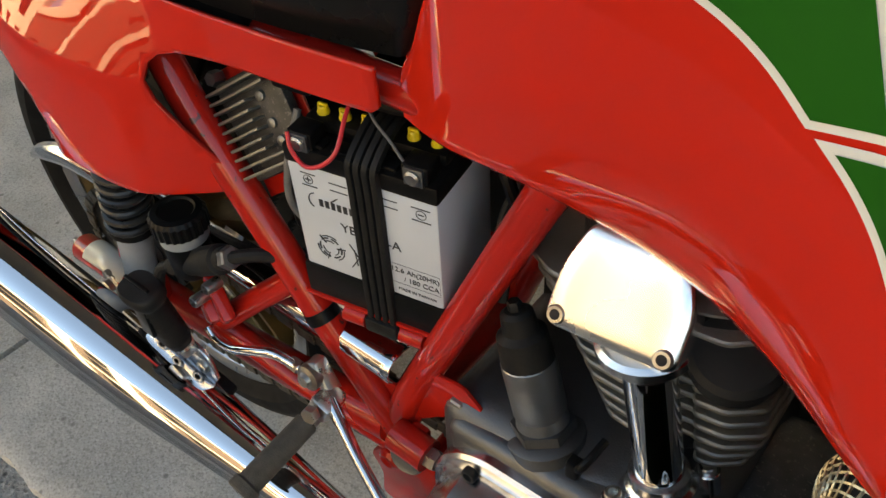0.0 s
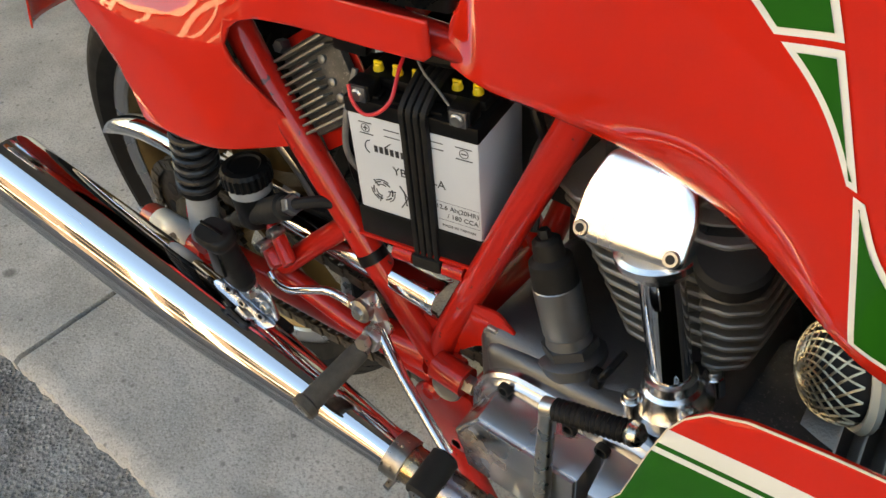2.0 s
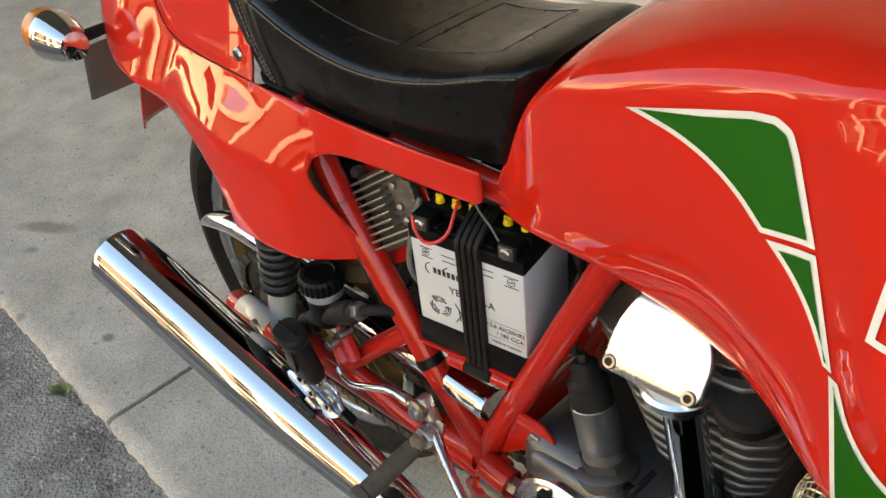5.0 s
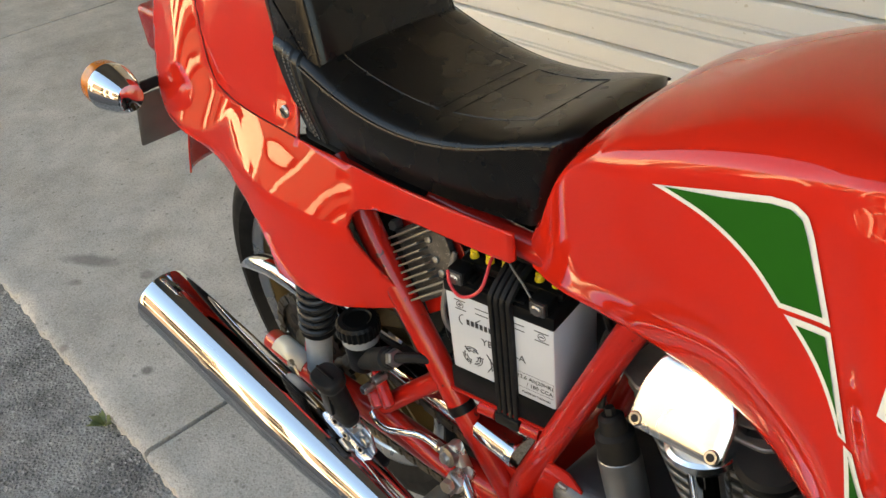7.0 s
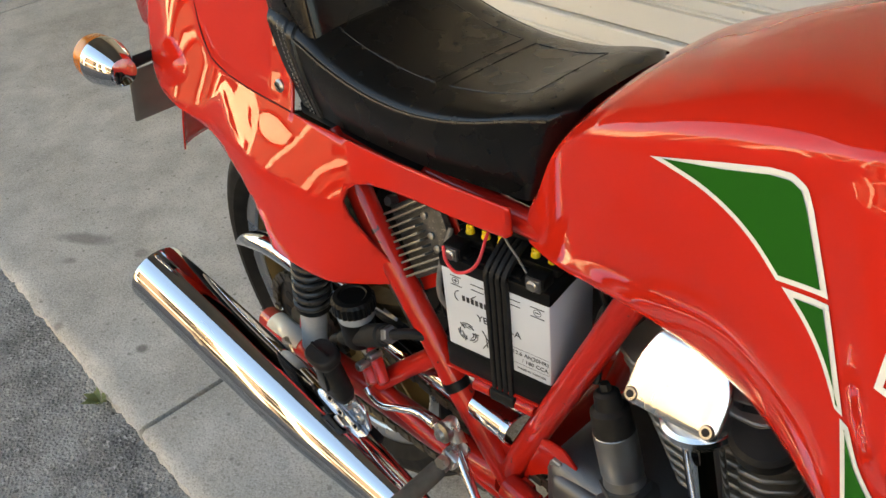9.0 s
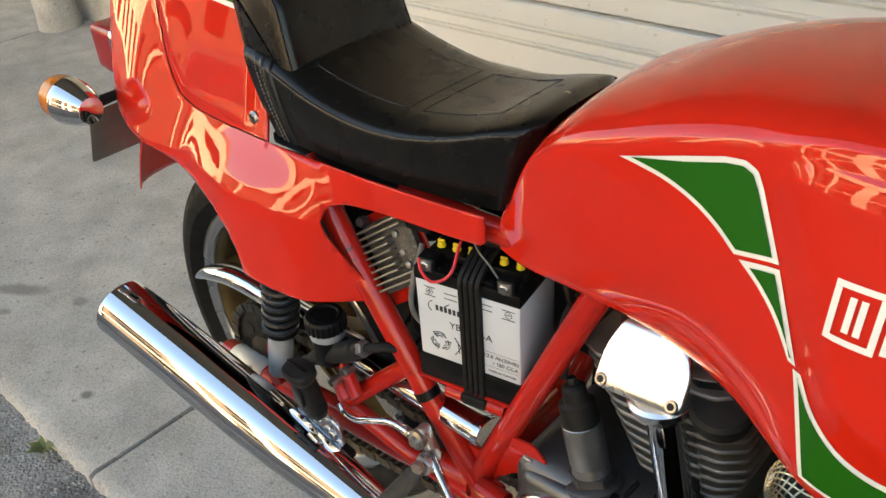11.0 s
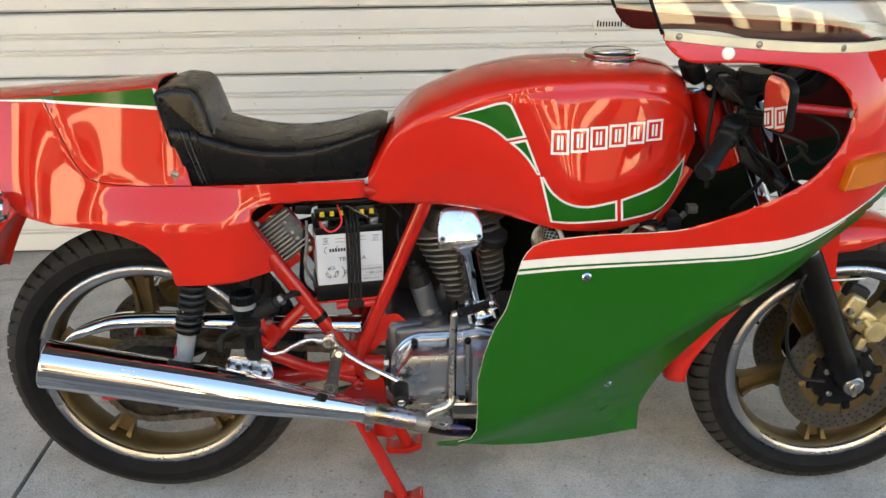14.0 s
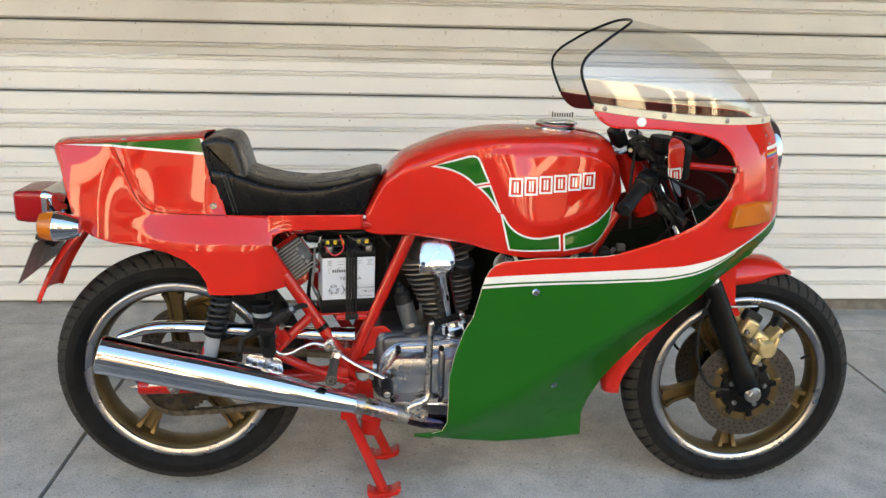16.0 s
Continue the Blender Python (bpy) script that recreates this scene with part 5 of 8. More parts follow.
def build_disc(cx, cz, y, r0, r1, parent, label="drilled brake disc"):
    bm = bmesh.new()
    lathe(bm, (cx, y, cz), (0, 1, 0), [(r0, -0.0032), (r1, -0.0032), (r1, 0.0032), (r0, 0.0032)], 96, closed=True)
    # dark discs on the face stand in for shade in the drilled holes
    for k in range(40):
        for q, rr in enumerate((0.3, 0.55, 0.8)):
            a = 2 * math.pi * (k + q * 0.33) / 40
            r = r0 + (r1 - r0) * rr
            f0 = len(bm.faces)
            t = bmesh.new()
            lathe(t, (cx + r * math.cos(a), y - 0.0036, cz + r * math.sin(a)), (0, -1, 0), [(0.0026, 0), (0.0022, 0.0003), (0, 0.0003)], 8)
            for f in t.faces:
                f.material_index = 1
            add(bm, t)
    bmesh.ops.recalc_face_normals(bm, faces=list(bm.faces))
    return part("brake_disc", bm, (DISC, CONE_DARK), parent, label)


def build_wheels():
    cx, cz = -0.005, 0.339
    bm = bmesh.new()
    lathe(bm, (cx, 0, cz), (0, 1, 0), [(0.012, -0.14), (0.012, 0.14)], 16)
    axle = part("rear_wheel", bm, STEEL, BIKE, "gold five-spoke cast rear wheel with black tyre")
    build_tyre(cx, cz, 0.322, 0.2405, 0.061, 60, axle, "black road tyre with chevron grooves", 1.3)
    build_rim(cx, cz, 0.0445, axle, radians(95))
    build_disc(cx, cz, 0.09, 0.085, 0.138, axle)
    bm = bmesh.new()
    bolt(bm, (0, -0.128, 0.335), (0, -1, 0), 0.0155, 0.013)
    lathe(bm, (0, -0.14, 0.335), (0, -1, 0), [(0.009, 0), (0.009, 0.008), (0.006, 0.011), (0, 0.011)], 16)
    part("axle_nut", bm, STEEL, axle)
    # rear sprocket and its holes
    bm = bmesh.new()
    o = []
    for i in range(84):
        a = 2 * math.pi * i / 84
        r = 0.092 if (i % 2) else 0.086
        o.append((r * math.cos(a), r * math.sin(a)))
    prism(bm, o, (cx, -0.083, cz), (1, 0, 0), (0, 0, 1), 0.007)
    # flat dark discs stand in for the shade of the lightening holes
    for i in range(10):
        a = 2 * math.pi * i / 10
        t = bmesh.new()
        lathe(t, (cx + 0.062 * math.cos(a), -0.0905, cz + 0.062 * math.sin(a)), (0, -1, 0), [(0.011, 0), (0.0105, 0.0006), (0, 0.0006)], 16)
        for f in t.faces:
            f.material_index = 1
        add(bm, t)
    lathe(bm, (cx, -0.083, cz), (0, -1, 0), [(0.044, 0), (0.044, 0.016), (0.03, 0.022), (0, 0.022)], 32)
    bmesh.ops.recalc_face_normals(bm, faces=list(bm.faces))
    part("sprocket", bm, (surface("oily_sprocket", (0.07, 0.06, 0.045), (0.035, 0.03, 0.024), 40, 0.35, 0.55, metal=0.8), CONE_DARK), axle, "oily dark rear sprocket")
    # front
    cx, cz = 1.495, 0.316
    bm = bmesh.new()
    lathe(bm, (cx, 0, cz), (0, 1, 0), [(0.011, -0.125), (0.011, 0.125)], 16)
    front = part("front_wheel", bm, STEEL, BIKE, "gold five-spoke cast front wheel with black tyre")
    build_tyre(cx, cz, 0.318, 0.2405, 0.052, 60, front, "black blocky front tyre", 0.4)
    build_rim(cx, cz, 0.0385, front, radians(90 + 144 + 36))
    for y in (-0.078, 0.078):
        d = build_disc(cx, cz, y, 0.092, 0.1385, front)
        bm = bmesh.new()
        s = 1 if y > 0 else -1
        lathe(bm, (cx, y, cz), (0, s, 0), [(0.094, -0.002), (0.094, 0.003), (0.072, 0.004), (0.072, -0.002)], 64, closed=True)
        for k in range(8):
            a = 2 * math.pi * (k + 0.3) / 8
            rbox(bm, (cx + 0.088 * math.cos(a), y + s * 0.003, cz + 0.088 * math.sin(a)), (0.022, 0.008, 0.02), 0.003, Euler((0, -a, 0)).to_matrix())
        bmesh.ops.recalc_face_normals(bm, faces=list(bm.faces))
        part("disc_carrier", bm, GOLD, d, "bronze disc carrier")
        bm = bmesh.new()
        lathe(bm, (cx, y, cz), (0, s, 0), [(0.068, 0), (0.068, 0.008), (0.06, 0.012), (0.04, 0.014), (0, 0.014)], 40)
        part("disc_bell", bm, PLASTIC, d, "black disc centre")
        for k in range(8):
            a = 2 * math.pi * (k + 0.3) / 8
            bm = bmesh.new()
            rbox(bm, (cx + 0.07 * math.cos(a), y + s * 0.006, cz + 0.07 * math.sin(a)), (0.026, 0.012, 0.016), 0.002, Euler((0, -a, 0)).to_matrix())
            part("lug", bm, PLASTIC, d)
        for k in range(5):
            a = 2 * math.pi * (k + 0.2) / 5
            bm = bmesh.new()
            bolt(bm, (cx + 0.048 * math.cos(a), y + s * 0.013, cz + 0.048 * math.sin(a)), (0, s, 0), 0.0068, 0.006)
            part("bolt", bm, STEEL, d)
    bm = bmesh.new()
    sweep(bm, [(cx + 0.215 * math.cos(0.33), -0.012, cz + 0.215 * math.sin(0.33)), (cx + 0.187 * math.cos(0.33), -0.02, cz + 0.187 * math.sin(0.33))], 0.0035, 8)
    part("valve", bm, RUBBER_SOFT, front, "black tyre valve")


build_wheels()


# -- forks, mudguards and front brakes --
def arc_guard(bm, cx, cz, angles, radius, half, drop, lip=0.004):
    """A mudguard: an arched strip round a wheel centre, with turned-down sides."""
    loops = []
    for a, r, h, d in zip(angles, radius, half, drop):
        row = []
        for k in range(15):
            t = -1 + 2 * k / 14
            y = h * math.sin(t * math.pi / 2 * 0.98)
            rr = r - d * (1 - math.cos(t * math.pi / 2 * 0.98)) ** 1.3
            row.append((cx + rr * math.cos(a), y, cz + rr * math.sin(a)))
        loops.append(row)
    rings(bm, loops, wrap=False)
    bmesh.ops.recalc_face_normals(bm, faces=list(bm.faces))
    return bm


def build_front_end():
    top, bot = Vector((1.205, 0, 0.935)), Vector((1.4835, 0, 0.345))
    ax = (bot - top).normalized()
    for sg in (-1, 1):
        off = Vector((0, sg * 0.1, 0))
        bm = bmesh.new()
        m = top + (bot - top) * 0.525
        sweep(bm, [m + off, m + off + ax * 0.012, m + off + ax * 0.02, bot + off - ax * 0.05, bot + off - ax * 0.045, bot + off + ax * 0.01, bot + off + ax * 0.03], [0.024, 0.028, 0.0285, 0.0285, 0.031, 0.031, 0.02], 28)
        leg = part("fork_leg", bm, PLASTIC, BIKE, "black painted fork slider")
        bm = bmesh.new()
        sweep(bm, [top + off, m + off + ax * 0.01], 0.018, 24)
        part("stanchion", bm, CHROME, leg, "chrome fork tube")
        bm = bmesh.new()
        sweep(bm, [m + off - ax * 0.006, m + off + ax * 0.006], 0.0255, 24)
        part("dust_seal", bm, POLISHED, leg, "bright seal ring")
        bm = bmesh.new()
        bolt(bm, (1.4975, sg * 0.128, 0.317), (0, sg, 0), 0.014, 0.009)
        lathe(bm, (1.4975, sg * 0.12, 0.317), (0, sg, 0), [(0.022, 0), (0.022, 0.007), (0.018, 0.01), (0, 0.01)], 24)
        part("axle_bolt", bm, STEEL, leg, "steel axle bolt")
        bm = bmesh.new()
        sweep(bm, [(1.4835, sg * 0.1, 0.36), (1.4975, sg * 0.1, 0.317), (1.5, sg * 0.1, 0.3)], [0.028, 0.03, 0.022], 20)
        part("axle_lug", bm, PLASTIC, leg)
        # caliper ahead of the slider
        bm = bmesh.new()
        rbox(bm, (1.515, sg * 0.078, 0.452), (0.062, 0.05, 0.05), 0.01, turn(0, 30, 0), 3)
        lathe(bm, (1.527, sg * 0.1, 0.44), (0, sg, 0), [(0.024, 0), (0.024, 0.012), (0.02, 0.017), (0, 0.018)], 28)
        rbox(bm, (1.478, sg * 0.08, 0.492), (0.04, 0.042, 0.05), 0.008, turn(0, 28, 0), 3)
        rbox(bm, (1.548, sg * 0.085, 0.478), (0.016, 0.05, 0.042), 0.005, turn(0, 40, 0))
        rbox(bm, (1.503, sg * 0.1, 0.41), (0.02, 0.024, 0.03), 0.005, turn(0, 20, 0))
        sweep(bm, [(1.5, sg * 0.106, 0.468), (1.515, sg * 0.112, 0.448), (1.515, sg * 0.11, 0.418)], 0.006, 8)
        sweep(bm, [(1.552, sg * 0.108, 0.472), (1.545, sg * 0.112, 0.45), (1.535, sg * 0.11, 0.42)], 0.006, 8)
        cal = part("brake_caliper", bm, GOLD_CALIPER, leg, "gold two-piston brake caliper")
        for bx, bz in ((1.466, 0.487), (1.487, 0.462), (1.512, 0.398), (1.556, 0.48)):
            bm = bmesh.new()
            bolt(bm, (bx, sg * 0.104, bz), (0, sg, 0), 0.0075, 0.008)
            part("bolt", bm, STEEL, cal)
        bm = bmesh.new()
        rbox(bm, (1.49, sg * 0.07, 0.515), (0.05, 0.03, 0.035), 0.008, turn(0, 25, 0))
        part("pad_cover", bm, DARK, cal, "dark pad cover")
        bm = bmesh.new()
        rbox(bm, (1.56, sg * 0.07, 0.49), (0.022, 0.03, 0.05), 0.006, turn(0, 20, 0))
        part("pad_cover", bm, DARK, cal, "dark pad cover")
        bm = bmesh.new()
        sweep(bm, curve([(1.36, sg * 0.115, 0.6), (1.33, sg * 0.125, 0.52), (1.335, sg * 0.125, 0.42), (1.375, sg * 0.125, 0.345), (1.43, sg * 0.125, 0.33)], 8), 0.0042, 8)
        part("speedo_cable" if sg < 0 else "brake_hose", bm, RUBBER_SOFT, leg, "black cable")
        # clip-on bar, grip and lever
        bm = bmesh.new()
        root = Vector((1.192, sg * 0.1, 0.93))
        end = Vector((1.059, sg * 0.27, 0.846))
        d = (end - root).normalized()
        sweep(bm, [root, root + d * 0.13, end], 0.011, 14)
        bar = part("clip_on_bar", bm, PLASTIC, leg, "black clip-on handlebar")
        g0 = root + d * 0.118
        bm = bmesh.new()
        L = (end - g0).length
        sweep(bm, [g0, g0 + d * 0.003, g0 + d * 0.012, g0 + d * 0.015] + [g0 + d * (0.02 + i * (L - 0.03) / 20) for i in range(21)] + [end - d * 0.008, end - d * 0.004, end + d * 0.003], [0.017, 0.021, 0.021, 0.0165] + [0.0163 + 0.0006 * (i % 2) for i in range(21)] + [0.018, 0.0185, 0.015], 24)
        part("grip", bm, RUBBER_SOFT, bar, "black ribbed rubber grip")
        bm = bmesh.new()
        rbox(bm, g0 - d * 0.022, (0.04, 0.05, 0.045), 0.01, turn(0, 20, 45 * sg), 3)
        sweep(bm, [g0 - d * 0.045, g0 - d * 0.038, g0 - d * 0.004, g0], [0.018, 0.024, 0.024, 0.02], 20)
        part("switchgear", bm, PLASTIC, bar, "black throttle housing")
        bm = bmesh.new()
        sweep(bm, curve([g0 - d * 0.03 + Vector((0.015, 0, -0.005)), g0 + Vector((0.055, sg * 0.012, -0.03)), Vector((1.185, sg * 0.262, 0.85)), Vector((1.193, sg * 0.298, 0.827))], 8), [0.0075] * 20 + [0.006, 0.0055, 0.005, 0.0065, 0.007], 12, flat=0.7)
        part("lever", bm, PLASTIC, bar, "black control lever")
        bm = bmesh.new()
        sweep(bm, [Vector((1.18, sg * 0.285, 0.836)), Vector((1.193, sg * 0.298, 0.827))], [0.008, 0.0095], 14)
        part("lever_ball", bm, PLASTIC, bar)
    # yokes, clocks, master cylinder
    bm = bmesh.new()
    rbox(bm, (1.2, 0, 0.955), (0.07, 0.25, 0.02), 0.007, turn(0, 25, 0), 3)
    yoke = part("top_yoke", bm, PLASTIC, BIKE, "black top fork yoke carrying the clocks")
    bm = bmesh.new()
    rbox(bm, (1.285, 0, 0.765), (0.07, 0.26, 0.03), 0.008, turn(0, 25, 0), 3)
    part("bottom_yoke", bm, PLASTIC, BIKE, "black bottom fork yoke")
    for sg in (-1, 1):
        bm = bmesh.new()
        lathe(bm, (1.3, sg * 0.062, 0.982), (-0.72, 0, 0.69), [(0.022, -0.045), (0.029, -0.036), (0.031, 0.0), (0.034, 0.003), (0.034, 0.01), (0.031, 0.013), (0.029, 0.009), (0, 0.009)], 36)
        clock = part("instrument", bm, PLASTIC, yoke, "black round instrument clock")
        bm = bmesh.new()
        lathe(bm, (1.312, sg * 0.062, 0.97), (-0.72, 0, 0.69), [(0.034, -0.02), (0.0355, -0.018), (0.0355, 0.004), (0.034, 0.006)], 36)
        part("gaiter", bm, RUBBER_SOFT, clock, "ribbed rubber sleeve")
    bm = bmesh.new()
    lathe(bm, (1.172, -0.148, 0.96), (0.05, -0.06, 1), [(0.01, -0.03), (0.012, -0.006), (0.024, 0.004), (0.026, 0.01), (0.026, 0.02), (0.0305, 0.021), (0.031, 0.036), (0.029, 0.039), (0.012, 0.04), (0, 0.039)], 32)
    reservoir = part("master_cylinder", bm, PLASTIC, yoke, "black brake fluid reservoir with a ribbed screw lid")
    bm = bmesh.new()
    for i in range(22):
        a = 2 * math.pi * i / 22
        rbox(bm, (1.1735 + 0.031 * math.cos(a), -0.1497 + 0.031 * math.sin(a), 0.989), (0.003, 0.003, 0.013), 0.0008, turn(0, 0, math.degrees(a)), 1)
    part("lid_ribs", bm, PLASTIC, reservoir, "moulded grip ribs", kind="stuff")
    bm = bmesh.new()
    rbox(bm, (1.175, -0.15, 0.915), (0.05, 0.034, 0.03), 0.008, turn(0, 12, -20), 3)
    part("lever_clamp", bm, PLASTIC, reservoir, "black cast lever clamp")
    # hooded switch housing and lock beside the steering head
    bm = bmesh.new()
    lathe(bm, (1.152, -0.05, 0.95), (-0.12, -0.28, 0.95), [(0.024, -0.02), (0.03, -0.014), (0.034, 0.0), (0.0345, 0.016), (0.032, 0.021), (0.015, 0.022), (0.014, 0.019), (0, 0.019)], 36)
    hood = part("hooded_dial", bm, PLASTIC, yoke, "small round black hooded dial")
    bm = bmesh.new()
    rbox(bm, (1.147, -0.068, 0.9735), (0.018, 0.008, 0.0015), 0.0005, turn(16, -7, 0), 1)
    part("dial_mark", bm, WIRE_GREY, hood, "grey bar marking")
    bm = bmesh.new()
    rbox(bm, (1.09, -0.055, 0.982), (0.034, 0.05, 0.05), 0.01, turn(6, -28, 8), 3)
    lock = part("ignition_housing", bm, PLASTIC, yoke, "black ignition housing")
    bm = bmesh.new()
    lathe(bm, (1.102, -0.05, 0.943), (-0.2, -0.1, 1), [(0.022, 0), (0.024, 0.002), (0.024, 0.006), (0.022, 0.008)], 28)
    part("lock_ring", bm, CHROME, lock, "thin chrome ring")
    bm = bmesh.new()
    bolt(bm, (1.117, -0.08, 0.953), (-0.1, -1, 0.1), 0.006, 0.006)
    part("bolt", bm, STEEL, lock, "steel bolt")
    bm = bmesh.new()
    sweep(bm, curve([(1.088, -0.075, 0.995), (1.098, -0.085, 1.008), (1.125, -0.08, 1.006), (1.135, -0.07, 0.995)], 5), 0.0032, 8)
    part("wire_clip", bm, CHROME, lock, "bright bent wire clip")
    bm = bmesh.new()
    rbox(bm, (1.134, -0.02, 0.688), (0.022, 0.02, 0.018), 0.003)
    part("connector", bm, WIRE_GREY, yoke, "grey cable connector")
    bm = bmesh.new()
    rbox(bm, (1.15, -0.11, 0.955), (0.05, 0.05, 0.03), 0.01, turn(10, 20, 0), 3)
    part("clutch_perch", bm, DARK, yoke)
    for y in (-0.105, 0.105):
        bm = bmesh.new()
        lathe(bm, (1.19, y, 0.955), (-0.35, 0, 0.93), [(0.016, 0), (0.016, 0.016), (0.012, 0.02), (0, 0.02)], 6)
        part("fork_cap", bm, STEEL, yoke, "bright fork top nut")
    bm = bmesh.new()
    rbox(bm, (1.2, -0.06, 1.01), (0.02, 0.008, 0.008), 0.002)
    part("warning_light", bm, GREEN, yoke, "small green warning light")
    for k, pts in enumerate(([(1.12, -0.12, 0.98), (1.2, -0.16, 0.9), (1.28, -0.17, 0.86), (1.25, -0.12, 0.8)], [(1.25, -0.1, 0.93), (1.32, -0.17, 0.9), (1.335, -0.18, 0.86), (1.3, -0.17, 0.83), (1.27, -0.16, 0.86)],
                             [(1.15, -0.15, 0.9), (1.2, -0.14, 0.83), (1.24, -0.1, 0.78), (1.2, -0.06, 0.7)], [(1.13, -0.08, 0.97), (1.12, -0.1, 0.86), (1.13, -0.1, 0.76)], [(1.16, 0.1, 0.95), (1.26, 0.15, 0.88), (1.3, 0.12, 0.8)])):
        bm = bmesh.new()
        sweep(bm, curve(pts, 8), 0.004, 8)
        part("control_cable", bm, RUBBER_SOFT, yoke, "black control cable")
    # mirror
    bm = bmesh.new()
    n = Vector((-0.955, -0.295, -0.015)).normalized()
    u = Vector((0, 0, 1)).cross(n).normalized() * -1
    v = n.cross(u) * -1
    if v.z < 0:
        v = -v
    o = rounded([(-0.032, -0.047), (0.026, -0.05), (0.036, 0.03), (0.022, 0.05), (-0.018, 0.046), (-0.034, 0.03)], 0.012, 5)
    c = Vector((1.166, -0.274, 0.967))
    loops = []
    for k, d in ((0.012, -0.022), (0.003, -0.016), (0.0, -0.004), (0.001, 0.001), (0.0045, 0.001)):
        q = inset(o, k) if k else o
        loops.append([c + u * p[0] + v * p[1] + n * d for p in q])
    rings(bm, loops)
    bmesh.ops.recalc_face_normals(bm, faces=list(bm.faces))
    mir = part("mirror", bm, PLASTIC, BIKE, "black-framed rear-view mirror on the handlebar")
    bm = bmesh.new()
    q = inset(o, 0.0042)
    bm.faces.new([bm.verts.new(c + u * p[0] + v * p[1] + n * 0.0018) for p in q])
    bm.normal_update()
    if next(iter(bm.faces)).normal.dot(n) < 0:
        bmesh.ops.reverse_faces(bm, faces=list(bm.faces))
    part("glass", bm, MIRROR, mir, "mirror glass")
    bm = bmesh.new()
    sweep(bm, curve([c - n * 0.02, c - n * 0.035 + Vector((0, 0.03, -0.03)), (1.165, -0.16, 0.925)], 6), 0.006, 10)
    part("stem", bm, PLASTIC, mir, "black mirror stem")
    # front mudguard
    A = [radians(a) for a in np.linspace(70, 186, 60)]
    rr = [0.333 + 0.018 * smooth(70, 82, math.degrees(a)) + 0.024 * smooth(140, 184, math.degrees(a)) for a in A]
    hw = [0.02 + 0.045 * smooth(69, 80, math.degrees(a)) - 0.025 * smooth(165, 187, math.degrees(a)) for a in A]
    dr = [0.012 + 0.05 * smooth(70, 95, math.degrees(a)) - 0.02 * smooth(150, 186, math.degrees(a)) for a in A]
    bm = arc_guard(bmesh.new(), 1.495, 0.316, A, rr, hw, dr)
    guard = part("front_mudguard", bm, RED, BIKE, "glossy red front mudguard", sharp=60, thick=0.003)
    for sg in (-1, 1):
        bm = bmesh.new()
        prism(bm, rounded([(1.39, 0.64), (1.432, 0.66), (1.44, 0.56), (1.46, 0.52), (1.448, 0.515), (1.415, 0.55), (1.375, 0.56)], 0.006), (0, sg * 0.064, 0), (1, 0, 0), (0, 0, 1), 0.004)
        part("mudguard_bracket", bm, RED, guard)
        bm = bmesh.new()
        sweep(bm, [(1.42, sg * 0.075, 0.545), (1.5, sg * 0.075, 0.548)], 0.0035, 8)
        part("stay", bm, STEEL, guard)


build_front_end()


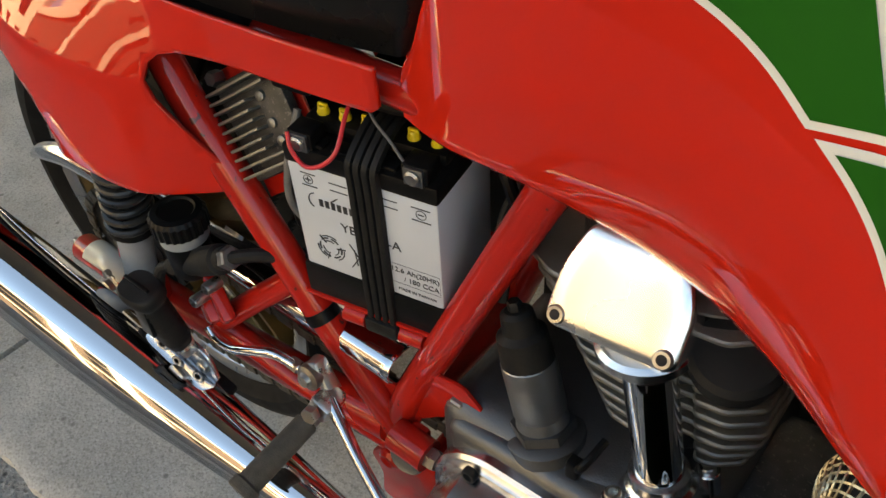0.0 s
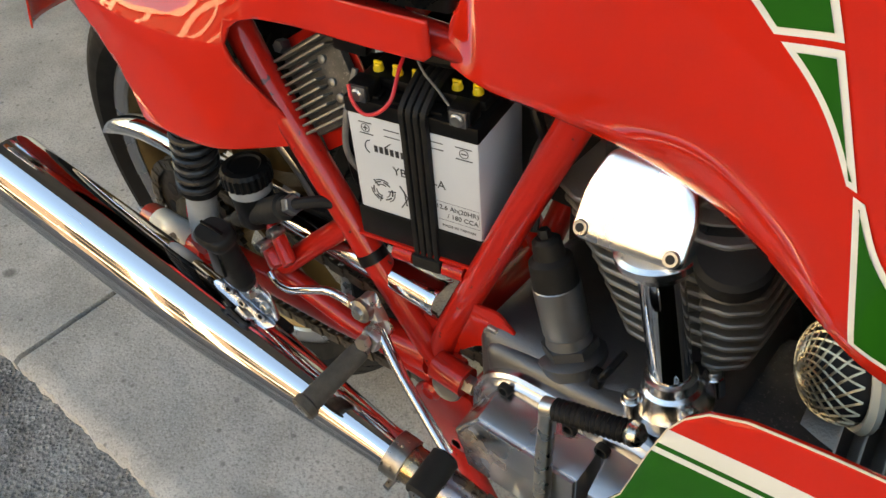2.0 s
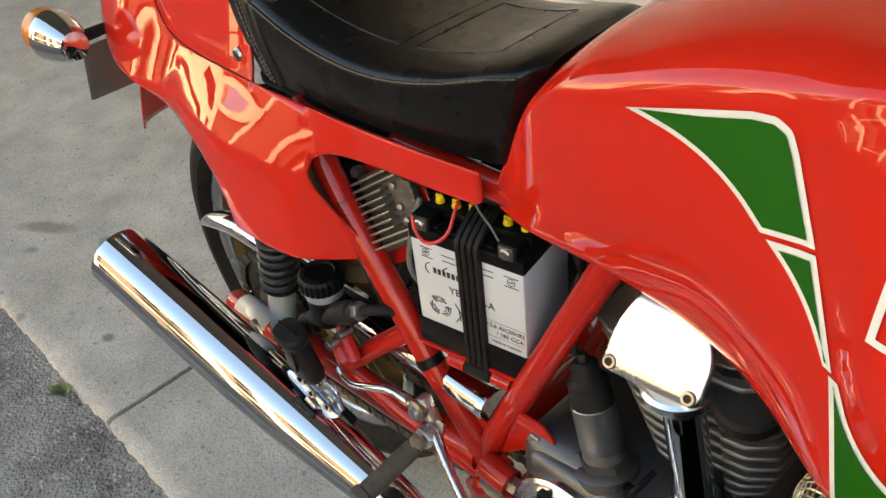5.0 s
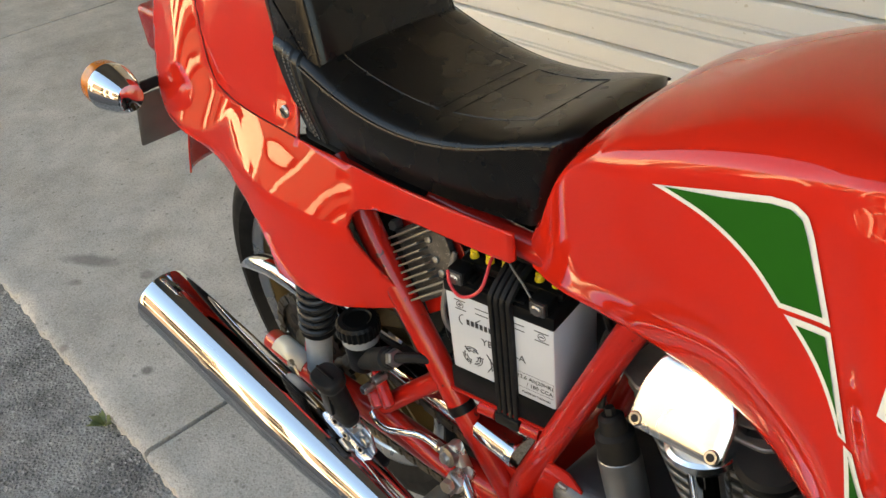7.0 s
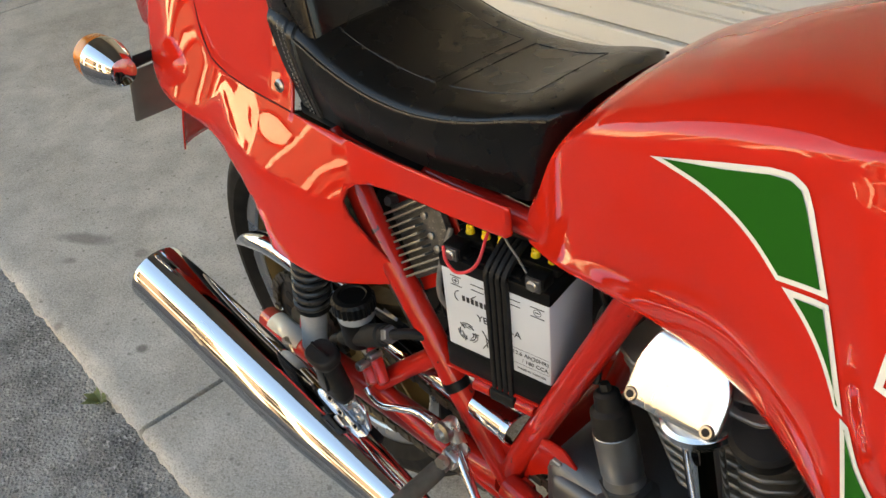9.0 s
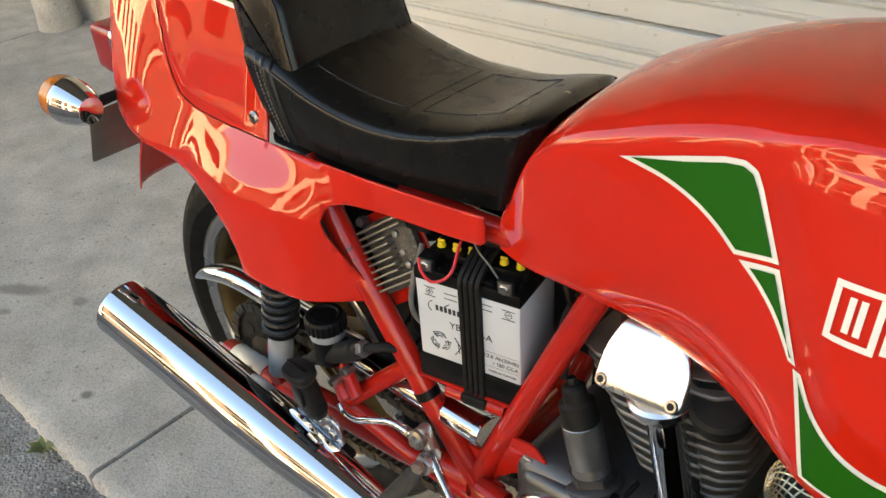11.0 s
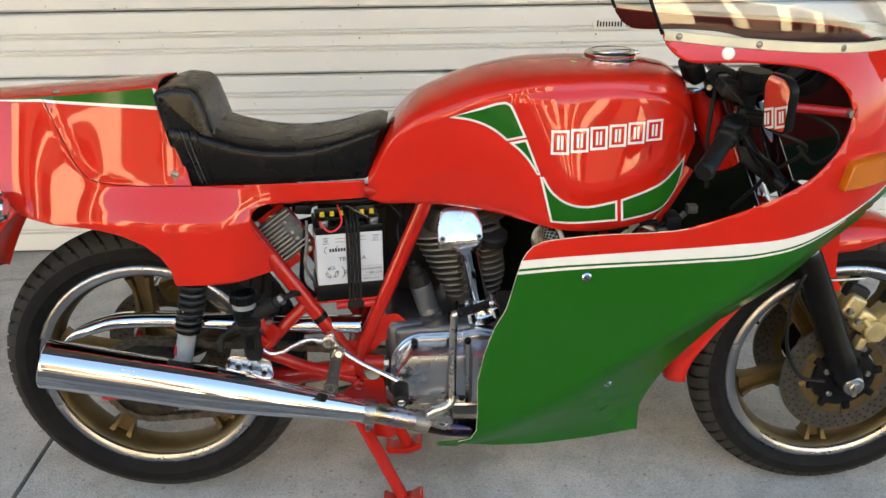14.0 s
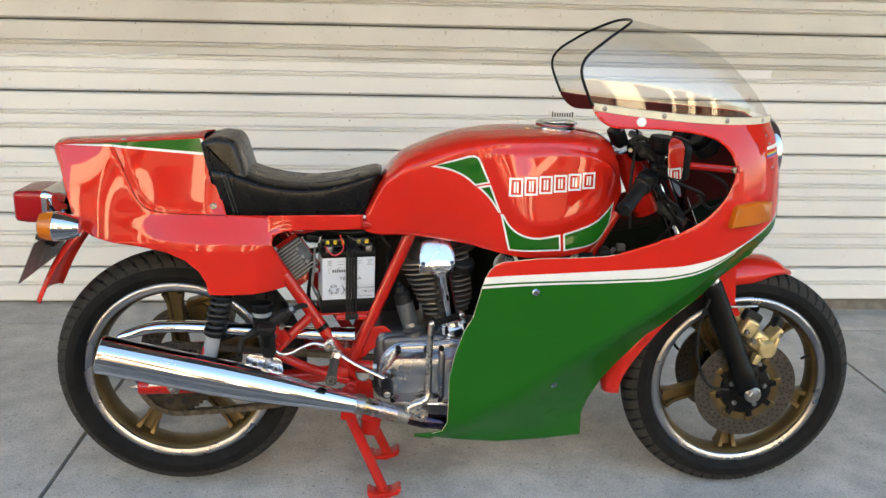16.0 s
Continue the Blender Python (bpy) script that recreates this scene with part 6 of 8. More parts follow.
# -- frame, swinging arm and stand --
def build_frame():
    bm = bmesh.new()
    sweep(bm, [(0.185, -0.1, 0.765), (0.25, -0.107, 0.665), (0.357, -0.107, 0.503), (0.44, -0.1, 0.368)], 0.0155, 20)
    frame_ob = part("frame", bm, RED_FRAME, BIKE, "red tubular steel frame with chipped paint")
    names = []

    def tube(pts, r=0.0155, name="frame_tube", n=0):
        b = bmesh.new()
        sweep(b, curve(pts, n) if n else pts, r, 20)
        return part(name, b, RED_FRAME, frame_ob)

    tube([(0.585, -0.0665, 0.738), (0.579, -0.067, 0.722), (0.456, -0.094, 0.436), (0.434, -0.096, 0.375)])
    tube([(0.34, -0.108, 0.525), (0.298, -0.125, 0.487), (0.256, -0.145, 0.447)], 0.0125)
    tube([(0.245, -0.146, 0.438), (0.33, -0.128, 0.39), (0.43, -0.105, 0.345)], 0.012)
    tube([(0.2, 0.1, 0.765), (0.44, 0.1, 0.38)])
    tube([(0.565, 0.08, 0.755), (0.436, 0.095, 0.375)])
    tube([(0.44, -0.1, 0.37), (0.455, -0.095, 0.345), (0.48, -0.09, 0.28), (0.52, -0.085, 0.24)], 0.015, n=4)
    tube([(0.2, -0.085, 0.76), (0.5, -0.075, 0.752), (0.6, -0.06, 0.76), (1.1, -0.04, 0.86)], 0.014, n=4)
    tube([(0.2, 0.085, 0.76), (0.5, 0.075, 0.752), (0.6, 0.06, 0.76), (1.1, 0.04, 0.86)], 0.014, n=4)
    tube([(1.12, 0, 0.95), (1.2, 0, 0.78)], 0.032, "steering_head")
    tube([(1.1, -0.06, 0.79), (1.02, -0.09, 0.66), (0.95, -0.1, 0.5)], 0.015)
    tube([(1.1, 0.06, 0.79), (1.02, 0.09, 0.66), (0.95, 0.1, 0.5)], 0.015)
    tube([(0.43, -0.1, 0.37), (0.43, 0.1, 0.37)], 0.02, "pivot_tube")
    # web plate in the crotch, gusset with bolt, pivot clamp
    b = bmesh.new()
    prism(b, rounded([(0.403, 0.428), (0.455, 0.432), (0.468, 0.41), (0.45, 0.34), (0.435, 0.33), (0.42, 0.37)], 0.004), (0, -0.094, 0), (1, 0, 0), (0, 0, 1), 0.004, 0.001)
    part("web_plate", b, RED_FRAME, frame_ob)
    b = bmesh.new()
    prism(b, rounded([(0.462, 0.44), (0.478, 0.487), (0.52, 0.494), (0.541, 0.476), (0.535, 0.458), (0.49, 0.428), (0.468, 0.405)], 0.006), (0, -0.095, 0), (1, 0, 0), (0, 0, 1), 0.004, 0.001)
    part("gusset", b, RED_FRAME, frame_ob, "red engine mounting plate")
    b = bmesh.new()
    bolt(b, (0.515, -0.096, 0.465), (0, -1, 0), 0.011, 0.008)
    part("mount_bolt", b, CAST_FIN, frame_ob, "dull engine bolt")
    b = bmesh.new()
    sweep(b, [(0.452, -0.118, 0.391), (0.492, -0.118, 0.389)], 0.0165, 20)
    rbox(b, (0.47, -0.108, 0.385), (0.02, 0.02, 0.03), 0.004)
    part("pinch_clamp", b, RED_FRAME, frame_ob, "red pinch clamp")
    b = bmesh.new()
    bolt(b, (0.492, -0.118, 0.389), (1, 0, 0), 0.0105, 0.011)
    part("clamp_bolt", b, STEEL, frame_ob)
    b = bmesh.new()
    lathe(b, (0.469, -0.124, 0.372), (0.15, -1, 0.25), [(0.0185, -0.012), (0.0185, 0.001), (0.0165, 0.003), (0.013, 0.0018), (0, 0.0018)], 32)
    part("pivot_plug", b, CAST, frame_ob, "dull aluminium pivot cover")
    b = bmesh.new()
    prism(b, rounded([(0.40, 0.305), (0.435, 0.345), (0.49, 0.35), (0.497, 0.3), (0.5, 0.235), (0.41, 0.235), (0.415, 0.28)], 0.01), (0, -0.1, 0), (1, 0, 0), (0, 0, 1), 0.012, 0.003)
    part("lower_plate", b, RED_FRAME, frame_ob, "red frame lug with chipped paint")
    b = bmesh.new()
    sweep(b, [(0.3605, -0.1072, 0.4975), (0.367, -0.1072, 0.4875)], 0.0163, 20)
    part("frame_band", b, PLASTIC, frame_ob, "black tape band")
    b = bmesh.new()
    lathe(b, (0.438, -0.118, 0.335), (0, -1, 0), [(0.013, -0.01), (0.013, 0.002), (0.0085, 0.006), (0.005, 0.003), (0, 0.003)], 10)
    part("splined_boss", b, RED_FRAME, frame_ob)
    # bracket with two allen bolts
    b = bmesh.new()
    rbox(b, (0.268, -0.15, 0.488), (0.05, 0.014, 0.03), 0.004, turn(0, 40, -20))
    rbox(b, (0.25, -0.15, 0.462), (0.03, 0.02, 0.03), 0.006, turn(0, 40, -20))
    br = part("rearset_bracket", b, RED_FRAME, frame_ob)
    for c in ((0.27, -0.157, 0.51), (0.252, -0.164, 0.487)):
        b = bmesh.new()
        lathe(b, c, (0, -1, 0.1), [(0.0062, -0.012), (0.0062, 0.004), (0.0055, 0.0055), (0.0035, 0.0055), (0.003, 0.002), (0, 0.002)], 16)
        part("allen_bolt", b, STEEL, br)
    # swinging arm
    for sg in (-1, 1):
        b = bmesh.new()
        sweep(b, [(0.43, sg * 0.1, 0.37), (0.3, sg * 0.108, 0.357), (0.12, sg * 0.112, 0.343), (0.04, sg * 0.113, 0.337)], [0.021, 0.02, 0.019, 0.019], 20)
        part("swinging_arm" if sg < 0 else "swinging_arm_left", b, RED_FRAME, BIKE, "red swinging arm")
        b = bmesh.new()
        sweep(b, [(0.05, sg * 0.119, 0.337), (-0.085, sg * 0.12, 0.333), (-0.09, sg * 0.12, 0.333)], [0.0195, 0.0195, 0.017], 24)
        adj = part("chain_adjuster", b, RED_FRAME, BIKE, "red tubular chain adjuster with pale band")
        b = bmesh.new()
        rings(b, [[(x, sg * 0.12 + 0.0203 * math.cos(w), z + 0.0203 * math.sin(w)) for w in [radians(25 + 130 * k / 10) for k in range(11)]] for x, z in ((-0.062, 0.334), (0.02, 0.3365))], wrap=False)
        part("band", b, WHITE if sg < 0 else RED_FRAME, adj, "pale band on top", thick=0.0012)
        b = bmesh.new()
        sweep(b, [(-0.09, sg * 0.12, 0.333), (-0.112, sg * 0.12, 0.332)], 0.004, 10)
        bolt(b, (-0.094, sg * 0.12, 0.333), (-1, 0, 0), 0.0085, 0.007)
        part("adjuster_screw", b, STEEL, adj)
    # centre stand
    b = bmesh.new()
    sweep(b, [(0.425, -0.095, 0.26), (0.52, -0.085, 0.03), (0.527, -0.085, 0.012)], [0.014, 0.014, 0.012], 16)
    stand = part("centre_stand", b, RED_FRAME, BIKE, "red centre stand standing on the pavement")
    b = bmesh.new()
    sweep(b, [(0.425, 0.1, 0.26), (0.53, 0.12, 0.03), (0.536, 0.12, 0.012)], [0.014, 0.014, 0.012], 16)
    part("stand_leg", b, RED_FRAME, stand)
    b = bmesh.new()
    sweep(b, [(0.43, -0.095, 0.24), (0.43, 0.1, 0.24)], 0.012, 14)
    part("cross_tube", b, RED_FRAME, stand)
    for y in (-0.085, 0.12):
        b = bmesh.new()
        prism(b, rounded([(0.488, 0.0), (0.535, 0.0), (0.566, 0.012), (0.574, 0.026), (0.566, 0.03), (0.548, 0.018), (0.5, 0.012), (0.488, 0.02), (0.481, 0.016)], 0.004), (0, y + 0.022, 0), (1, 0, 0), (0, 0, 1), 0.044, 0.002)
        part("foot", b, RED_FRAME, stand, "scuffed red stand foot")
    b = bmesh.new()
    rbox(b, (0.49, -0.02, 0.2), (0.05, 0.1, 0.07), 0.01, turn(0, 10, 0))
    part("sump_lug", b, RED_FRAME, stand)
    b = bmesh.new()
    bolt(b, (0.462, -0.1, 0.246), (0, -1, 0), 0.009, 0.012)
    part("stand_bolt", b, STEEL, stand)


build_frame()


# -- chain run, chain guard, shock absorbers --
def build_drive():
    ca, ra, cb, rb = (-0.005, 0.339), 0.094, (0.505, 0.365), 0.036
    path = []
    for i in range(24):
        a = math.pi / 2 + 0.1 + (math.pi - 0.2) * i / 23
        path.append((ca[0] + ra * math.cos(a), ca[1] + ra * math.sin(a)))
    for i in range(1, 30):
        t = i / 30
        path.append((ca[0] + (cb[0] - ca[0]) * t, ca[1] - ra + (cb[1] - rb - ca[1] + ra) * t - 0.016 * math.sin(math.pi * t)))
    for i in range(10):
        a = -math.pi / 2 + math.pi * i / 9
        path.append((cb[0] + rb * math.cos(a), cb[1] + rb * math.sin(a)))
    for i in range(1, 30):
        t = i / 30
        path.append((cb[0] + (ca[0] - cb[0]) * t, cb[1] + rb + (ca[1] + ra - cb[1] - rb) * t))
    # even spacing
    pts = [Vector((x, 0, z)) for x, z in path]
    pts.append(pts[0])
    cum = [0]
    for a, b in zip(pts[:-1], pts[1:]):
        cum.append(cum[-1] + (b - a).length)
    n = int(cum[-1] / 0.0159)
    pos = []
    for i in range(n):
        s = cum[-1] * i / n
        k = max(j for j in range(len(cum)) if cum[j] <= s + 1e-9)
        k = min(k, len(pts) - 2)
        pos.append(pts[k].lerp(pts[k + 1], (s - cum[k]) / max(cum[k + 1] - cum[k], 1e-9)))
    bm = bmesh.new()
    for i in range(n):
        a, b = pos[i], pos[(i + 1) % n]
        m, d = (a + b) / 2, (b - a)
        ang = math.atan2(d.z, d.x)
        for y in ((-0.0945, -0.0785) if i % 2 else (-0.0925, -0.0805)):
            rbox(bm, (m.x, y, m.z), (0.0225, 0.0018, 0.0145), 0, Euler((0, -ang, 0)).to_matrix())
        lathe(bm, (a.x, -0.096, a.z), (0, 1, 0), [(0.0042, 0), (0.0042, 0.019)], 8)
    part("chain", bm, surface("oily_chain", (0.17, 0.14, 0.105), (0.08, 0.07, 0.055), 60, 0.35, 0.6, metal=0.8), BIKE, "oily drive chain", kind="stuff")
    # polished guard: a channel over the upper run, with a horn-shaped tail
    up = spl([(-0.157, 0.445), (-0.14, 0.463), (-0.11, 0.478), (-0.062, 0.494), (0.0, 0.4995), (0.062, 0.4985), (0.236, 0.488), (0.45, 0.482)])
    lo = spl([(-0.157, 0.441), (-0.14, 0.447), (-0.11, 0.457), (-0.06, 0.470), (0.0, 0.475), (0.062, 0.4745), (0.236, 0.462), (0.45, 0.454)])
    bm = bmesh.new()
    loops = []
    for i in range(60):
        x = -0.157 + 0.605 * (i / 59)
        k = smooth(-0.16, -0.1, x)
        u, l = up(x), lo(x)
        w = 0.006 + 0.026 * k
        yc = -0.11
        loops.append([(x, yc, l), (x, yc - 0.005 * k, l + (u - l) * 0.2), (x, yc - 0.006 * k, l + (u - l) * 0.5), (x, yc - 0.002 * k, l + (u - l) * 0.85), (x, yc + 0.006 * k, u), (x, yc + w * 0.6, u + 0.001), (x, yc + w, u - 0.002)])
    rings(bm, loops, wrap=False)
    bm.normal_update()
    if sum(f.normal.y for f in bm.faces) > 0:
        bmesh.ops.reverse_faces(bm, faces=list(bm.faces))
    part("chain_guard", bm, CHROME, BIKE, "chrome chain guard with horn-shaped tail", sharp=50, thick=0.0015)
    # shock absorbers
    for sg in (-1, 1):
        top, bot = Vector((0.143, sg * 0.128, 0.66)), Vector((0.08, sg * 0.134, 0.385))
        d = (bot - top).normalized()
        bm = bmesh.new()
        sweep(bm, [bot - d * 0.098, bot - d * 0.095, bot - d * 0.01, bot - d * 0.004], [0.0165, 0.0185, 0.0185, 0.014], 24)
        sh = part("shock_absorber", bm, GREY_PAINT, BIKE, "shock absorber with black spring and grey body")
        bm = bmesh.new()
        sweep(bm, [top, bot - d * 0.09], 0.012, 16)
        part("damper_rod", bm, DARK, sh)
        bm = bmesh.new()
        x, y, z = frame_of(d)
        L = (bot - d * 0.1 - top).length
        turns = 12
        sweep(bm, [top + z * (L * i / 200) + (x * math.cos(2 * math.pi * turns * i / 200) + y * math.sin(2 * math.pi * turns * i / 200)) * 0.0225 for i in range(201)], 0.0047, 10)
        part("spring", bm, SPRING_PAINT, sh, "black coil spring")
        bm = bmesh.new()
        sweep(bm, [bot - d * 0.112, bot - d * 0.109, bot - d * 0.098, bot - d * 0.094], [0.02, 0.026, 0.026, 0.02], 24)
        part("spring_collar", bm, PLASTIC, sh)
        bm = bmesh.new()
        lathe(bm, bot + Vector((0, -0.014, 0)), (0, 1, 0), [(0.015, 0), (0.015, 0.028)], 20)
        part("eye", bm, RED_FRAME, sh)
        bm = bmesh.new()
        rbox(bm, bot - d * 0.055 + Vector((-0.0165, -0.008 if sg < 0 else 0.008, 0)), (0.004, 0.012, 0.02), 0.001, turn(0, 13, 30 * -sg))
        part("sticker", bm, WIRE_RED, sh, "red sticker")
        bm = bmesh.new()
        rbox(bm, (0.075, sg * 0.122, 0.372), (0.05, 0.02, 0.05), 0.008)
        part("shock_lug", bm, RED_FRAME, sh)


build_drive()


# -- exhaust --
def build_exhaust():
    a, b = Vector((-0.14, -0.244, 0.4735)), Vector((0.47, -0.197, 0.321))
    d = (b - a).normalized()
    L = (b - a).length
    prof = [(0.0, 0.0425), (0.002, 0.0455), (0.008, 0.046), (0.02, 0.0452), (0.28, 0.0452), (0.36, 0.0425), (0.45, 0.0355), (0.54, 0.028), (0.6, 0.0235), (L, 0.0225)]
    bm = bmesh.new()
    lathe(bm, a, d, [(r, h) for h, r in prof], 64, cap=False)
    lathe(bm, a, d, [(0.0425, 0), (0.0405, 0.002), (0.0395, 0.06)], 64, cap=False)
    muf = part("silencer", bm, CHROME, BIKE, "long tapered chrome silencer", sharp=45)
    bm = bmesh.new()
    lathe(bm, a + d * 0.06, d, [(0.0395, 0), (0.02, 0.002), (0.02, 0.05), (0, 0.05)], 40, cap=False)
    part("baffle", bm, CONE_DARK, muf, "sooty silencer mouth")
    # faint round stamp on the flank
    bm = bmesh.new()
    m = a + d * 0.165
    side = Vector((0.02, -0.78, 0.62)).normalized()
    t = d
    w = side.cross(t).normalized()

    def on(p, q):
        v = m + t * p
        ang = q / 0.0452
        return v + (side * math.cos(ang) + w * math.sin(ang)) * 0.0455
    for r, k in ((0.03, 0.0004), (0.027, 0.0003)):
        sweep(bm, [on(r * math.cos(2 * math.pi * i / 40), 0.62 * r * math.sin(2 * math.pi * i / 40)) for i in range(40)], k, 5, closed=True)
    for j, (q, h) in enumerate(((0.006, 0.012), (-0.001, 0.017), (-0.008, 0.011))):
        sweep(bm, [on(-h + 2 * h * i / 10, q) for i in range(11)], 0.0007, 5)
    part("stamp", bm, CHROME_DULL, muf, "faint etched oval with bars")
    c = b - d * 0.02
    bm = bmesh.new()
    lathe(bm, c, d, [(0.0228, 0), (0.0255, 0.001), (0.0255, 0.022), (0.0228, 0.023)], 40, cap=False)
    rbox(bm, c + Vector((0.01, -0.005, -0.03)), (0.014, 0.014, 0.014), 0.003)
    clamp = part("clamp", bm, STEEL, muf, "steel pipe clamp")
    bm = bmesh.new()
    sweep(bm, [c + Vector((0.01, 0.012, -0.03)), c + Vector((0.01, -0.026, -0.03))], 0.0042, 10)
    part("clamp_bolt", bm, STEEL, clamp)
    bm = bmesh.new()
    sweep(bm, [b, (0.53, -0.188, 0.3), (0.555, -0.186, 0.292)], [0.0215, 0.0215, 0.0205], 32)
    part("link_pipe", bm, HEATED, muf, "heat-tinted steel pipe")
    bm = bmesh.new()
    sweep(bm, [(0.553, -0.186, 0.293), (0.562, -0.185, 0.29), (0.583, -0.184, 0.283)], [0.0225, 0.0225, 0.0215], 32)
    part("joint_collar", bm, CAST_FIN, muf, "rusty pipe collar")
    bm = bmesh.new()
    sweep(bm, curve([(0.575, -0.184, 0.285), (0.64, -0.18, 0.269), (0.75, -0.15, 0.255), (0.9, -0.1, 0.3)], 8), 0.019, 28)
    part("header_pipe", bm, BLUED, muf, "blued exhaust header pipe")


build_exhaust()


# -- engine --
def build_engine():
    bm = bmesh.new()
    rbox(bm, (0.62, 0, 0.385), (0.25, 0.23, 0.19), 0.03, None, 3)
    eng = part("engine", bm, CAST, BIKE, "cast aluminium V-twin engine with polished covers")
    bm = bmesh.new()
    rbox(bm, (0.6, -0.02, 0.448), (0.17, 0.2, 0.05), 0.014, turn(0, -4, 0), 3)
    part("crankcase_top", bm, CAST, eng, "dull grey cast crankcase top")
    bm = bmesh.new()
    rbox(bm, (0.76, 0, 0.28), (0.26, 0.18, 0.1), 0.02, None, 3)
    part("sump", bm, CAST, eng, "grey cast sump")
    bm = bmesh.new()
    rbox(bm, (0.82, 0, 0.385), (0.2, 0.15, 0.17), 0.03, None, 3)
    part("crankcase_front", bm, REG_GREY, eng)
    # clutch side cover: stepped and bevelled
    o = rounded([(0.506, 0.36), (0.507, 0.402), (0.516, 0.426), (0.535, 0.448), (0.56, 0.461), (0.61, 0.463), (0.65, 0.464), (0.69, 0.472), (0.76, 0.458), (0.8, 0.415), (0.8, 0.33), (0.74, 0.286), (0.632, 0.287), (0.56, 0.293), (0.53, 0.31), (0.512, 0.335)], 0.012, 4)
    bm = bmesh.new()
    loops = []
    for k, y in ((0.0, -0.105), (0.0, -0.127), (0.003, -0.1305), (0.0065, -0.1285), (0.0085, -0.130), (0.011, -0.1335), (0.014, -0.1345)):
        q = inset(o, k) if k else o
        loops.append([(p[0], y, p[1]) for p in q])
    rings(bm, loops)
    bmesh.ops.recalc_face_normals(bm, faces=list(bm.faces))
    cover = part("clutch_cover", bm, SATIN, eng, "polished aluminium clutch cover", sharp=20)

    def facet(name, foot, top, y, parent):
        """A raised block with sloping flanks and softened arrises."""
        bm = bmesh.new()
        rings(bm, [[(p[0], -0.131, p[1]) for p in foot], [(p[0], y, p[1]) for p in top]])
        bmesh.ops.recalc_face_normals(bm, faces=list(bm.faces))
        bmesh.ops.bevel(bm, geom=list(bm.edges), offset=0.0022, segments=2, profile=0.6, affect='EDGES')
        return part(name, bm, SATIN, parent, sharp=28)

    facet("cover_face", [(0.519, 0.325), (0.514, 0.388), (0.549, 0.444), (0.661, 0.446), (0.661, 0.296), (0.553, 0.296)],
          [(0.533, 0.342), (0.519, 0.392), (0.549, 0.434), (0.659, 0.434), (0.659, 0.342), (0.56, 0.342)], -0.1715, cover)
    facet("cover_block", [(0.668, 0.297), (0.668, 0.452), (0.782, 0.443), (0.782, 0.297)], [(0.672, 0.328), (0.672, 0.434), (0.77, 0.432), (0.77, 0.328)], -0.1765, cover)
    bm = bmesh.new()
    prism(bm, [(0.525, 0.3945), (0.551, 0.4315), (0.657, 0.4315), (0.657, 0.3945)], (0, -0.1705, 0), (1, 0, 0), (0, 0, 1), 0.005, 0.0012)
    part("raised_band", bm, SATIN, cover, sharp=28)
    for x, z, y in ((0.556, 0.447, -0.134), (0.628, 0.448, -0.134), (0.6645, 0.45, -0.138), (0.519, 0.33, -0.132), (0.545, 0.305, -0.132), (0.652, 0.332, -0.162)):
        bm = bmesh.new()
        lathe(bm, (x, y, z), (0, -1, 0), [(0.007, 0), (0.007, 0.006), (0.0062, 0.0072), (0.0045, 0.0072), (0.004, 0.002), (0, 0.002)], 18)
        part("cover_screw", bm, DARK, cover, "dark allen screw")
    # rear cylinder: a stack of cooling fins on a slightly back-leaning barrel
    base, head = Vector((0.668, 0, 0.485)), Vector((0.645, 0, 0.665))
    ax = (head - base).normalized()
    u = Vector((ax.z, 0, -ax.x))
    # barrel in a darker grey than its fins: shade of the gaps in the colour
    bm = bmesh.new()
    sweep(bm, [base, head], 0.044, 32)
    part("barrel", bm, REG_GREY, eng, "cast cylinder barrel darkened for the shade between its fins")
    for i in range(11):
        t = 0.03 + i * 0.0142
        k = i / 10
        lx, hx, hy = 0.042 + 0.05 * k, 0.072 + 0.016 * smooth(-1, 3, i), 0.06 + 0.014 * k
        o = rounded([(-lx, -hy * 0.8), (-lx * 0.7, -hy), (-0.008, -hy * 1.06), (-0.002, -0.045), (0.036, -0.045), (0.042, -hy * 1.06), (hx * 0.75, -hy * 1.04), (hx, -hy * 0.8), (hx, hy), (-lx, hy)], 0.005, 4)
        bm = bmesh.new()
        c = base + ax * t
        loops = []
        for d, dz in ((0.0015, -0.0024), (0.0, -0.0012), (0.0, 0.0012), (0.0015, 0.0024)):
            q = inset(o, d) if d else o
            loops.append([c + u * p[0] + Vector((0, p[1], 0)) + ax * dz for p in q])
        rings(bm, loops)
        bmesh.ops.recalc_face_normals(bm, faces=list(bm.faces))
        part("cooling_fin", bm, CAST_FIN, eng)
    # cylinder head with wider rounded fins
    bm = bmesh.new()
    lathe(bm, head + ax * -0.012, ax, [(0.06, 0), (0.07, 0.004), (0.068, 0.03), (0.055, 0.05), (0.03, 0.058), (0, 0.06)], 40)
    part("cylinder_head", bm, REG_GREY, eng, "dark cast cylinder head")
    for i in range(4):
        bm = bmesh.new()
        c = head + ax * (0.002 + i * 0.0125) + u * 0.028 + Vector((0, 0.01, 0))
        w = 0.082 - 0.010 * i
        lathe(bm, c, ax, [(w - 0.004, -0.0022), (w, -0.001), (w, 0.001), (w - 0.004, 0.0022)], 44)
        part("head_fin", bm, CAST_FIN, eng)
    bm = bmesh.new()
    lathe(bm, (0.716, -0.07, 0.65), (0.05, -0.32, 0.94), [(0.028, -0.012), (0.03, 0), (0.03, 0.008), (0.026, 0.012), (0, 0.014)], 32)
    part("valve_cap", bm, DARK, eng, "black valve inspection cap")
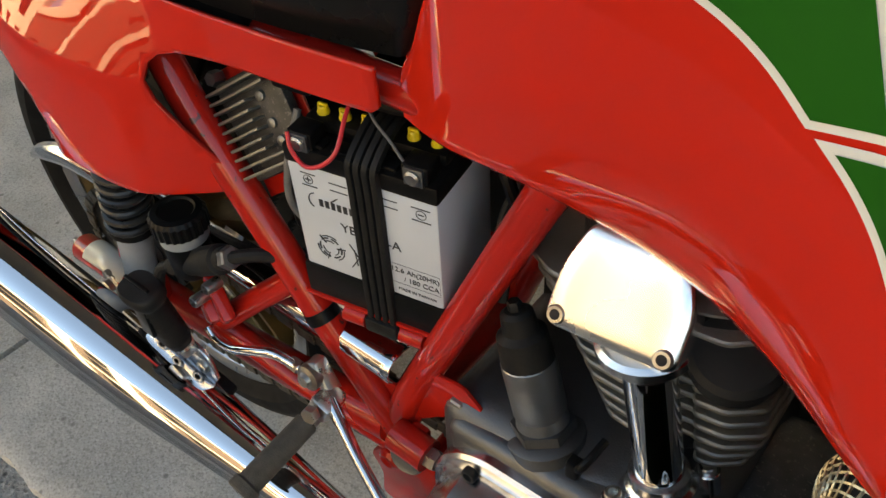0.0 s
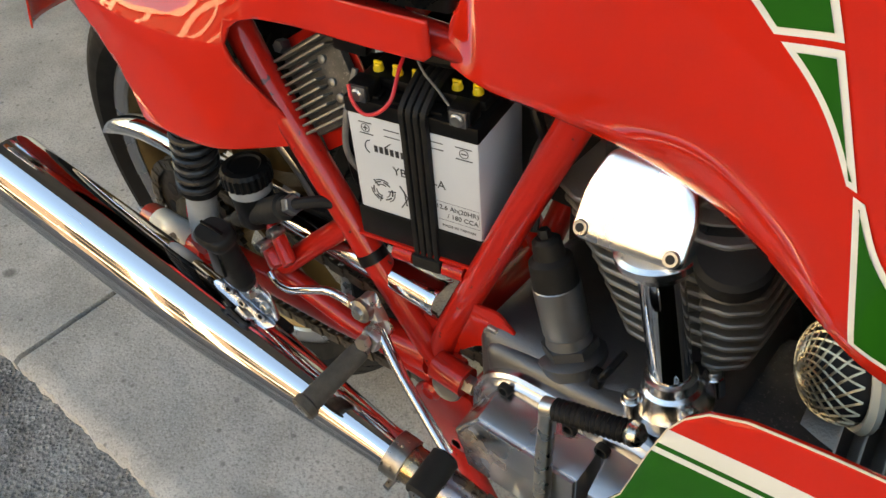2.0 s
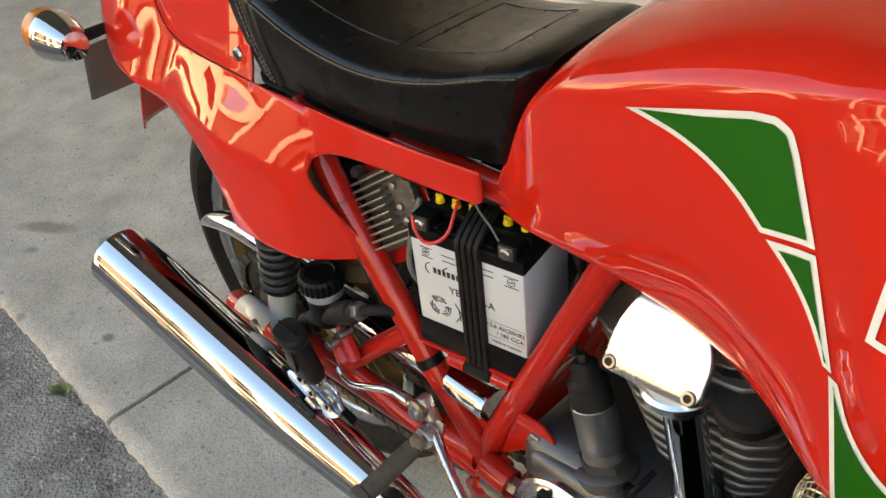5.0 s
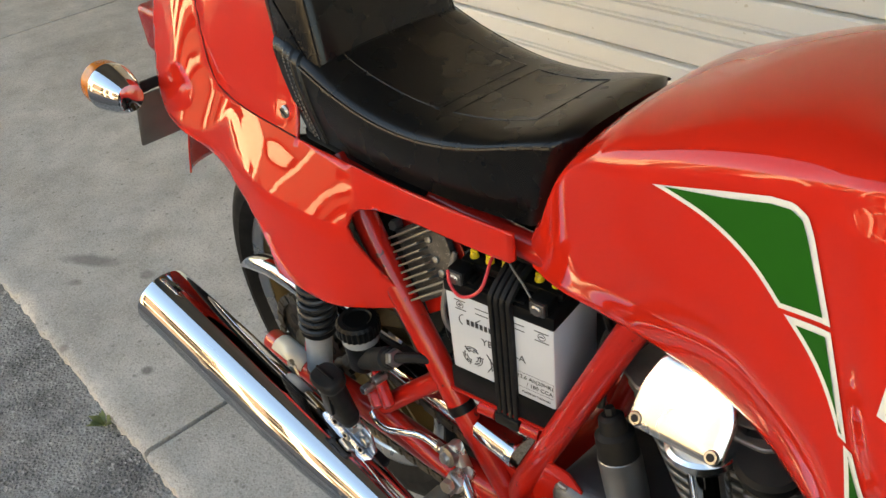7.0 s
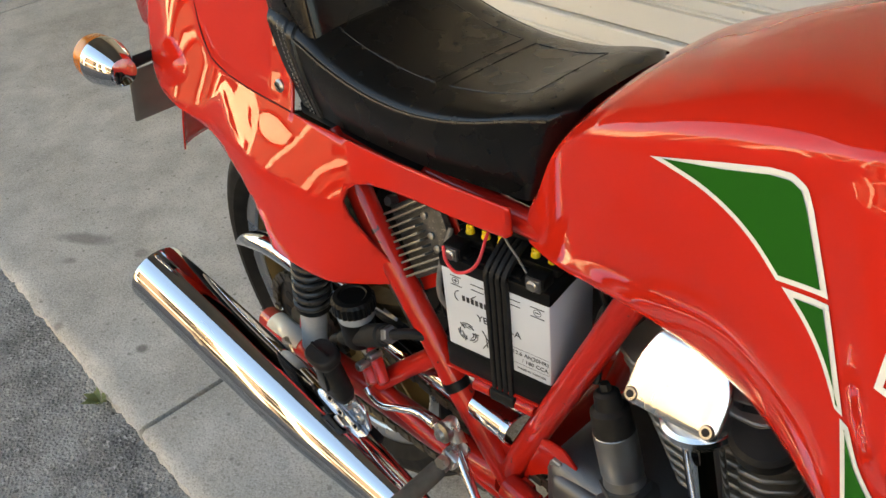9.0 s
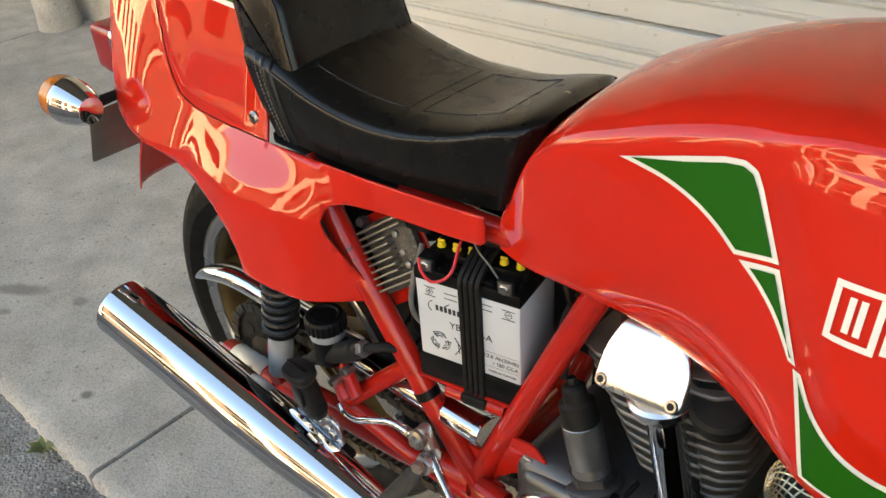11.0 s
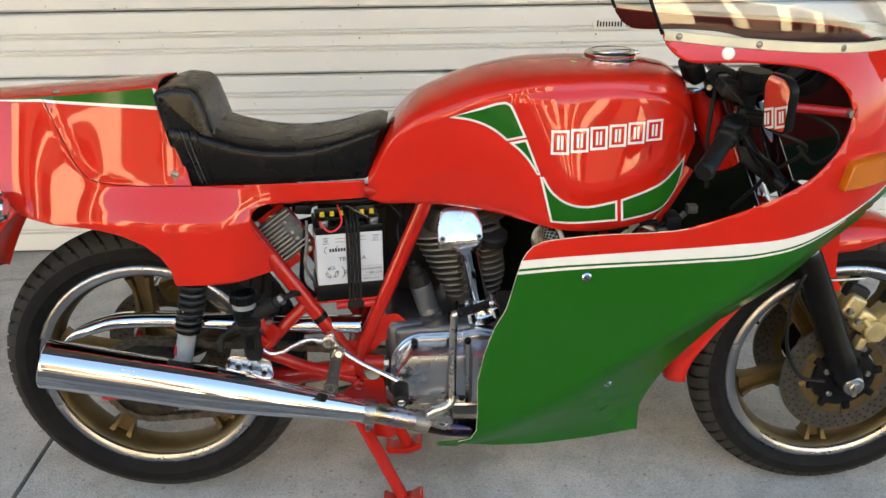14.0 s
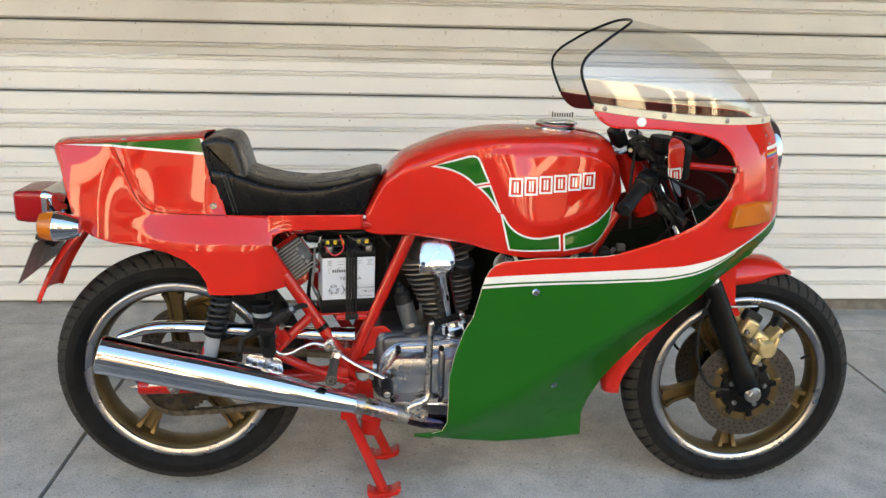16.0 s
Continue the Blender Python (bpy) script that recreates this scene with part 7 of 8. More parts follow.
    # polished bevel cover: a domed shield held by two screws
    c, nrm = Vector((0.647, -0.095, 0.681)), Vector((0.02, -0.82, 0.57)).normalized()
    a = Vector((1, 0, 0.13)).normalized()
    a = (a - nrm * a.dot(nrm)).normalized()
    v = nrm.cross(a)
    if v.z < 0:
        v = -v
    o = rounded([(-0.046, -0.031), (0.0455, -0.034), (0.047, 0.007), (0.035, 0.04), (-0.029, 0.043), (-0.0425, 0.011)], 0.011, 6)
    bm = bmesh.new()
    loops = []
    for k, h in ((0.94, -0.055), (1.0, -0.004), (0.994, -0.0005), (0.975, 0.002), (0.94, 0.0034), (0.75, 0.005), (0.4, 0.0056), (0.05, 0.0058)):
        loops.append([c + a * p[0] * k + v * p[1] * k + nrm * h for p in o])
    rings(bm, loops)
    bmesh.ops.recalc_face_normals(bm, faces=list(bm.faces))
    bev = part("bevel_cover", bm, surface("mirror_aluminium", (0.93, 0.925, 0.91), (0.9, 0.89, 0.875), 4, 0.24, 0.3, metal=1.0), eng, "bright polished bevel drive cover", sharp=50)
    for p, q in ((-0.036, -0.0225), (0.036, -0.025)):
        bm = bmesh.new()
        lathe(bm, c + a * p + v * q + nrm * 0.0035, nrm, [(0.0066, -0.002), (0.0066, 0.0012), (0.0058, 0.0022), (0.0055, 0.0035), (0.0035, 0.0035), (0.0032, 0.0), (0, 0.0)], 20)
        screw = part("cover_screw", bm, STEEL, bev, "allen screw")
        # dark disc in the screw head paints the shade of its socket
        bm = bmesh.new()
        lathe(bm, c + a * p + v * q + nrm * 0.0042, nrm, [(0.0036, -0.001), (0.0036, 0.003), (0.003, 0.0031), (0, 0.0031)], 12)
        part("socket", bm, CONE_DARK, screw, "dark hexagon socket")
    # bevel tower
    t0, t1 = Vector((0.664, -0.085, 0.645)), Vector((0.695, -0.085, 0.5))
    d = (t1 - t0).normalized()
    bm = bmesh.new()
    sweep(bm, [t0, t1], 0.0182, 32)
    tower = part("bevel_tube", bm, CHROME, eng, "chrome bevel shaft tube")
    bm = bmesh.new()
    lathe(bm, t0 + d * -0.004, d, [(0.03, 0), (0.0335, 0.003), (0.0335, 0.009), (0.026, 0.013), (0.025, 0.02), (0.018, 0.022)], 36)
    part("upper_collar", bm, POLISHED, tower, "polished collar under the bevel cover")
    bm = bmesh.new()
    lathe(bm, t1 - d * 0.02, d, [(0.0175, -0.002), (0.0225, 0.0), (0.0225, 0.01), (0.026, 0.013), (0.028, 0.024), (0.034, 0.03), (0.034, 0.045)], 36)
    for k in range(4):
        an = radians(40 + 90 * k)
        x, y, z = frame_of(d)
        p = t1 + (x * math.cos(an) + y * math.sin(an)) * 0.036
        lathe(bm, p, -d, [(0.0095, -0.016), (0.0095, 0.004), (0.0085, 0.005)], 18)
    low = part("lower_flange", bm, POLISHED, tower, "polished flange casting")
    for k in range(4):
        an = radians(40 + 90 * k)
        p = t1 + (x * math.cos(an) + y * math.sin(an)) * 0.036
        bm = bmesh.new()
        lathe(bm, p - d * 0.005, -d, [(0.0066, 0), (0.0066, 0.004), (0.0058, 0.005), (0.0036, 0.005), (0.0032, 0.001), (0, 0.001)], 16)
        part("flange_screw", bm, CHROME_DULL, low, "allen screw")
    # grey starter cylinder with black cap
    p0, p1 = Vector((0.559, -0.075, 0.582)), Vector((0.597, -0.083, 0.462))
    d = (p1 - p0).normalized()
    bm = bmesh.new()
    sweep(bm, [p0 + d * 0.034, p0 + d * 0.036, p0 + d * 0.085, p0 + d * 0.088, p0 + d * 0.1, p0 + d * 0.112, p1 + d * 0.02], [0.0205, 0.0222, 0.0222, 0.0205, 0.0225, 0.0225, 0.03], 28)
    st = part("spark_sleeve", bm, surface("bare_alloy", (0.27, 0.275, 0.28), (0.18, 0.185, 0.19), 12, 0.28, 0.36, metal=0.8),  eng, "grey metal sleeve with black cap")
    bm = bmesh.new()
    sweep(bm, [p0 - d * 0.012, p0 - d * 0.009, p0 + d * 0.006, p0 + d * 0.01, p0 + d * 0.036], [0.009, 0.013, 0.0145, 0.02, 0.0215], 24)
    part("cap", bm, RUBBER_SOFT, st, "black rubber cap")
    bm = bmesh.new()
    bolt(bm, p0 + d * 0.098, d, 0.027, 0.012)
    part("hexagon", bm, CAST, st, "grey hexagon at the sleeve's foot")
    bm = bmesh.new()
    sweep(bm, [p0 + d * 0.108, p0 + d * 0.112, p0 + d * 0.15], [0.026, 0.033, 0.036], 28)
    part("boss", bm, CAST, st)
    bm = bmesh.new()
    bolt(bm, p0 - d * 0.012, -d, 0.006, 0.008)
    sweep(bm, curve([p0 - d * 0.012 + Vector((-0.012, 0, 0.0)), p0 + Vector((-0.02, 0.01, 0.03)), p0 + Vector((-0.035, 0.03, 0.07)), (0.54, 0.0, 0.7)], 8), 0.004, 8)
    part("lead", bm, RUBBER_SOFT, st, "black lead")
    bm = bmesh.new()
    sweep(bm, curve([(0.632, -0.09, 0.478), (0.637, -0.105, 0.492), (0.642, -0.1, 0.502), (0.645, -0.08, 0.508)], 6), 0.0035, 8)
    rbox(bm, (0.631, -0.1, 0.482), (0.012, 0.012, 0.022), 0.003)
    part("sensor_lead", bm, PLASTIC, eng, "black sensor plug")
    # front cylinder, half hidden by the fairing
    b0, b1 = Vector((0.8, 0, 0.42)), Vector((1.02, 0, 0.47))
    ax2 = (b1 - b0).normalized()
    bm = bmesh.new()
    sweep(bm, [b0, b1], 0.06, 28)
    part("front_barrel", bm, CAST_FIN, eng)
    for i in range(9):
        bm = bmesh.new()
        lathe(bm, b0 + ax2 * (0.04 + 0.0185 * i), ax2, [(0.09, -0.002), (0.095, -0.001), (0.095, 0.001), (0.09, 0.002)], 36)
        part("cooling_fin", bm, CAST_FIN, eng)
    # carburettor bell mouth with woven mesh dome
    c, d = Vector((0.826, -0.13, 0.667)), Vector((-0.78, -0.52, -0.02)).normalized()
    bm = bmesh.new()
    lathe(bm, c, -d, [(0.031, -0.002), (0.0345, 0), (0.0345, 0.006), (0.031, 0.009), (0.03, 0.03), (0.026, 0.05), (0.026, 0.09)], 36, cap=False)
    carb = part("carburettor", bm, PLASTIC, eng, "black carburettor with mesh-covered bell mouth", thick=0.001)
    bm = bmesh.new()
    lathe(bm, c, d, [(0.032, -0.002), (0.0385, 0.0), (0.0395, 0.004), (0.037, 0.008), (0.033, 0.007)], 40, closed=True)
    part("ring", bm, IVORY, carb, "ivory ring")
    bm = bmesh.new()
    x, y, z = frame_of(d)

    def dome(r, th):
        rr = min(r, 1) * 0.034
        return c + (x * math.cos(th) + y * math.sin(th)) * rr * (1 + 0.10 * math.sin(math.pi * min(r, 1))) + z * (0.004 + 0.035 * math.sqrt(max(1 - (r * 0.98) ** 2, 0)))
    for s in (1, -1):
        for k in range(22):
            th = 2 * math.pi * k / 22
            sweep(bm, [dome(1 - i / 16 * 0.93, th + s * i / 16 * 1.5) for i in range(17)], 0.0009, 4)
    part("mesh", bm, MESH_BRASS, carb, "brassy woven mesh dome", kind="stuff")
    # dark dome added under the mesh to paint the intake's shade
    bm = bmesh.new()
    lathe(bm, c + d * 0.002, d, [(0.031, 0), (0.032, 0.008), (0.027, 0.02), (0.016, 0.029), (0, 0.031)], 24)
    part("throat", bm, CONE_DARK, carb, "dark dome for the shade behind the mesh")
    # pale bracket, cables and pipes under the tank
    bm = bmesh.new()
    rbox(bm, (0.985, -0.11, 0.68), (0.014, 0.004, 0.04), 0.001, turn(20, 32, 0))
    part("pale_strap", bm, IVORY, eng, "cream strap")
    for pts, m in (([(0.84, -0.1, 0.685), (0.93, -0.11, 0.68), (1.04, -0.1, 0.69)], RUBBER_SOFT), ([(0.9, -0.08, 0.685), (1.0, -0.1, 0.66), (1.08, -0.09, 0.7)], RUBBER_SOFT), ([(1.0, -0.1, 0.685), (1.05, -0.11, 0.675), (1.1, -0.08, 0.7)], CHROME_DULL)):
        bm = bmesh.new()
        sweep(bm, curve(pts, 6), 0.006, 10)
        part("fuel_line", bm, m, eng, "fuel line")
    bm = bmesh.new()
    rbox(bm, (1.07, -0.09, 0.69), (0.03, 0.05, 0.03), 0.005)
    part("junction_box", bm, DARK, eng, "black junction block")
    # dark blocks added behind battery and cylinder to keep the gaps dark
    bm = bmesh.new()
    rbox(bm, (0.555, 0.075, 0.57), (0.12, 0.05, 0.24), 0.015)
    part("intake_box", bm, DARK, eng, "dark block added to darken the gap behind the cylinder")
    bm = bmesh.new()
    rbox(bm, (0.43, 0.075, 0.6), (0.16, 0.03, 0.2), 0.01)
    part("splash_shield", bm, DARK, eng, "dark panel added to block light behind the battery")


build_engine()


# -- kick starter, pedals and footrests --
def build_controls():
    bm = bmesh.new()
    el, hub = Vector((0.634, -0.182, 0.531)), Vector((0.616, -0.192, 0.297))
    pts = curve([el, (0.632, -0.183, 0.46), (0.631, -0.186, 0.37), (0.63, -0.19, 0.342), (0.618, -0.195, 0.33), (0.596, -0.198, 0.322), (0.585, -0.197, 0.312)], 6)
    n = len(pts)
    sweep(bm, pts, [0.0075 + 0.003 * i / n for i in range(n)], 14)
    kick = part("kick_starter", bm, CHROME_DULL, BIKE, "worn chrome kick starter folded beside the engine")
    bm = bmesh.new()
    lathe(bm, (0.612, -0.15, 0.297), (0, -1, 0), [(0.022, 0), (0.022, 0.045), (0.019, 0.052), (0.012, 0.052), (0.011, 0.046), (0, 0.046)], 28)
    rbox(bm, (0.598, -0.185, 0.302), (0.045, 0.03, 0.03), 0.008, turn(0, -20, 0))
    part("boss", bm, CHROME_DULL, kick)
    tip = Vector((0.712, -0.178, 0.555))
    d = (tip - el).normalized()
    L = (tip - el).length
    bm = bmesh.new()
    k = 15
    pp, rr = [], []
    for i in range(k):
        s = 0.008 + (L - 0.018) * i / (k - 1)
        pp += [el + d * (s - 0.0018), el + d * s]
        rr += [0.0078, 0.0098]
    sweep(bm, pp, rr, 18)
    part("pedal_rubber", bm, RUBBER_SOFT, kick, "ribbed black rubber sleeve")
    bm = bmesh.new()
    sweep(bm, [tip - d * 0.01, tip - d * 0.006, tip, tip + d * 0.004], [0.0085, 0.0105, 0.009, 0.004], 18)
    part("end_cap", bm, CHROME_DULL, kick)
    bm = bmesh.new()
    sweep(bm, [el - d * 0.004, el + d * 0.008], 0.0085, 16)
    part("elbow", bm, CHROME_DULL, kick)
    # rider's footrest with linkage
    bm = bmesh.new()
    h, e = Vector((0.4, -0.158, 0.432)), Vector((0.395, -0.257, 0.413))
    d = (e - h).normalized()
    sweep(bm, [h + d * 0.01, h + d * 0.02], 0.009, 14)
    rest = part("footrest", bm, STEEL, BIKE, "steel footrest with worn rubber sleeve")
    bm = bmesh.new()
    sweep(bm, [h + d * 0.016, h + d * 0.018, e - d * 0.012, e - d * 0.01, e - d * 0.001, e], [0.0095, 0.0112, 0.012, 0.0142, 0.0142, 0.0125], 22)
    part("sleeve", bm, RUBBER_WORN, rest, "worn grey-brown rubber")
    bm = bmesh.new()
    lathe(bm, e - d * 0.001, d, [(0.0085, 0), (0.0085, 0.0016), (0.006, 0.002), (0.005, -0.003), (0, -0.003)], 18)
    part("end_bolt", bm, STEEL, rest)
    bm = bmesh.new()
    rbox(bm, h + Vector((0, 0.008, 0.0)), (0.024, 0.03, 0.03), 0.006, turn(0, 25, 0))
    bolt(bm, h + Vector((0.004, -0.012, 0.01)), (0.2, -1, 0.3), 0.0085, 0.008)
    rbox(bm, (0.393, -0.14, 0.45), (0.016, 0.016, 0.05), 0.004, turn(0, -25, 0))
    part("pivot_block", bm, CHROME_DULL, rest)
    bm = bmesh.new()
    lathe(bm, (0.384, -0.15, 0.458), (0, -1, 0.15), [(0.012, -0.01), (0.013, -0.006), (0.013, 0.004), (0.008, 0.006), (0.006, 0.01), (0, 0.01)], 20)
    part("rod_end", bm, STEEL, rest, "steel rod end joint")
    bm = bmesh.new()
    sweep(bm, curve([(0.372, -0.15, 0.46), (0.345, -0.156, 0.467), (0.315, -0.163, 0.457), (0.29, -0.166, 0.445), (0.268, -0.166, 0.443), (0.255, -0.164, 0.45)], 6), 0.0048, 12)
    part("linkage_rod", bm, CHROME, rest, "cranked chrome linkage rod")
    bm = bmesh.new()
    bolt(bm, (0.371, -0.15, 0.46), (-1, 0, 0.1), 0.007, 0.012)
    part("lock_nut", bm, STEEL, rest)
    # brake pedal arm with its rubber
    bm = bmesh.new()
    sweep(bm, [(0.406, -0.15, 0.44), (0.45, -0.168, 0.418), (0.52, -0.193, 0.393), (0.53, -0.196, 0.386)], [0.007, 0.0058, 0.0058, 0.007], 12, flat=0.85)
    ped = part("brake_pedal", bm, CHROME, BIKE, "chrome brake pedal arm with black rubber")
    bm = bmesh.new()
    a, b = Vector((0.528, -0.195, 0.382)), Vector((0.529, -0.243, 0.372))
    sweep(bm, [a, a.lerp(b, 0.06), a.lerp(b, 0.94), b], [0.012, 0.0152, 0.0152, 0.013], 22)
    part("pedal_rubber", bm, RUBBER_SOFT, ped, "black ribbed pedal rubber")
    bm = bmesh.new()
    lathe(bm, b, (b - a), [(0.0085, -0.001), (0.0085, 0.002), (0.006, 0.004), (0.004, 0.001), (0, 0.001)], 16)
    part("end_screw", bm, STEEL, ped)
    # folded passenger footrest on its plate above the silencer
    bm = bmesh.new()
    o = rounded([(0.186, 0.441), (0.196, 0.449), (0.262, 0.44), (0.272, 0.432), (0.276, 0.398), (0.262, 0.392), (0.186, 0.409)], 0.008, 4)
    prism(bm, o, (0, -0.179, 0), (1, 0, 0), (0, 0, 1), 0.005, 0.0015)
    pl = part("footrest_hanger", bm, POLISHED, BIKE, "polished alloy hanger plate with folded passenger footrest")
    for x, z, y in ((0.208, 0.426, -0.18), (0.232, 0.424, -0.18), (0.258, 0.412, -0.18)):
        bm = bmesh.new()
        lathe(bm, (x, y - 0.004, z), (0, -1, 0), [(0.0072, -0.004), (0.0072, 0.003), (0.006, 0.004), (0.0035, 0.004), (0.003, 0.0), (0, 0.0)], 18)
        part("allen_bolt", bm, STEEL, pl)
    bm = bmesh.new()
    b0, t0 = Vector((0.243, -0.192, 0.449)), Vector((0.24, -0.206, 0.534))
    d = (t0 - b0).normalized()
    x, y = Vector((1, 0, 0)), d.cross(Vector((1, 0, 0)))
    loops = []
    ribs = [(0.008 + 0.004 * i, 0.0165 + 0.0014 * (i % 2), 0.0128 + 0.0012 * (i % 2)) for i in range(15)]
    for s, wx, wy in [(0.0, 0.014, 0.011)] + ribs + [(0.07, 0.0195, 0.0155), (0.076, 0.0225, 0.0175), (0.083, 0.0225, 0.0175), (0.086, 0.02, 0.0155)]:
        loops.append([b0 + d * s + x * wx * math.copysign(abs(math.cos(2 * math.pi * j / 24)) ** 0.7, math.cos(2 * math.pi * j / 24)) + y * wy * math.copysign(abs(math.sin(2 * math.pi * j / 24)) ** 0.7, math.sin(2 * math.pi * j / 24)) for j in range(24)])
    rings(bm, loops)
    bmesh.ops.recalc_face_normals(bm, faces=list(bm.faces))
    peg = part("folded_peg", bm, RUBBER_SOFT, pl, "black rubber passenger peg folded up", sharp=50)
    bm = bmesh.new()
    rbox(bm, t0 + d * 0.004, (0.034, 0.0035, 0.003), 0.001)
    part("peg_groove", bm, PLASTIC, peg)
    bm = bmesh.new()
    rbox(bm, b0 + d * 0.055 + Vector((0, -0.0125, 0)), (0.018, 0.004, 0.05), 0.001)
    part("peg_groove", bm, PLASTIC, peg)
    bm = bmesh.new()
    rbox(bm, b0 + Vector((0, 0.004, -0.006)), (0.02, 0.016, 0.03), 0.004)
    part("hinge", bm, CHROME_DULL, pl)
    bm = bmesh.new()
    prism(bm, rounded([(0.235, 0.395), (0.285, 0.388), (0.282, 0.375), (0.24, 0.37)], 0.004), (0, -0.17, 0), (1, 0, 0), (0, 0, 1), 0.02, 0.003)
    part("rubber_mount", bm, RUBBER_SOFT, pl, "black rubber mount")
    # brake fluid pot
    c = Vector((0.22, -0.138, 0.0))
    bm = bmesh.new()
    lathe(bm, c + Vector((0, 0, 0.49)), (0, 0, 1), [(0.018, 0), (0.021, 0.004), (0.0225, 0.04), (0.0215, 0.044)], 32)
    pot = part("brake_fluid_pot", bm, PLASTIC, BIKE, "black brake fluid pot with knurled cap")
    bm = bmesh.new()
    lathe(bm, c + Vector((0, 0, 0.534)), (0, 0, 1), [(0.0235, 0), (0.0235, 0.01), (0.0215, 0.012)], 32)
    part("window", bm, TRANSLUCENT, pot, "milky fluid window")
    bm = bmesh.new()
    loops = []
    for z, r in ((0.545, 0.0245), (0.547, 0.0262), (0.562, 0.0262), (0.566, 0.024), (0.567, 0.018), (0.565, 0.016)):
        loops.append([c + Vector(((r + (0.0012 if (j // 2) % 2 and 0.546 < z < 0.563 else 0)) * math.cos(2 * math.pi * j / 96), (r + (0.0012 if (j // 2) % 2 and 0.546 < z < 0.563 else 0)) * math.sin(2 * math.pi * j / 96), z)) for j in range(96)])
    rings(bm, loops)
    bmesh.ops.recalc_face_normals(bm, faces=list(bm.faces))
    part("cap", bm, PLASTIC, pot, "knurled black cap", sharp=25)
    bm = bmesh.new()
    m0, m1 = Vector((0.205, -0.145, 0.492)), Vector((0.292, -0.143, 0.549))
    d = (m1 - m0).normalized()
    sweep(bm, [m0 - d * 0.02, m0, m0 + d * 0.05, m0 + d * 0.052, m1 - d * 0.012, m1 - d * 0.01, m1], [0.009, 0.0125, 0.0125, 0.0145, 0.0145, 0.011, 0.011], 22)
    cyl = part("rear_master_cylinder", bm, DARK, BIKE, "black rear brake master cylinder")
    bm = bmesh.new()
    bolt(bm, m1, d, 0.0115, 0.01)
    part("banjo_bolt", bm, CAST, cyl, "grey banjo bolt")
    bm = bmesh.new()
    sweep(bm, curve([m0 - d * 0.02, m0 - d * 0.04 + Vector((0, -0.005, 0)), (0.17, -0.16, 0.445)], 5), 0.006, 10)
    part("hose", bm, RUBBER_SOFT, cyl, "black brake hose")
    bm = bmesh.new()
    sweep(bm, curve([m1 + d * 0.006, m1 + Vector((0.03, 0.02, 0.005)), m1 + Vector((0.06, 0.06, -0.02))], 5), 0.0065, 10)
    part("hose", bm, RUBBER_SOFT, cyl, "black brake hose")


build_controls()


# -- battery, regulator and wiring --
def text_mesh(body, size, at, u, v, material, parent, name="lettering", extrude=0.0002):
    """Lettering on a face: at its left lower corner, along u, up v."""
    cu = bpy.data.curves.new("lettering", 'FONT')
    cu.body, cu.size, cu.extrude = body, size, extrude
    ob = bpy.data.objects.new("lettering_source", cu)
    scene.collection.objects.link(ob)
    bpy.context.view_layer.update()
    me = bpy.data.meshes.new_from_object(ob.evaluated_get(bpy.context.evaluated_depsgraph_get()))
    bpy.data.objects.remove(ob)
    u, v = Vector(u).normalized(), Vector(v).normalized()
    w = u.cross(v)
    me.transform(Matrix((( u.x, v.x, w.x, at[0]), (u.y, v.y, w.y, at[1]), (u.z, v.z, w.z, at[2]), (0, 0, 0, 1))))
    me.materials.clear()
    me.materials.append(material)
    me.name = name
    return link_mesh(name, me, parent)


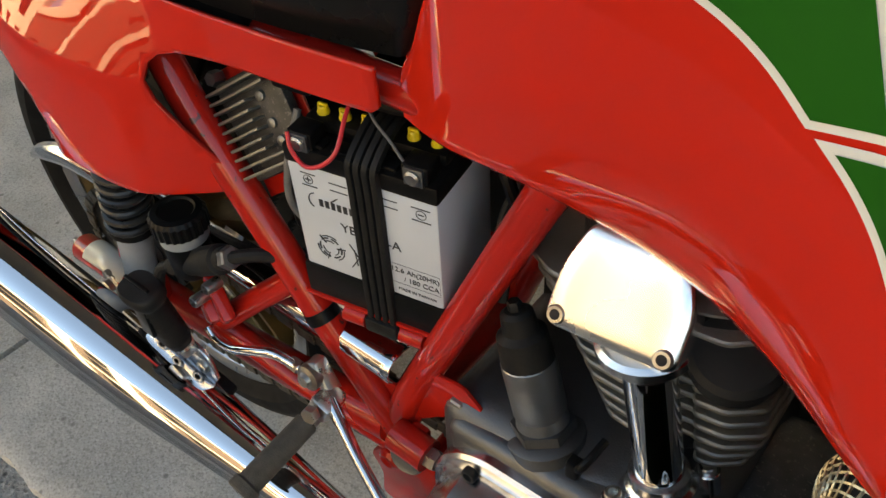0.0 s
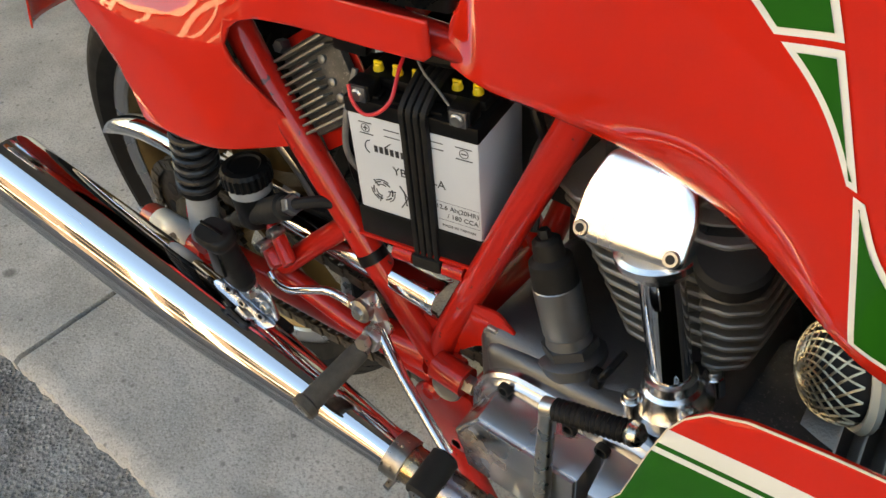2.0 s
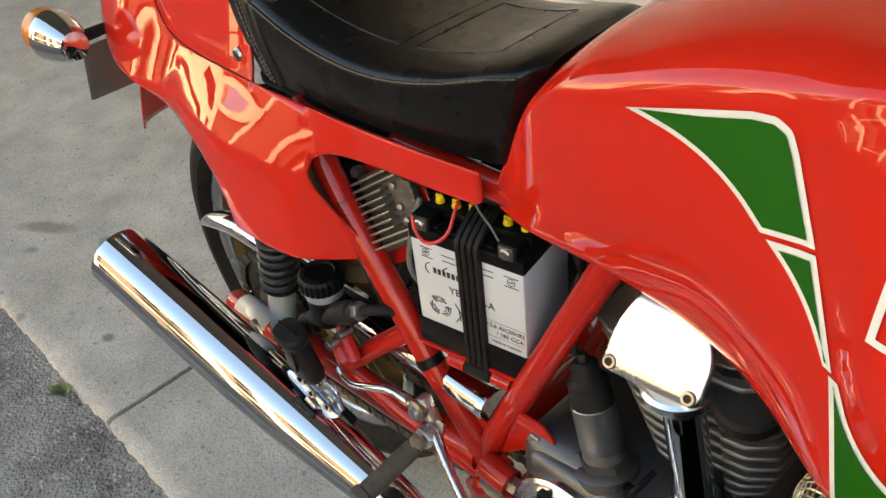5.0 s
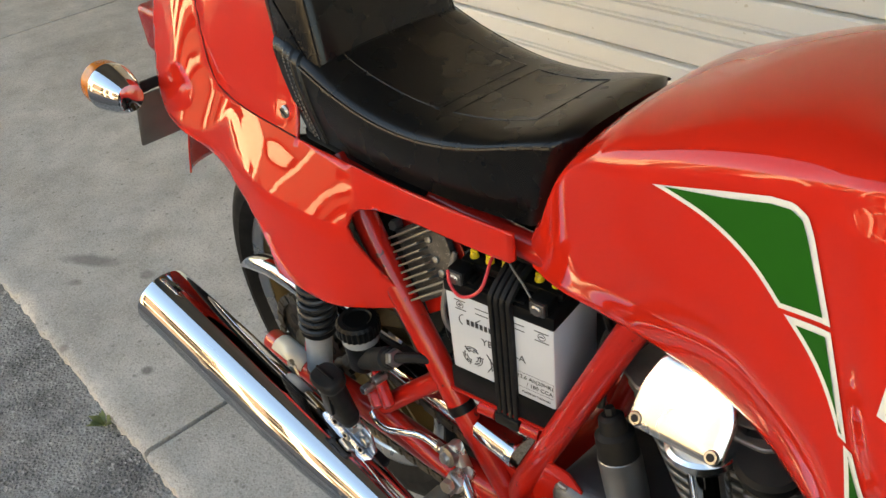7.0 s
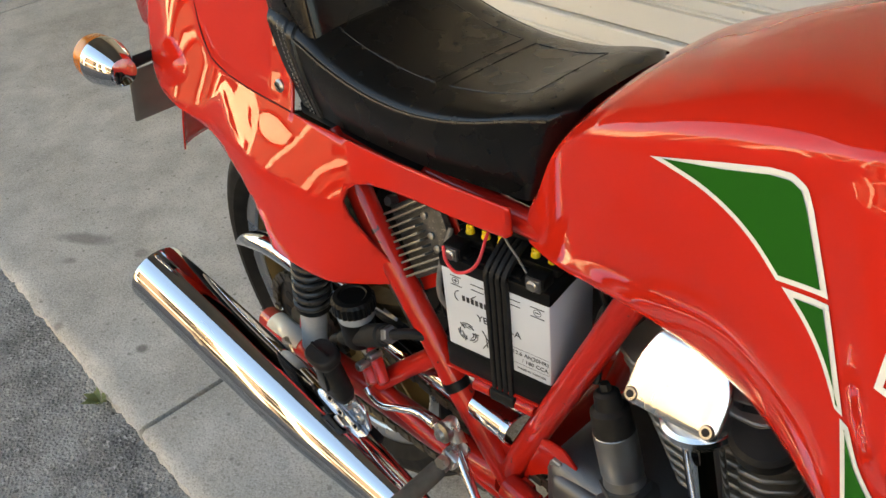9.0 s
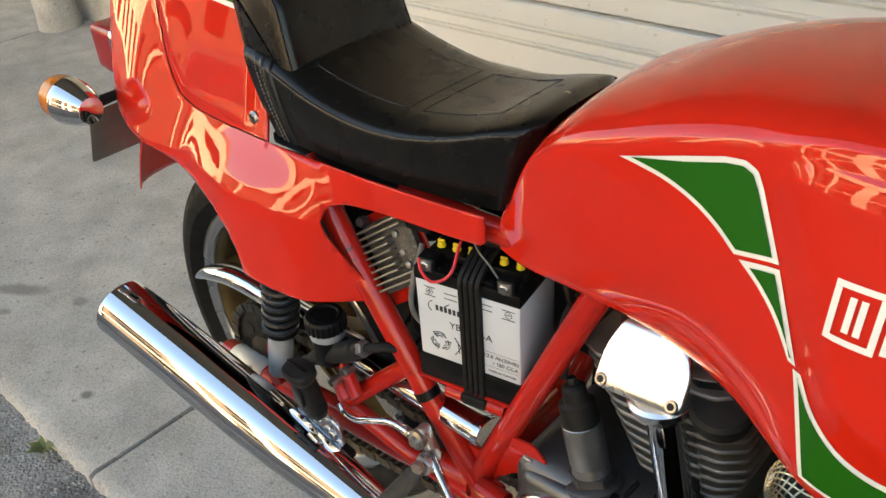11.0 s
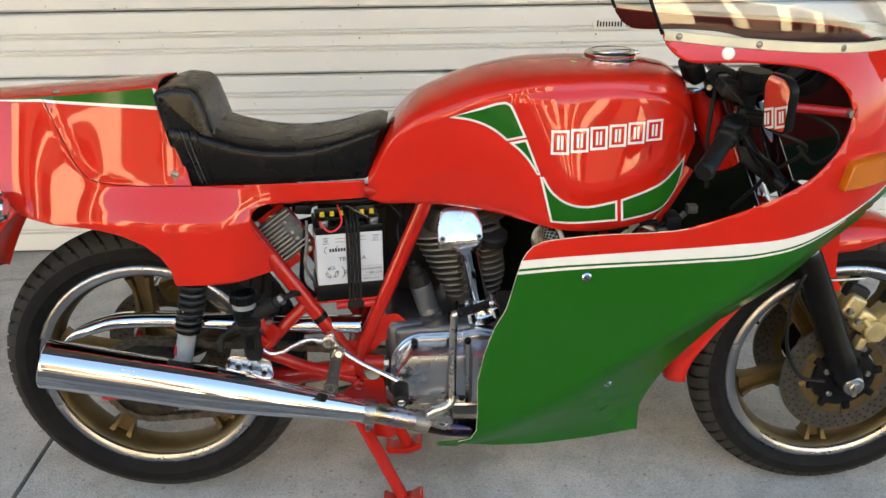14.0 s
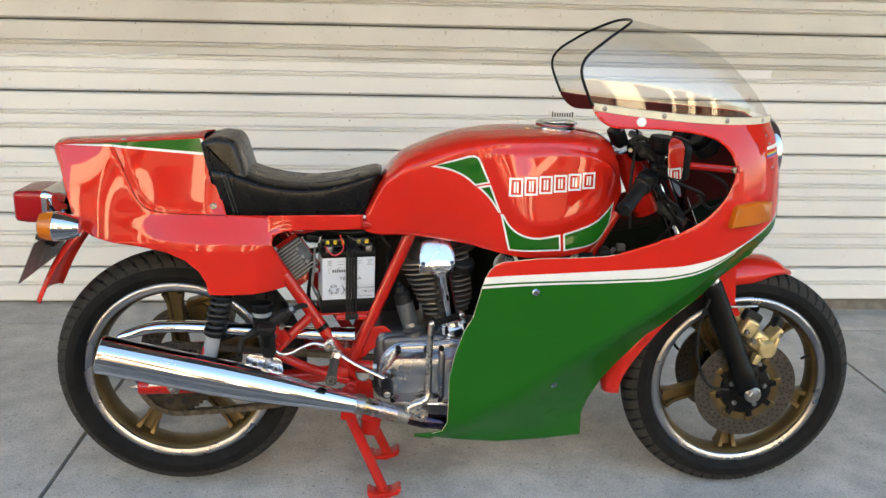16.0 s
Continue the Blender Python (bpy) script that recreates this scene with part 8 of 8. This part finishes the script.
def build_battery():
    yaw = radians(10.8)
    R = Matrix.Rotation(yaw, 4, 'Z')
    O = Vector((0.3655, -0.1115, 0.5305))
    W, D, H = 0.132, 0.088, 0.164
    X, Y = R @ Vector((1, 0, 0)), R @ Vector((0, 1, 0))
    Z = Vector((0, 0, 1))

    def at(x, y, z):
        return O + X * x + Y * y + Z * z

    def box(x0, x1, y0, y1, z0, z1, bev=0.002):
        bm = bmesh.new()
        rbox(bm, at((x0 + x1) / 2, (y0 + y1) / 2, (z0 + z1) / 2), (x1 - x0, y1 - y0, z1 - z0), bev, R.to_3x3())
        return bm
    batt = part("battery", box(0, W, 0, D, 0.0, 0.142, 0.003), BATTERY_WHITE, BIKE, "white battery with black lid under a rubber strap")
    part("lid", box(-0.001, W + 0.001, -0.001, D + 0.001, 0.1415, 0.158, 0.0025), PLASTIC, batt, "black battery lid")
    part("upper_lid", box(0.004, W - 0.004, 0.024, D - 0.004, 0.157, 0.1685, 0.004), PLASTIC, batt)
    part("base_tray", box(-0.0025, W + 0.0025, -0.0025, D + 0.0025, -0.001, 0.034, 0.0025), PLASTIC, batt, "black battery tray")
    for x in (0.0, W - 0.034):
        part("terminal_post", box(x + 0.006, x + 0.028, 0.0, 0.02, 0.157, 0.1725, 0.002), PLASTIC, batt, "black terminal block")
        bm = bmesh.new()
        rbox(bm, at(x + 0.017, -0.0006, 0.164), (0.016, 0.004, 0.015), 0.001, R.to_3x3())
        lug = part("terminal", bm, CAST, batt, "lead terminal")
        bm = bmesh.new()
        lathe(bm, at(x + 0.017, -0.0022, 0.164), -Y, [(0.0062, 0), (0.0062, 0.0018), (0.0045, 0.0032), (0, 0.0034)], 18)
        s = part("terminal_screw", bm, STEEL, lug)
    for i in range(6):
        x = 0.017 + i * 0.0198
        bm = bmesh.new()
        lathe(bm, at(x, 0.034, 0.168), Z, [(0.005, 0), (0.005, 0.0025), (0.0042, 0.004), (0.0042, 0.006), (0.003, 0.0075), (0, 0.0075)], 16)
        rbox(bm, at(x, 0.034, 0.1755), (0.0088, 0.003, 0.004), 0.001, R.to_3x3())
        part("filler_cap", bm, YELLOW, batt, "yellow cell cap")
    for i in range(5):
        part("lid_rib", box(0.02 + i * 0.021, 0.034 + i * 0.021, 0.004, 0.018, 0.157, 0.161, 0.0015), PLASTIC, batt)
    # printing
    f = -0.0003

    def bar(x0, x1, z, h=0.0007):
        bm = bmesh.new()
        rbox(bm, at((x0 + x1) / 2, f, z), (x1 - x0, 0.0005, h), 0, R.to_3x3())
        return part("print_line", bm, INK, batt)
    for z in (0.1345, 0.1235):
        bar(0.012, 0.026, z) if z > 0.13 else bar(0.012, 0.026, z - 0.001)
    for z in (0.132, 0.125):
        bar(0.038, 0.054, z)
    for z in (0.1335, 0.1265):
        bar(0.084, 0.098, z)
    for z in (0.1345, 0.1225):
        bar(0.110, 0.126, z)
    for cx, plus in ((0.0185, True), (0.118, False)):
        bm = bmesh.new()
        sweep(bm, [at(cx + 0.0042 * math.cos(2 * math.pi * i / 24), f, 0.1287 + 0.0042 * math.sin(2 * math.pi * i / 24)) for i in range(24)], 0.00035, 5, closed=True)
        rbox(bm, at(cx, f, 0.1287), (0.005, 0.0005, 0.0008), 0, R.to_3x3())
        if plus:
            rbox(bm, at(cx, f, 0.1287), (0.0008, 0.0005, 0.005), 0, R.to_3x3())
        part("polarity_mark", bm, INK, batt)
    text_mesh("U", 0.006, at(0.0555, f, 0.1295), X, Z, INK, batt)
    text_mesh("L", 0.006, at(0.0555, f, 0.1225), X, Z, INK, batt)
    text_mesh("EL", 0.005, at(0.077, f, 0.1305), X, Z, INK, batt)
    text_mesh("EL", 0.005, at(0.077, f, 0.1245), X, Z, INK, batt)
    # maker's mark as plain bars with an arc
    bm = bmesh.new()
    for i in range(6):
        rbox(bm, at(0.027 + i * 0.0056, f, 0.108), (0.0037, 0.0005, 0.0072), 0.0002, R.to_3x3())
    sweep(bm, [at(0.0225 + 0.007 * math.cos(a), f, 0.1085 + 0.0075 * math.sin(a)) for a in [radians(100 + 16 * i) for i in range(10)]], 0.0005, 5)
    sweep(bm, [at(0.037, f, 0.112), at(0.042, f, 0.1165), at(0.044, f, 0.118)], [0.0008, 0.0006, 0.0002], 5)
    part("maker_mark", bm, INK, batt, "plain bars for the maker's mark")
    text_mesh("YB", 0.0125, at(0.0425, f, 0.084), X, Z, INK, batt)
    text_mesh("-A", 0.0125, at(0.085, f, 0.0835), X, Z, INK, batt)
    text_mesh("12.6 Ah(20HR)", 0.0072, at(0.0855, f, 0.060), X, Z, INK, batt)
    text_mesh("/ 180 CCA", 0.0072, at(0.097, f, 0.051), X, Z, INK, batt)
    text_mesh("MADE IN TAIWAN", 0.0042, at(0.091, f, 0.0395), X, Z, INK, batt)
    bm = bmesh.new()
    q = [at(0.083, f, 0.0475), at(0.13, f, 0.0475), at(0.13, f, 0.0685), at(0.083, f, 0.0685)]
    sweep(bm, q, 0.0002, 4, closed=True)
    part("print_frame", bm, INK, batt)
    # recycling arrows and crossed-out bin
    bm = bmesh.new()
    for k in range(3):
        a0 = radians(90 + 120 * k)
        for s in (1, -1):
            pts = [at(0.0285 + 0.0105 * math.cos(a0 + s * radians(w)), f, 0.06 + 0.0105 * math.sin(a0 + s * radians(w))) for w in (8, 30, 50)]
            sweep(bm, pts, 0.0007, 5)
        for rr in (0.0075, 0.013):
            sweep(bm, [at(0.0285 + rr * math.cos(a0 + radians(w)), f, 0.06 + rr * math.sin(a0 + radians(w))) for w in (-32, -10, 10, 32)], 0.0005, 5)
        t = a0 + radians(40)
        sweep(bm, [at(0.0285 + r * math.cos(t), f, 0.06 + r * math.sin(t)) for r in (0.006, 0.0145)], 0.0006, 5)
    part("recycling_mark", bm, INK, batt)
    bm = bmesh.new()
    sweep(bm, [at(0.048, f, 0.072), at(0.0635, f, 0.046)], 0.0006, 5)
    sweep(bm, [at(0.0475, f, 0.046), at(0.0635, f, 0.072)], 0.0006, 5)
    sweep(bm, [at(0.052, f, 0.067), at(0.0535, f, 0.05)], 0.0006, 5)
    part("bin_mark", bm, INK, batt)
    # rubber strap in ribs, hooked below
    for i in range(4):
        bm = bmesh.new()
        x = 0.0585 + i * 0.0072
        prof = [(-0.004, -0.014), (-0.0045, 0.05), (-0.0045, 0.135), (-0.005, 0.157), (-0.001, 0.164), (0.012, 0.172), (0.03, 0.179), (0.05, 0.178), (D + 0.002, 0.165)]
        rings(bm, [[at(x + dx, y + dy * (1 if z < 0.16 else 0.3), z + (0 if z < 0.16 else -dy)) for dx, dy in ((0, 0.0035), (0.0008, -0.0012), (0.0032, -0.002), (0.0056, -0.0012), (0.0066, 0.0035))] for y, z in [(p.x, p.y) for p in curve([(a, b, 0) for a, b in prof], 4)]], cap=True)
        bmesh.ops.recalc_face_normals(bm, faces=list(bm.faces))
        part("strap_rib", bm, RUBBER_SOFT, batt, "black rubber strap rib", sharp=50)
    bm = bmesh.new()
    rbox(bm, at(0.0725, -0.005, -0.012), (0.032, 0.008, 0.016), 0.003, R.to_3x3())
    part("strap_end", bm, RUBBER_SOFT, batt)
    bm = bmesh.new()
    sweep(bm, [at(0.034, -0.001, -0.013), at(0.056, -0.001, -0.0125)], 0.0085, 18)
    sweep(bm, [at(0.09, -0.001, -0.0135), at(0.112, -0.001, -0.014)], 0.0085, 18)
    sweep(bm, [at(0.05, 0.002, -0.013), at(0.095, 0.002, -0.0135)], 0.0045, 12)
    carrier = part("battery_carrier", bm, RED_FRAME, BIKE, "red battery carrier under the battery")
    part("carrier_plate", box(-0.006, W + 0.006, -0.004, D + 0.006, -0.005, -0.001, 0.001), RED_FRAME, carrier)
    # leads
    bm = bmesh.new()
    sweep(bm, curve([at(0.009, -0.002, 0.172), at(0.015, -0.008, 0.161), at(0.028, -0.011, 0.152), at(0.043, -0.009, 0.157), at(0.052, -0.002, 0.168), at(0.05, 0.016, 0.184), at(0.048, 0.03, 0.192)], 8), 0.0018, 10)
    part("red_lead", bm, WIRE_RED, batt, "red battery lead")
    bm = bmesh.new()
    sweep(bm, curve([at(0.117, -0.003, 0.168), at(0.104, 0.004, 0.172), at(0.09, 0.012, 0.178), at(0.075, 0.018, 0.186), at(0.064, 0.026, 0.192)], 8), 0.0012, 8)
    part("grey_lead", bm, WIRE_GREY, batt, "thin grey battery lead")
    # loom and fuse boxes above
    for i, (pts, r, m) in enumerate((([(0.3, -0.05, 0.715), (0.36, -0.06, 0.73), (0.43, -0.07, 0.728), (0.5, -0.05, 0.73)], 0.007, PLASTIC), ([(0.33, -0.06, 0.70), (0.37, -0.07, 0.725), (0.41, -0.06, 0.728), (0.425, -0.05, 0.715)], 0.003, PLASTIC),
                                     ([(0.28, -0.04, 0.72), (0.32, -0.07, 0.728), (0.37, -0.05, 0.735)], 0.0028, WIRE_RED), ([(0.5, -0.03, 0.72), (0.53, -0.05, 0.69), (0.54, -0.04, 0.64)], 0.005, PLASTIC), ([(0.34, -0.07, 0.67), (0.335, -0.085, 0.62), (0.33, -0.08, 0.56), (0.35, -0.06, 0.52)], 0.005, PLASTIC),
                                     ([(0.3, -0.03, 0.66), (0.36, 0.02, 0.66), (0.5, 0.03, 0.69)], 0.008, RUBBER_SOFT), ([(0.345, -0.075, 0.69), (0.345, -0.095, 0.65), (0.34, -0.095, 0.6), (0.355, -0.07, 0.55)], 0.0032, WIRE_GREY))):
        bm = bmesh.new()
        sweep(bm, curve(pts, 8), r, 10)
        part("wiring", bm, m, BIKE, "bundled wiring")
    for c, s in (((0.335, -0.06, 0.712), (0.035, 0.03, 0.02)), ((0.415, -0.02, 0.722), (0.05, 0.04, 0.018)), ((0.36, -0.055, 0.722), (0.02, 0.015, 0.012))):
        bm = bmesh.new()
        rbox(bm, c, s, 0.004, turn(0, 10, 20))
        part("connector_block", bm, PLASTIC, BIKE, "black wiring connector")


build_battery()


def build_regulator():
    # finned casting on a red bracket; stripes run across the slope
    c = Vector((0.298, -0.082, 0.660))
    a = Vector((0.049, 0.018, 0.033)).normalized()
    b = Vector((0.046, -0.012, -0.056)).normalized()
    b = (b - a * a.dot(b)).normalized()
    n = a.cross(b)
    if n.y > 0:
        n = -n
    M = Matrix((a, b, n)).transposed()
    bm = bmesh.new()
    rbox(bm, c + n * -0.005 + a * 0.006, (0.07, 0.088, 0.012), 0.003, M)
    reg = part("regulator", bm, REG_GREY, BIKE, "finned grey voltage regulator on a red bracket")
    for i in range(10):
        full = i in (0, 1, 8, 9)
        L = 0.066 if full else 0.04
        bm = bmesh.new()
        rbox(bm, c + b * (-0.0375 + i * 0.0083) + n * 0.0075 + a * (-0.028 + L / 2), (L, 0.0026, 0.016), 0.0008, M)
        part("fin", bm, CAST_FIN, reg)
    bm = bmesh.new()
    rbox(bm, c + a * 0.004 + n * -0.016 + b * 0.002, (0.082, 0.116, 0.003), 0.001, M)
    part("bracket", bm, RED_FRAME, reg, "red bracket plate")
    for p, q in ((-0.026, -0.05), (0.026, 0.05)):
        bm = bmesh.new()
        bolt(bm, c + a * p + b * q + n * -0.008, n, 0.0072, 0.012)
        part("bolt", bm, CAST, reg, "dull hex bolt")
    bm = bmesh.new()
    for p, q in ((0.018, -0.02), (0.018, 0.004), (0.02, 0.02)):
        lathe(bm, c + a * p + b * q + n * 0.001, n, [(0.0045, 0), (0.0045, 0.003), (0.003, 0.004), (0, 0.004)], 12)
    part("rivet", bm, CAST_FIN, reg)


build_regulator()


# -- tail lamp, flashers, rear mudguard and plate --
def build_tail_end():
    spine = curve([(-0.165, 0, 0.765), (-0.215, 0, 0.742), (-0.268, 0, 0.69), (-0.312, 0, 0.622), (-0.349, 0, 0.546)], 8)
    bm = bmesh.new()
    loops = []
    for i, p in enumerate(spine):
        q = spine[min(i + 1, len(spine) - 1)] - spine[max(i - 1, 0)]
        nrm = Vector((q.z, 0, -q.x)).normalized()
        if nrm.x < 0:
            nrm = -nrm
        w = 0.08
        loops.append([p + Vector((0, w * math.sin(t), 0)) + nrm * (0.022 * (1 - math.cos(t)) ** 1.1) for t in [(-1 + 2 * k / 12) * math.pi / 2 for k in range(13)]])
    rings(bm, loops, wrap=False)
    bm.normal_update()
    if sum(f.normal.x for f in bm.faces) > 0:
        bmesh.ops.reverse_faces(bm, faces=list(bm.faces))
    guard = part("rear_mudguard", bm, RED, BIKE, "glossy red rear mudguard", sharp=60, thick=0.003)
    # number plate seen from behind its bracket, left plain
    bm = bmesh.new()
    up, wd = Vector((0.055, 0, 0.121)).normalized(), Vector((0, 1, 0))
    o = rounded([(-0.135, -0.055), (0.135, -0.055), (0.135, 0.055), (-0.135, 0.055)], 0.006)
    prism(bm, o, Vector((-0.33, 0, 0.655)), wd, up, 0.002, 0.0006)
    part("number_plate", bm, PLATE, guard, "plain metal number plate")
    bm = bmesh.new()
    rbox(bm, (-0.315, 0, 0.69), (0.05, 0.09, 0.02), 0.004, turn(0, 25, 0))
    part("plate_bracket", bm, DARK, guard)
    # tail lamp
    bm = bmesh.new()
    loops = []
    o = rounded([(-0.07, -0.039), (0.07, -0.039), (0.07, 0.04), (-0.07, 0.04)], 0.014, 4)
    for x, k in ((-0.302, 0.0), (-0.345, 0.0005), (-0.368, 0.003), (-0.373, 0.008)):
        q = inset(o, k) if k else o
        loops.append([(x, p[0], 0.776 + p[1] + (x + 0.302) * -0.02) for p in q])
    rings(bm, loops)
    bmesh.ops.recalc_face_normals(bm, faces=list(bm.faces))
    lamp = part("tail_lamp", bm, RED_LENS, BIKE, "red tail lamp on a chrome housing")
    bm = bmesh.new()
    loops = []
    for x, k in ((-0.305, -0.002), (-0.297, -0.003), (-0.288, 0.001), (-0.277, 0.009), (-0.268, 0.02), (-0.258, 0.031)):
        loops.append([(x, p[0], 0.776 + p[1]) for p in inset(o, k)])
    rings(bm, loops)
    bmesh.ops.recalc_face_normals(bm, faces=list(bm.faces))
    part("housing", bm, CHROME, lamp, "chrome lamp housing")
    bm = bmesh.new()
    sweep(bm, [(-0.27, 0, 0.765), (-0.2, 0, 0.77)], 0.02, 16)
    part("lamp_bracket", bm, DARK, lamp)
    # rear flashers on stalks
    for sg in (-1, 1):
        c = Vector((-0.228, sg * 0.185, 0.762))
        ax = Vector((-1, sg * 0.06, 0.06)).normalized()
        bm = bmesh.new()
        lathe(bm, c, ax, [(0.01, -0.05), (0.019, -0.048), (0.025, -0.036), (0.03, -0.02), (0.033, -0.006), (0.0345, 0.0), (0.0345, 0.006), (0.033, 0.008)], 36)
        fl = part("rear_flasher", bm, CHROME, BIKE, "chrome rear flasher with amber lens")
        bm = bmesh.new()
        lathe(bm, c, ax, [(0.033, 0.006), (0.0335, 0.012), (0.032, 0.03), (0.029, 0.037), (0.02, 0.042), (0, 0.044)], 36)
        part("lens", bm, AMBER, fl, "amber lens")
        bm = bmesh.new()
        sweep(bm, [c - ax * 0.03, Vector((-0.215, sg * 0.11, 0.755)), Vector((-0.205, sg * 0.06, 0.757))], [0.009, 0.007, 0.007], 12)
        bolt(bm, Vector((-0.215, sg * 0.112, 0.755)), (0, sg, 0), 0.012, 0.01)
        part("stalk", bm, DARK, fl, "dark flasher stalk")


build_tail_end()


# -- rear brake on the far side --
def build_rear_brake():
    bm = bmesh.new()
    rbox(bm, (0.03, 0.092, 0.475), (0.08, 0.05, 0.05), 0.01, turn(0, -18, 0), 3)
    lathe(bm, (0.03, 0.066, 0.47), (0, -1, 0), [(0.022, 0), (0.022, 0.01), (0.018, 0.014), (0, 0.014)], 24)
    rbox(bm, (0.04, 0.085, 0.5), (0.1, 0.04, 0.018), 0.004, turn(0, -18, 0))
    cal = part("rear_caliper", bm, GOLD, BIKE, "dull gold rear brake caliper")
    bm = bmesh.new()
    sweep(bm, curve([(0.03, 0.09, 0.46), (0.1, 0.1, 0.42), (0.2, 0.105, 0.38)], 5), 0.008, 10)
    part("torque_arm", bm, CAST_FIN, cal)


build_rear_brake()


# ---- the weed at the kerb ----
def build_weed():
    w = thing("weed", (-0.535, -0.345, -0.03), "small green weed growing at the kerb joint", "plant")
    rnd = random.Random(9)
    for i in range(22):
        a = rnd.uniform(0, 2 * math.pi)
        L = rnd.uniform(0.02, 0.045)
        tip = Vector((-0.535 + math.cos(a) * L, -0.342 + math.sin(a) * L * 0.8, -0.02 + rnd.uniform(0.006, 0.02)))
        base = Vector((-0.535, -0.34, -0.03))
        side = Vector((-math.sin(a), math.cos(a), 0)) * rnd.uniform(0.004, 0.0075)
        mid = base.lerp(tip, 0.6) + Vector((0, 0, 0.006))
        bm = bmesh.new()
        vs = [bm.verts.new(p) for p in (base, mid - side, tip, mid + side, mid + Vector((0, 0, -0.0012)))]
        for f in ((0, 1, 4), (1, 2, 4), (2, 3, 4), (3, 0, 4)):
            bm.faces.new([vs[k] for k in f])
        part("leaf", bm, LEAF, w, sharp=80)


build_weed()
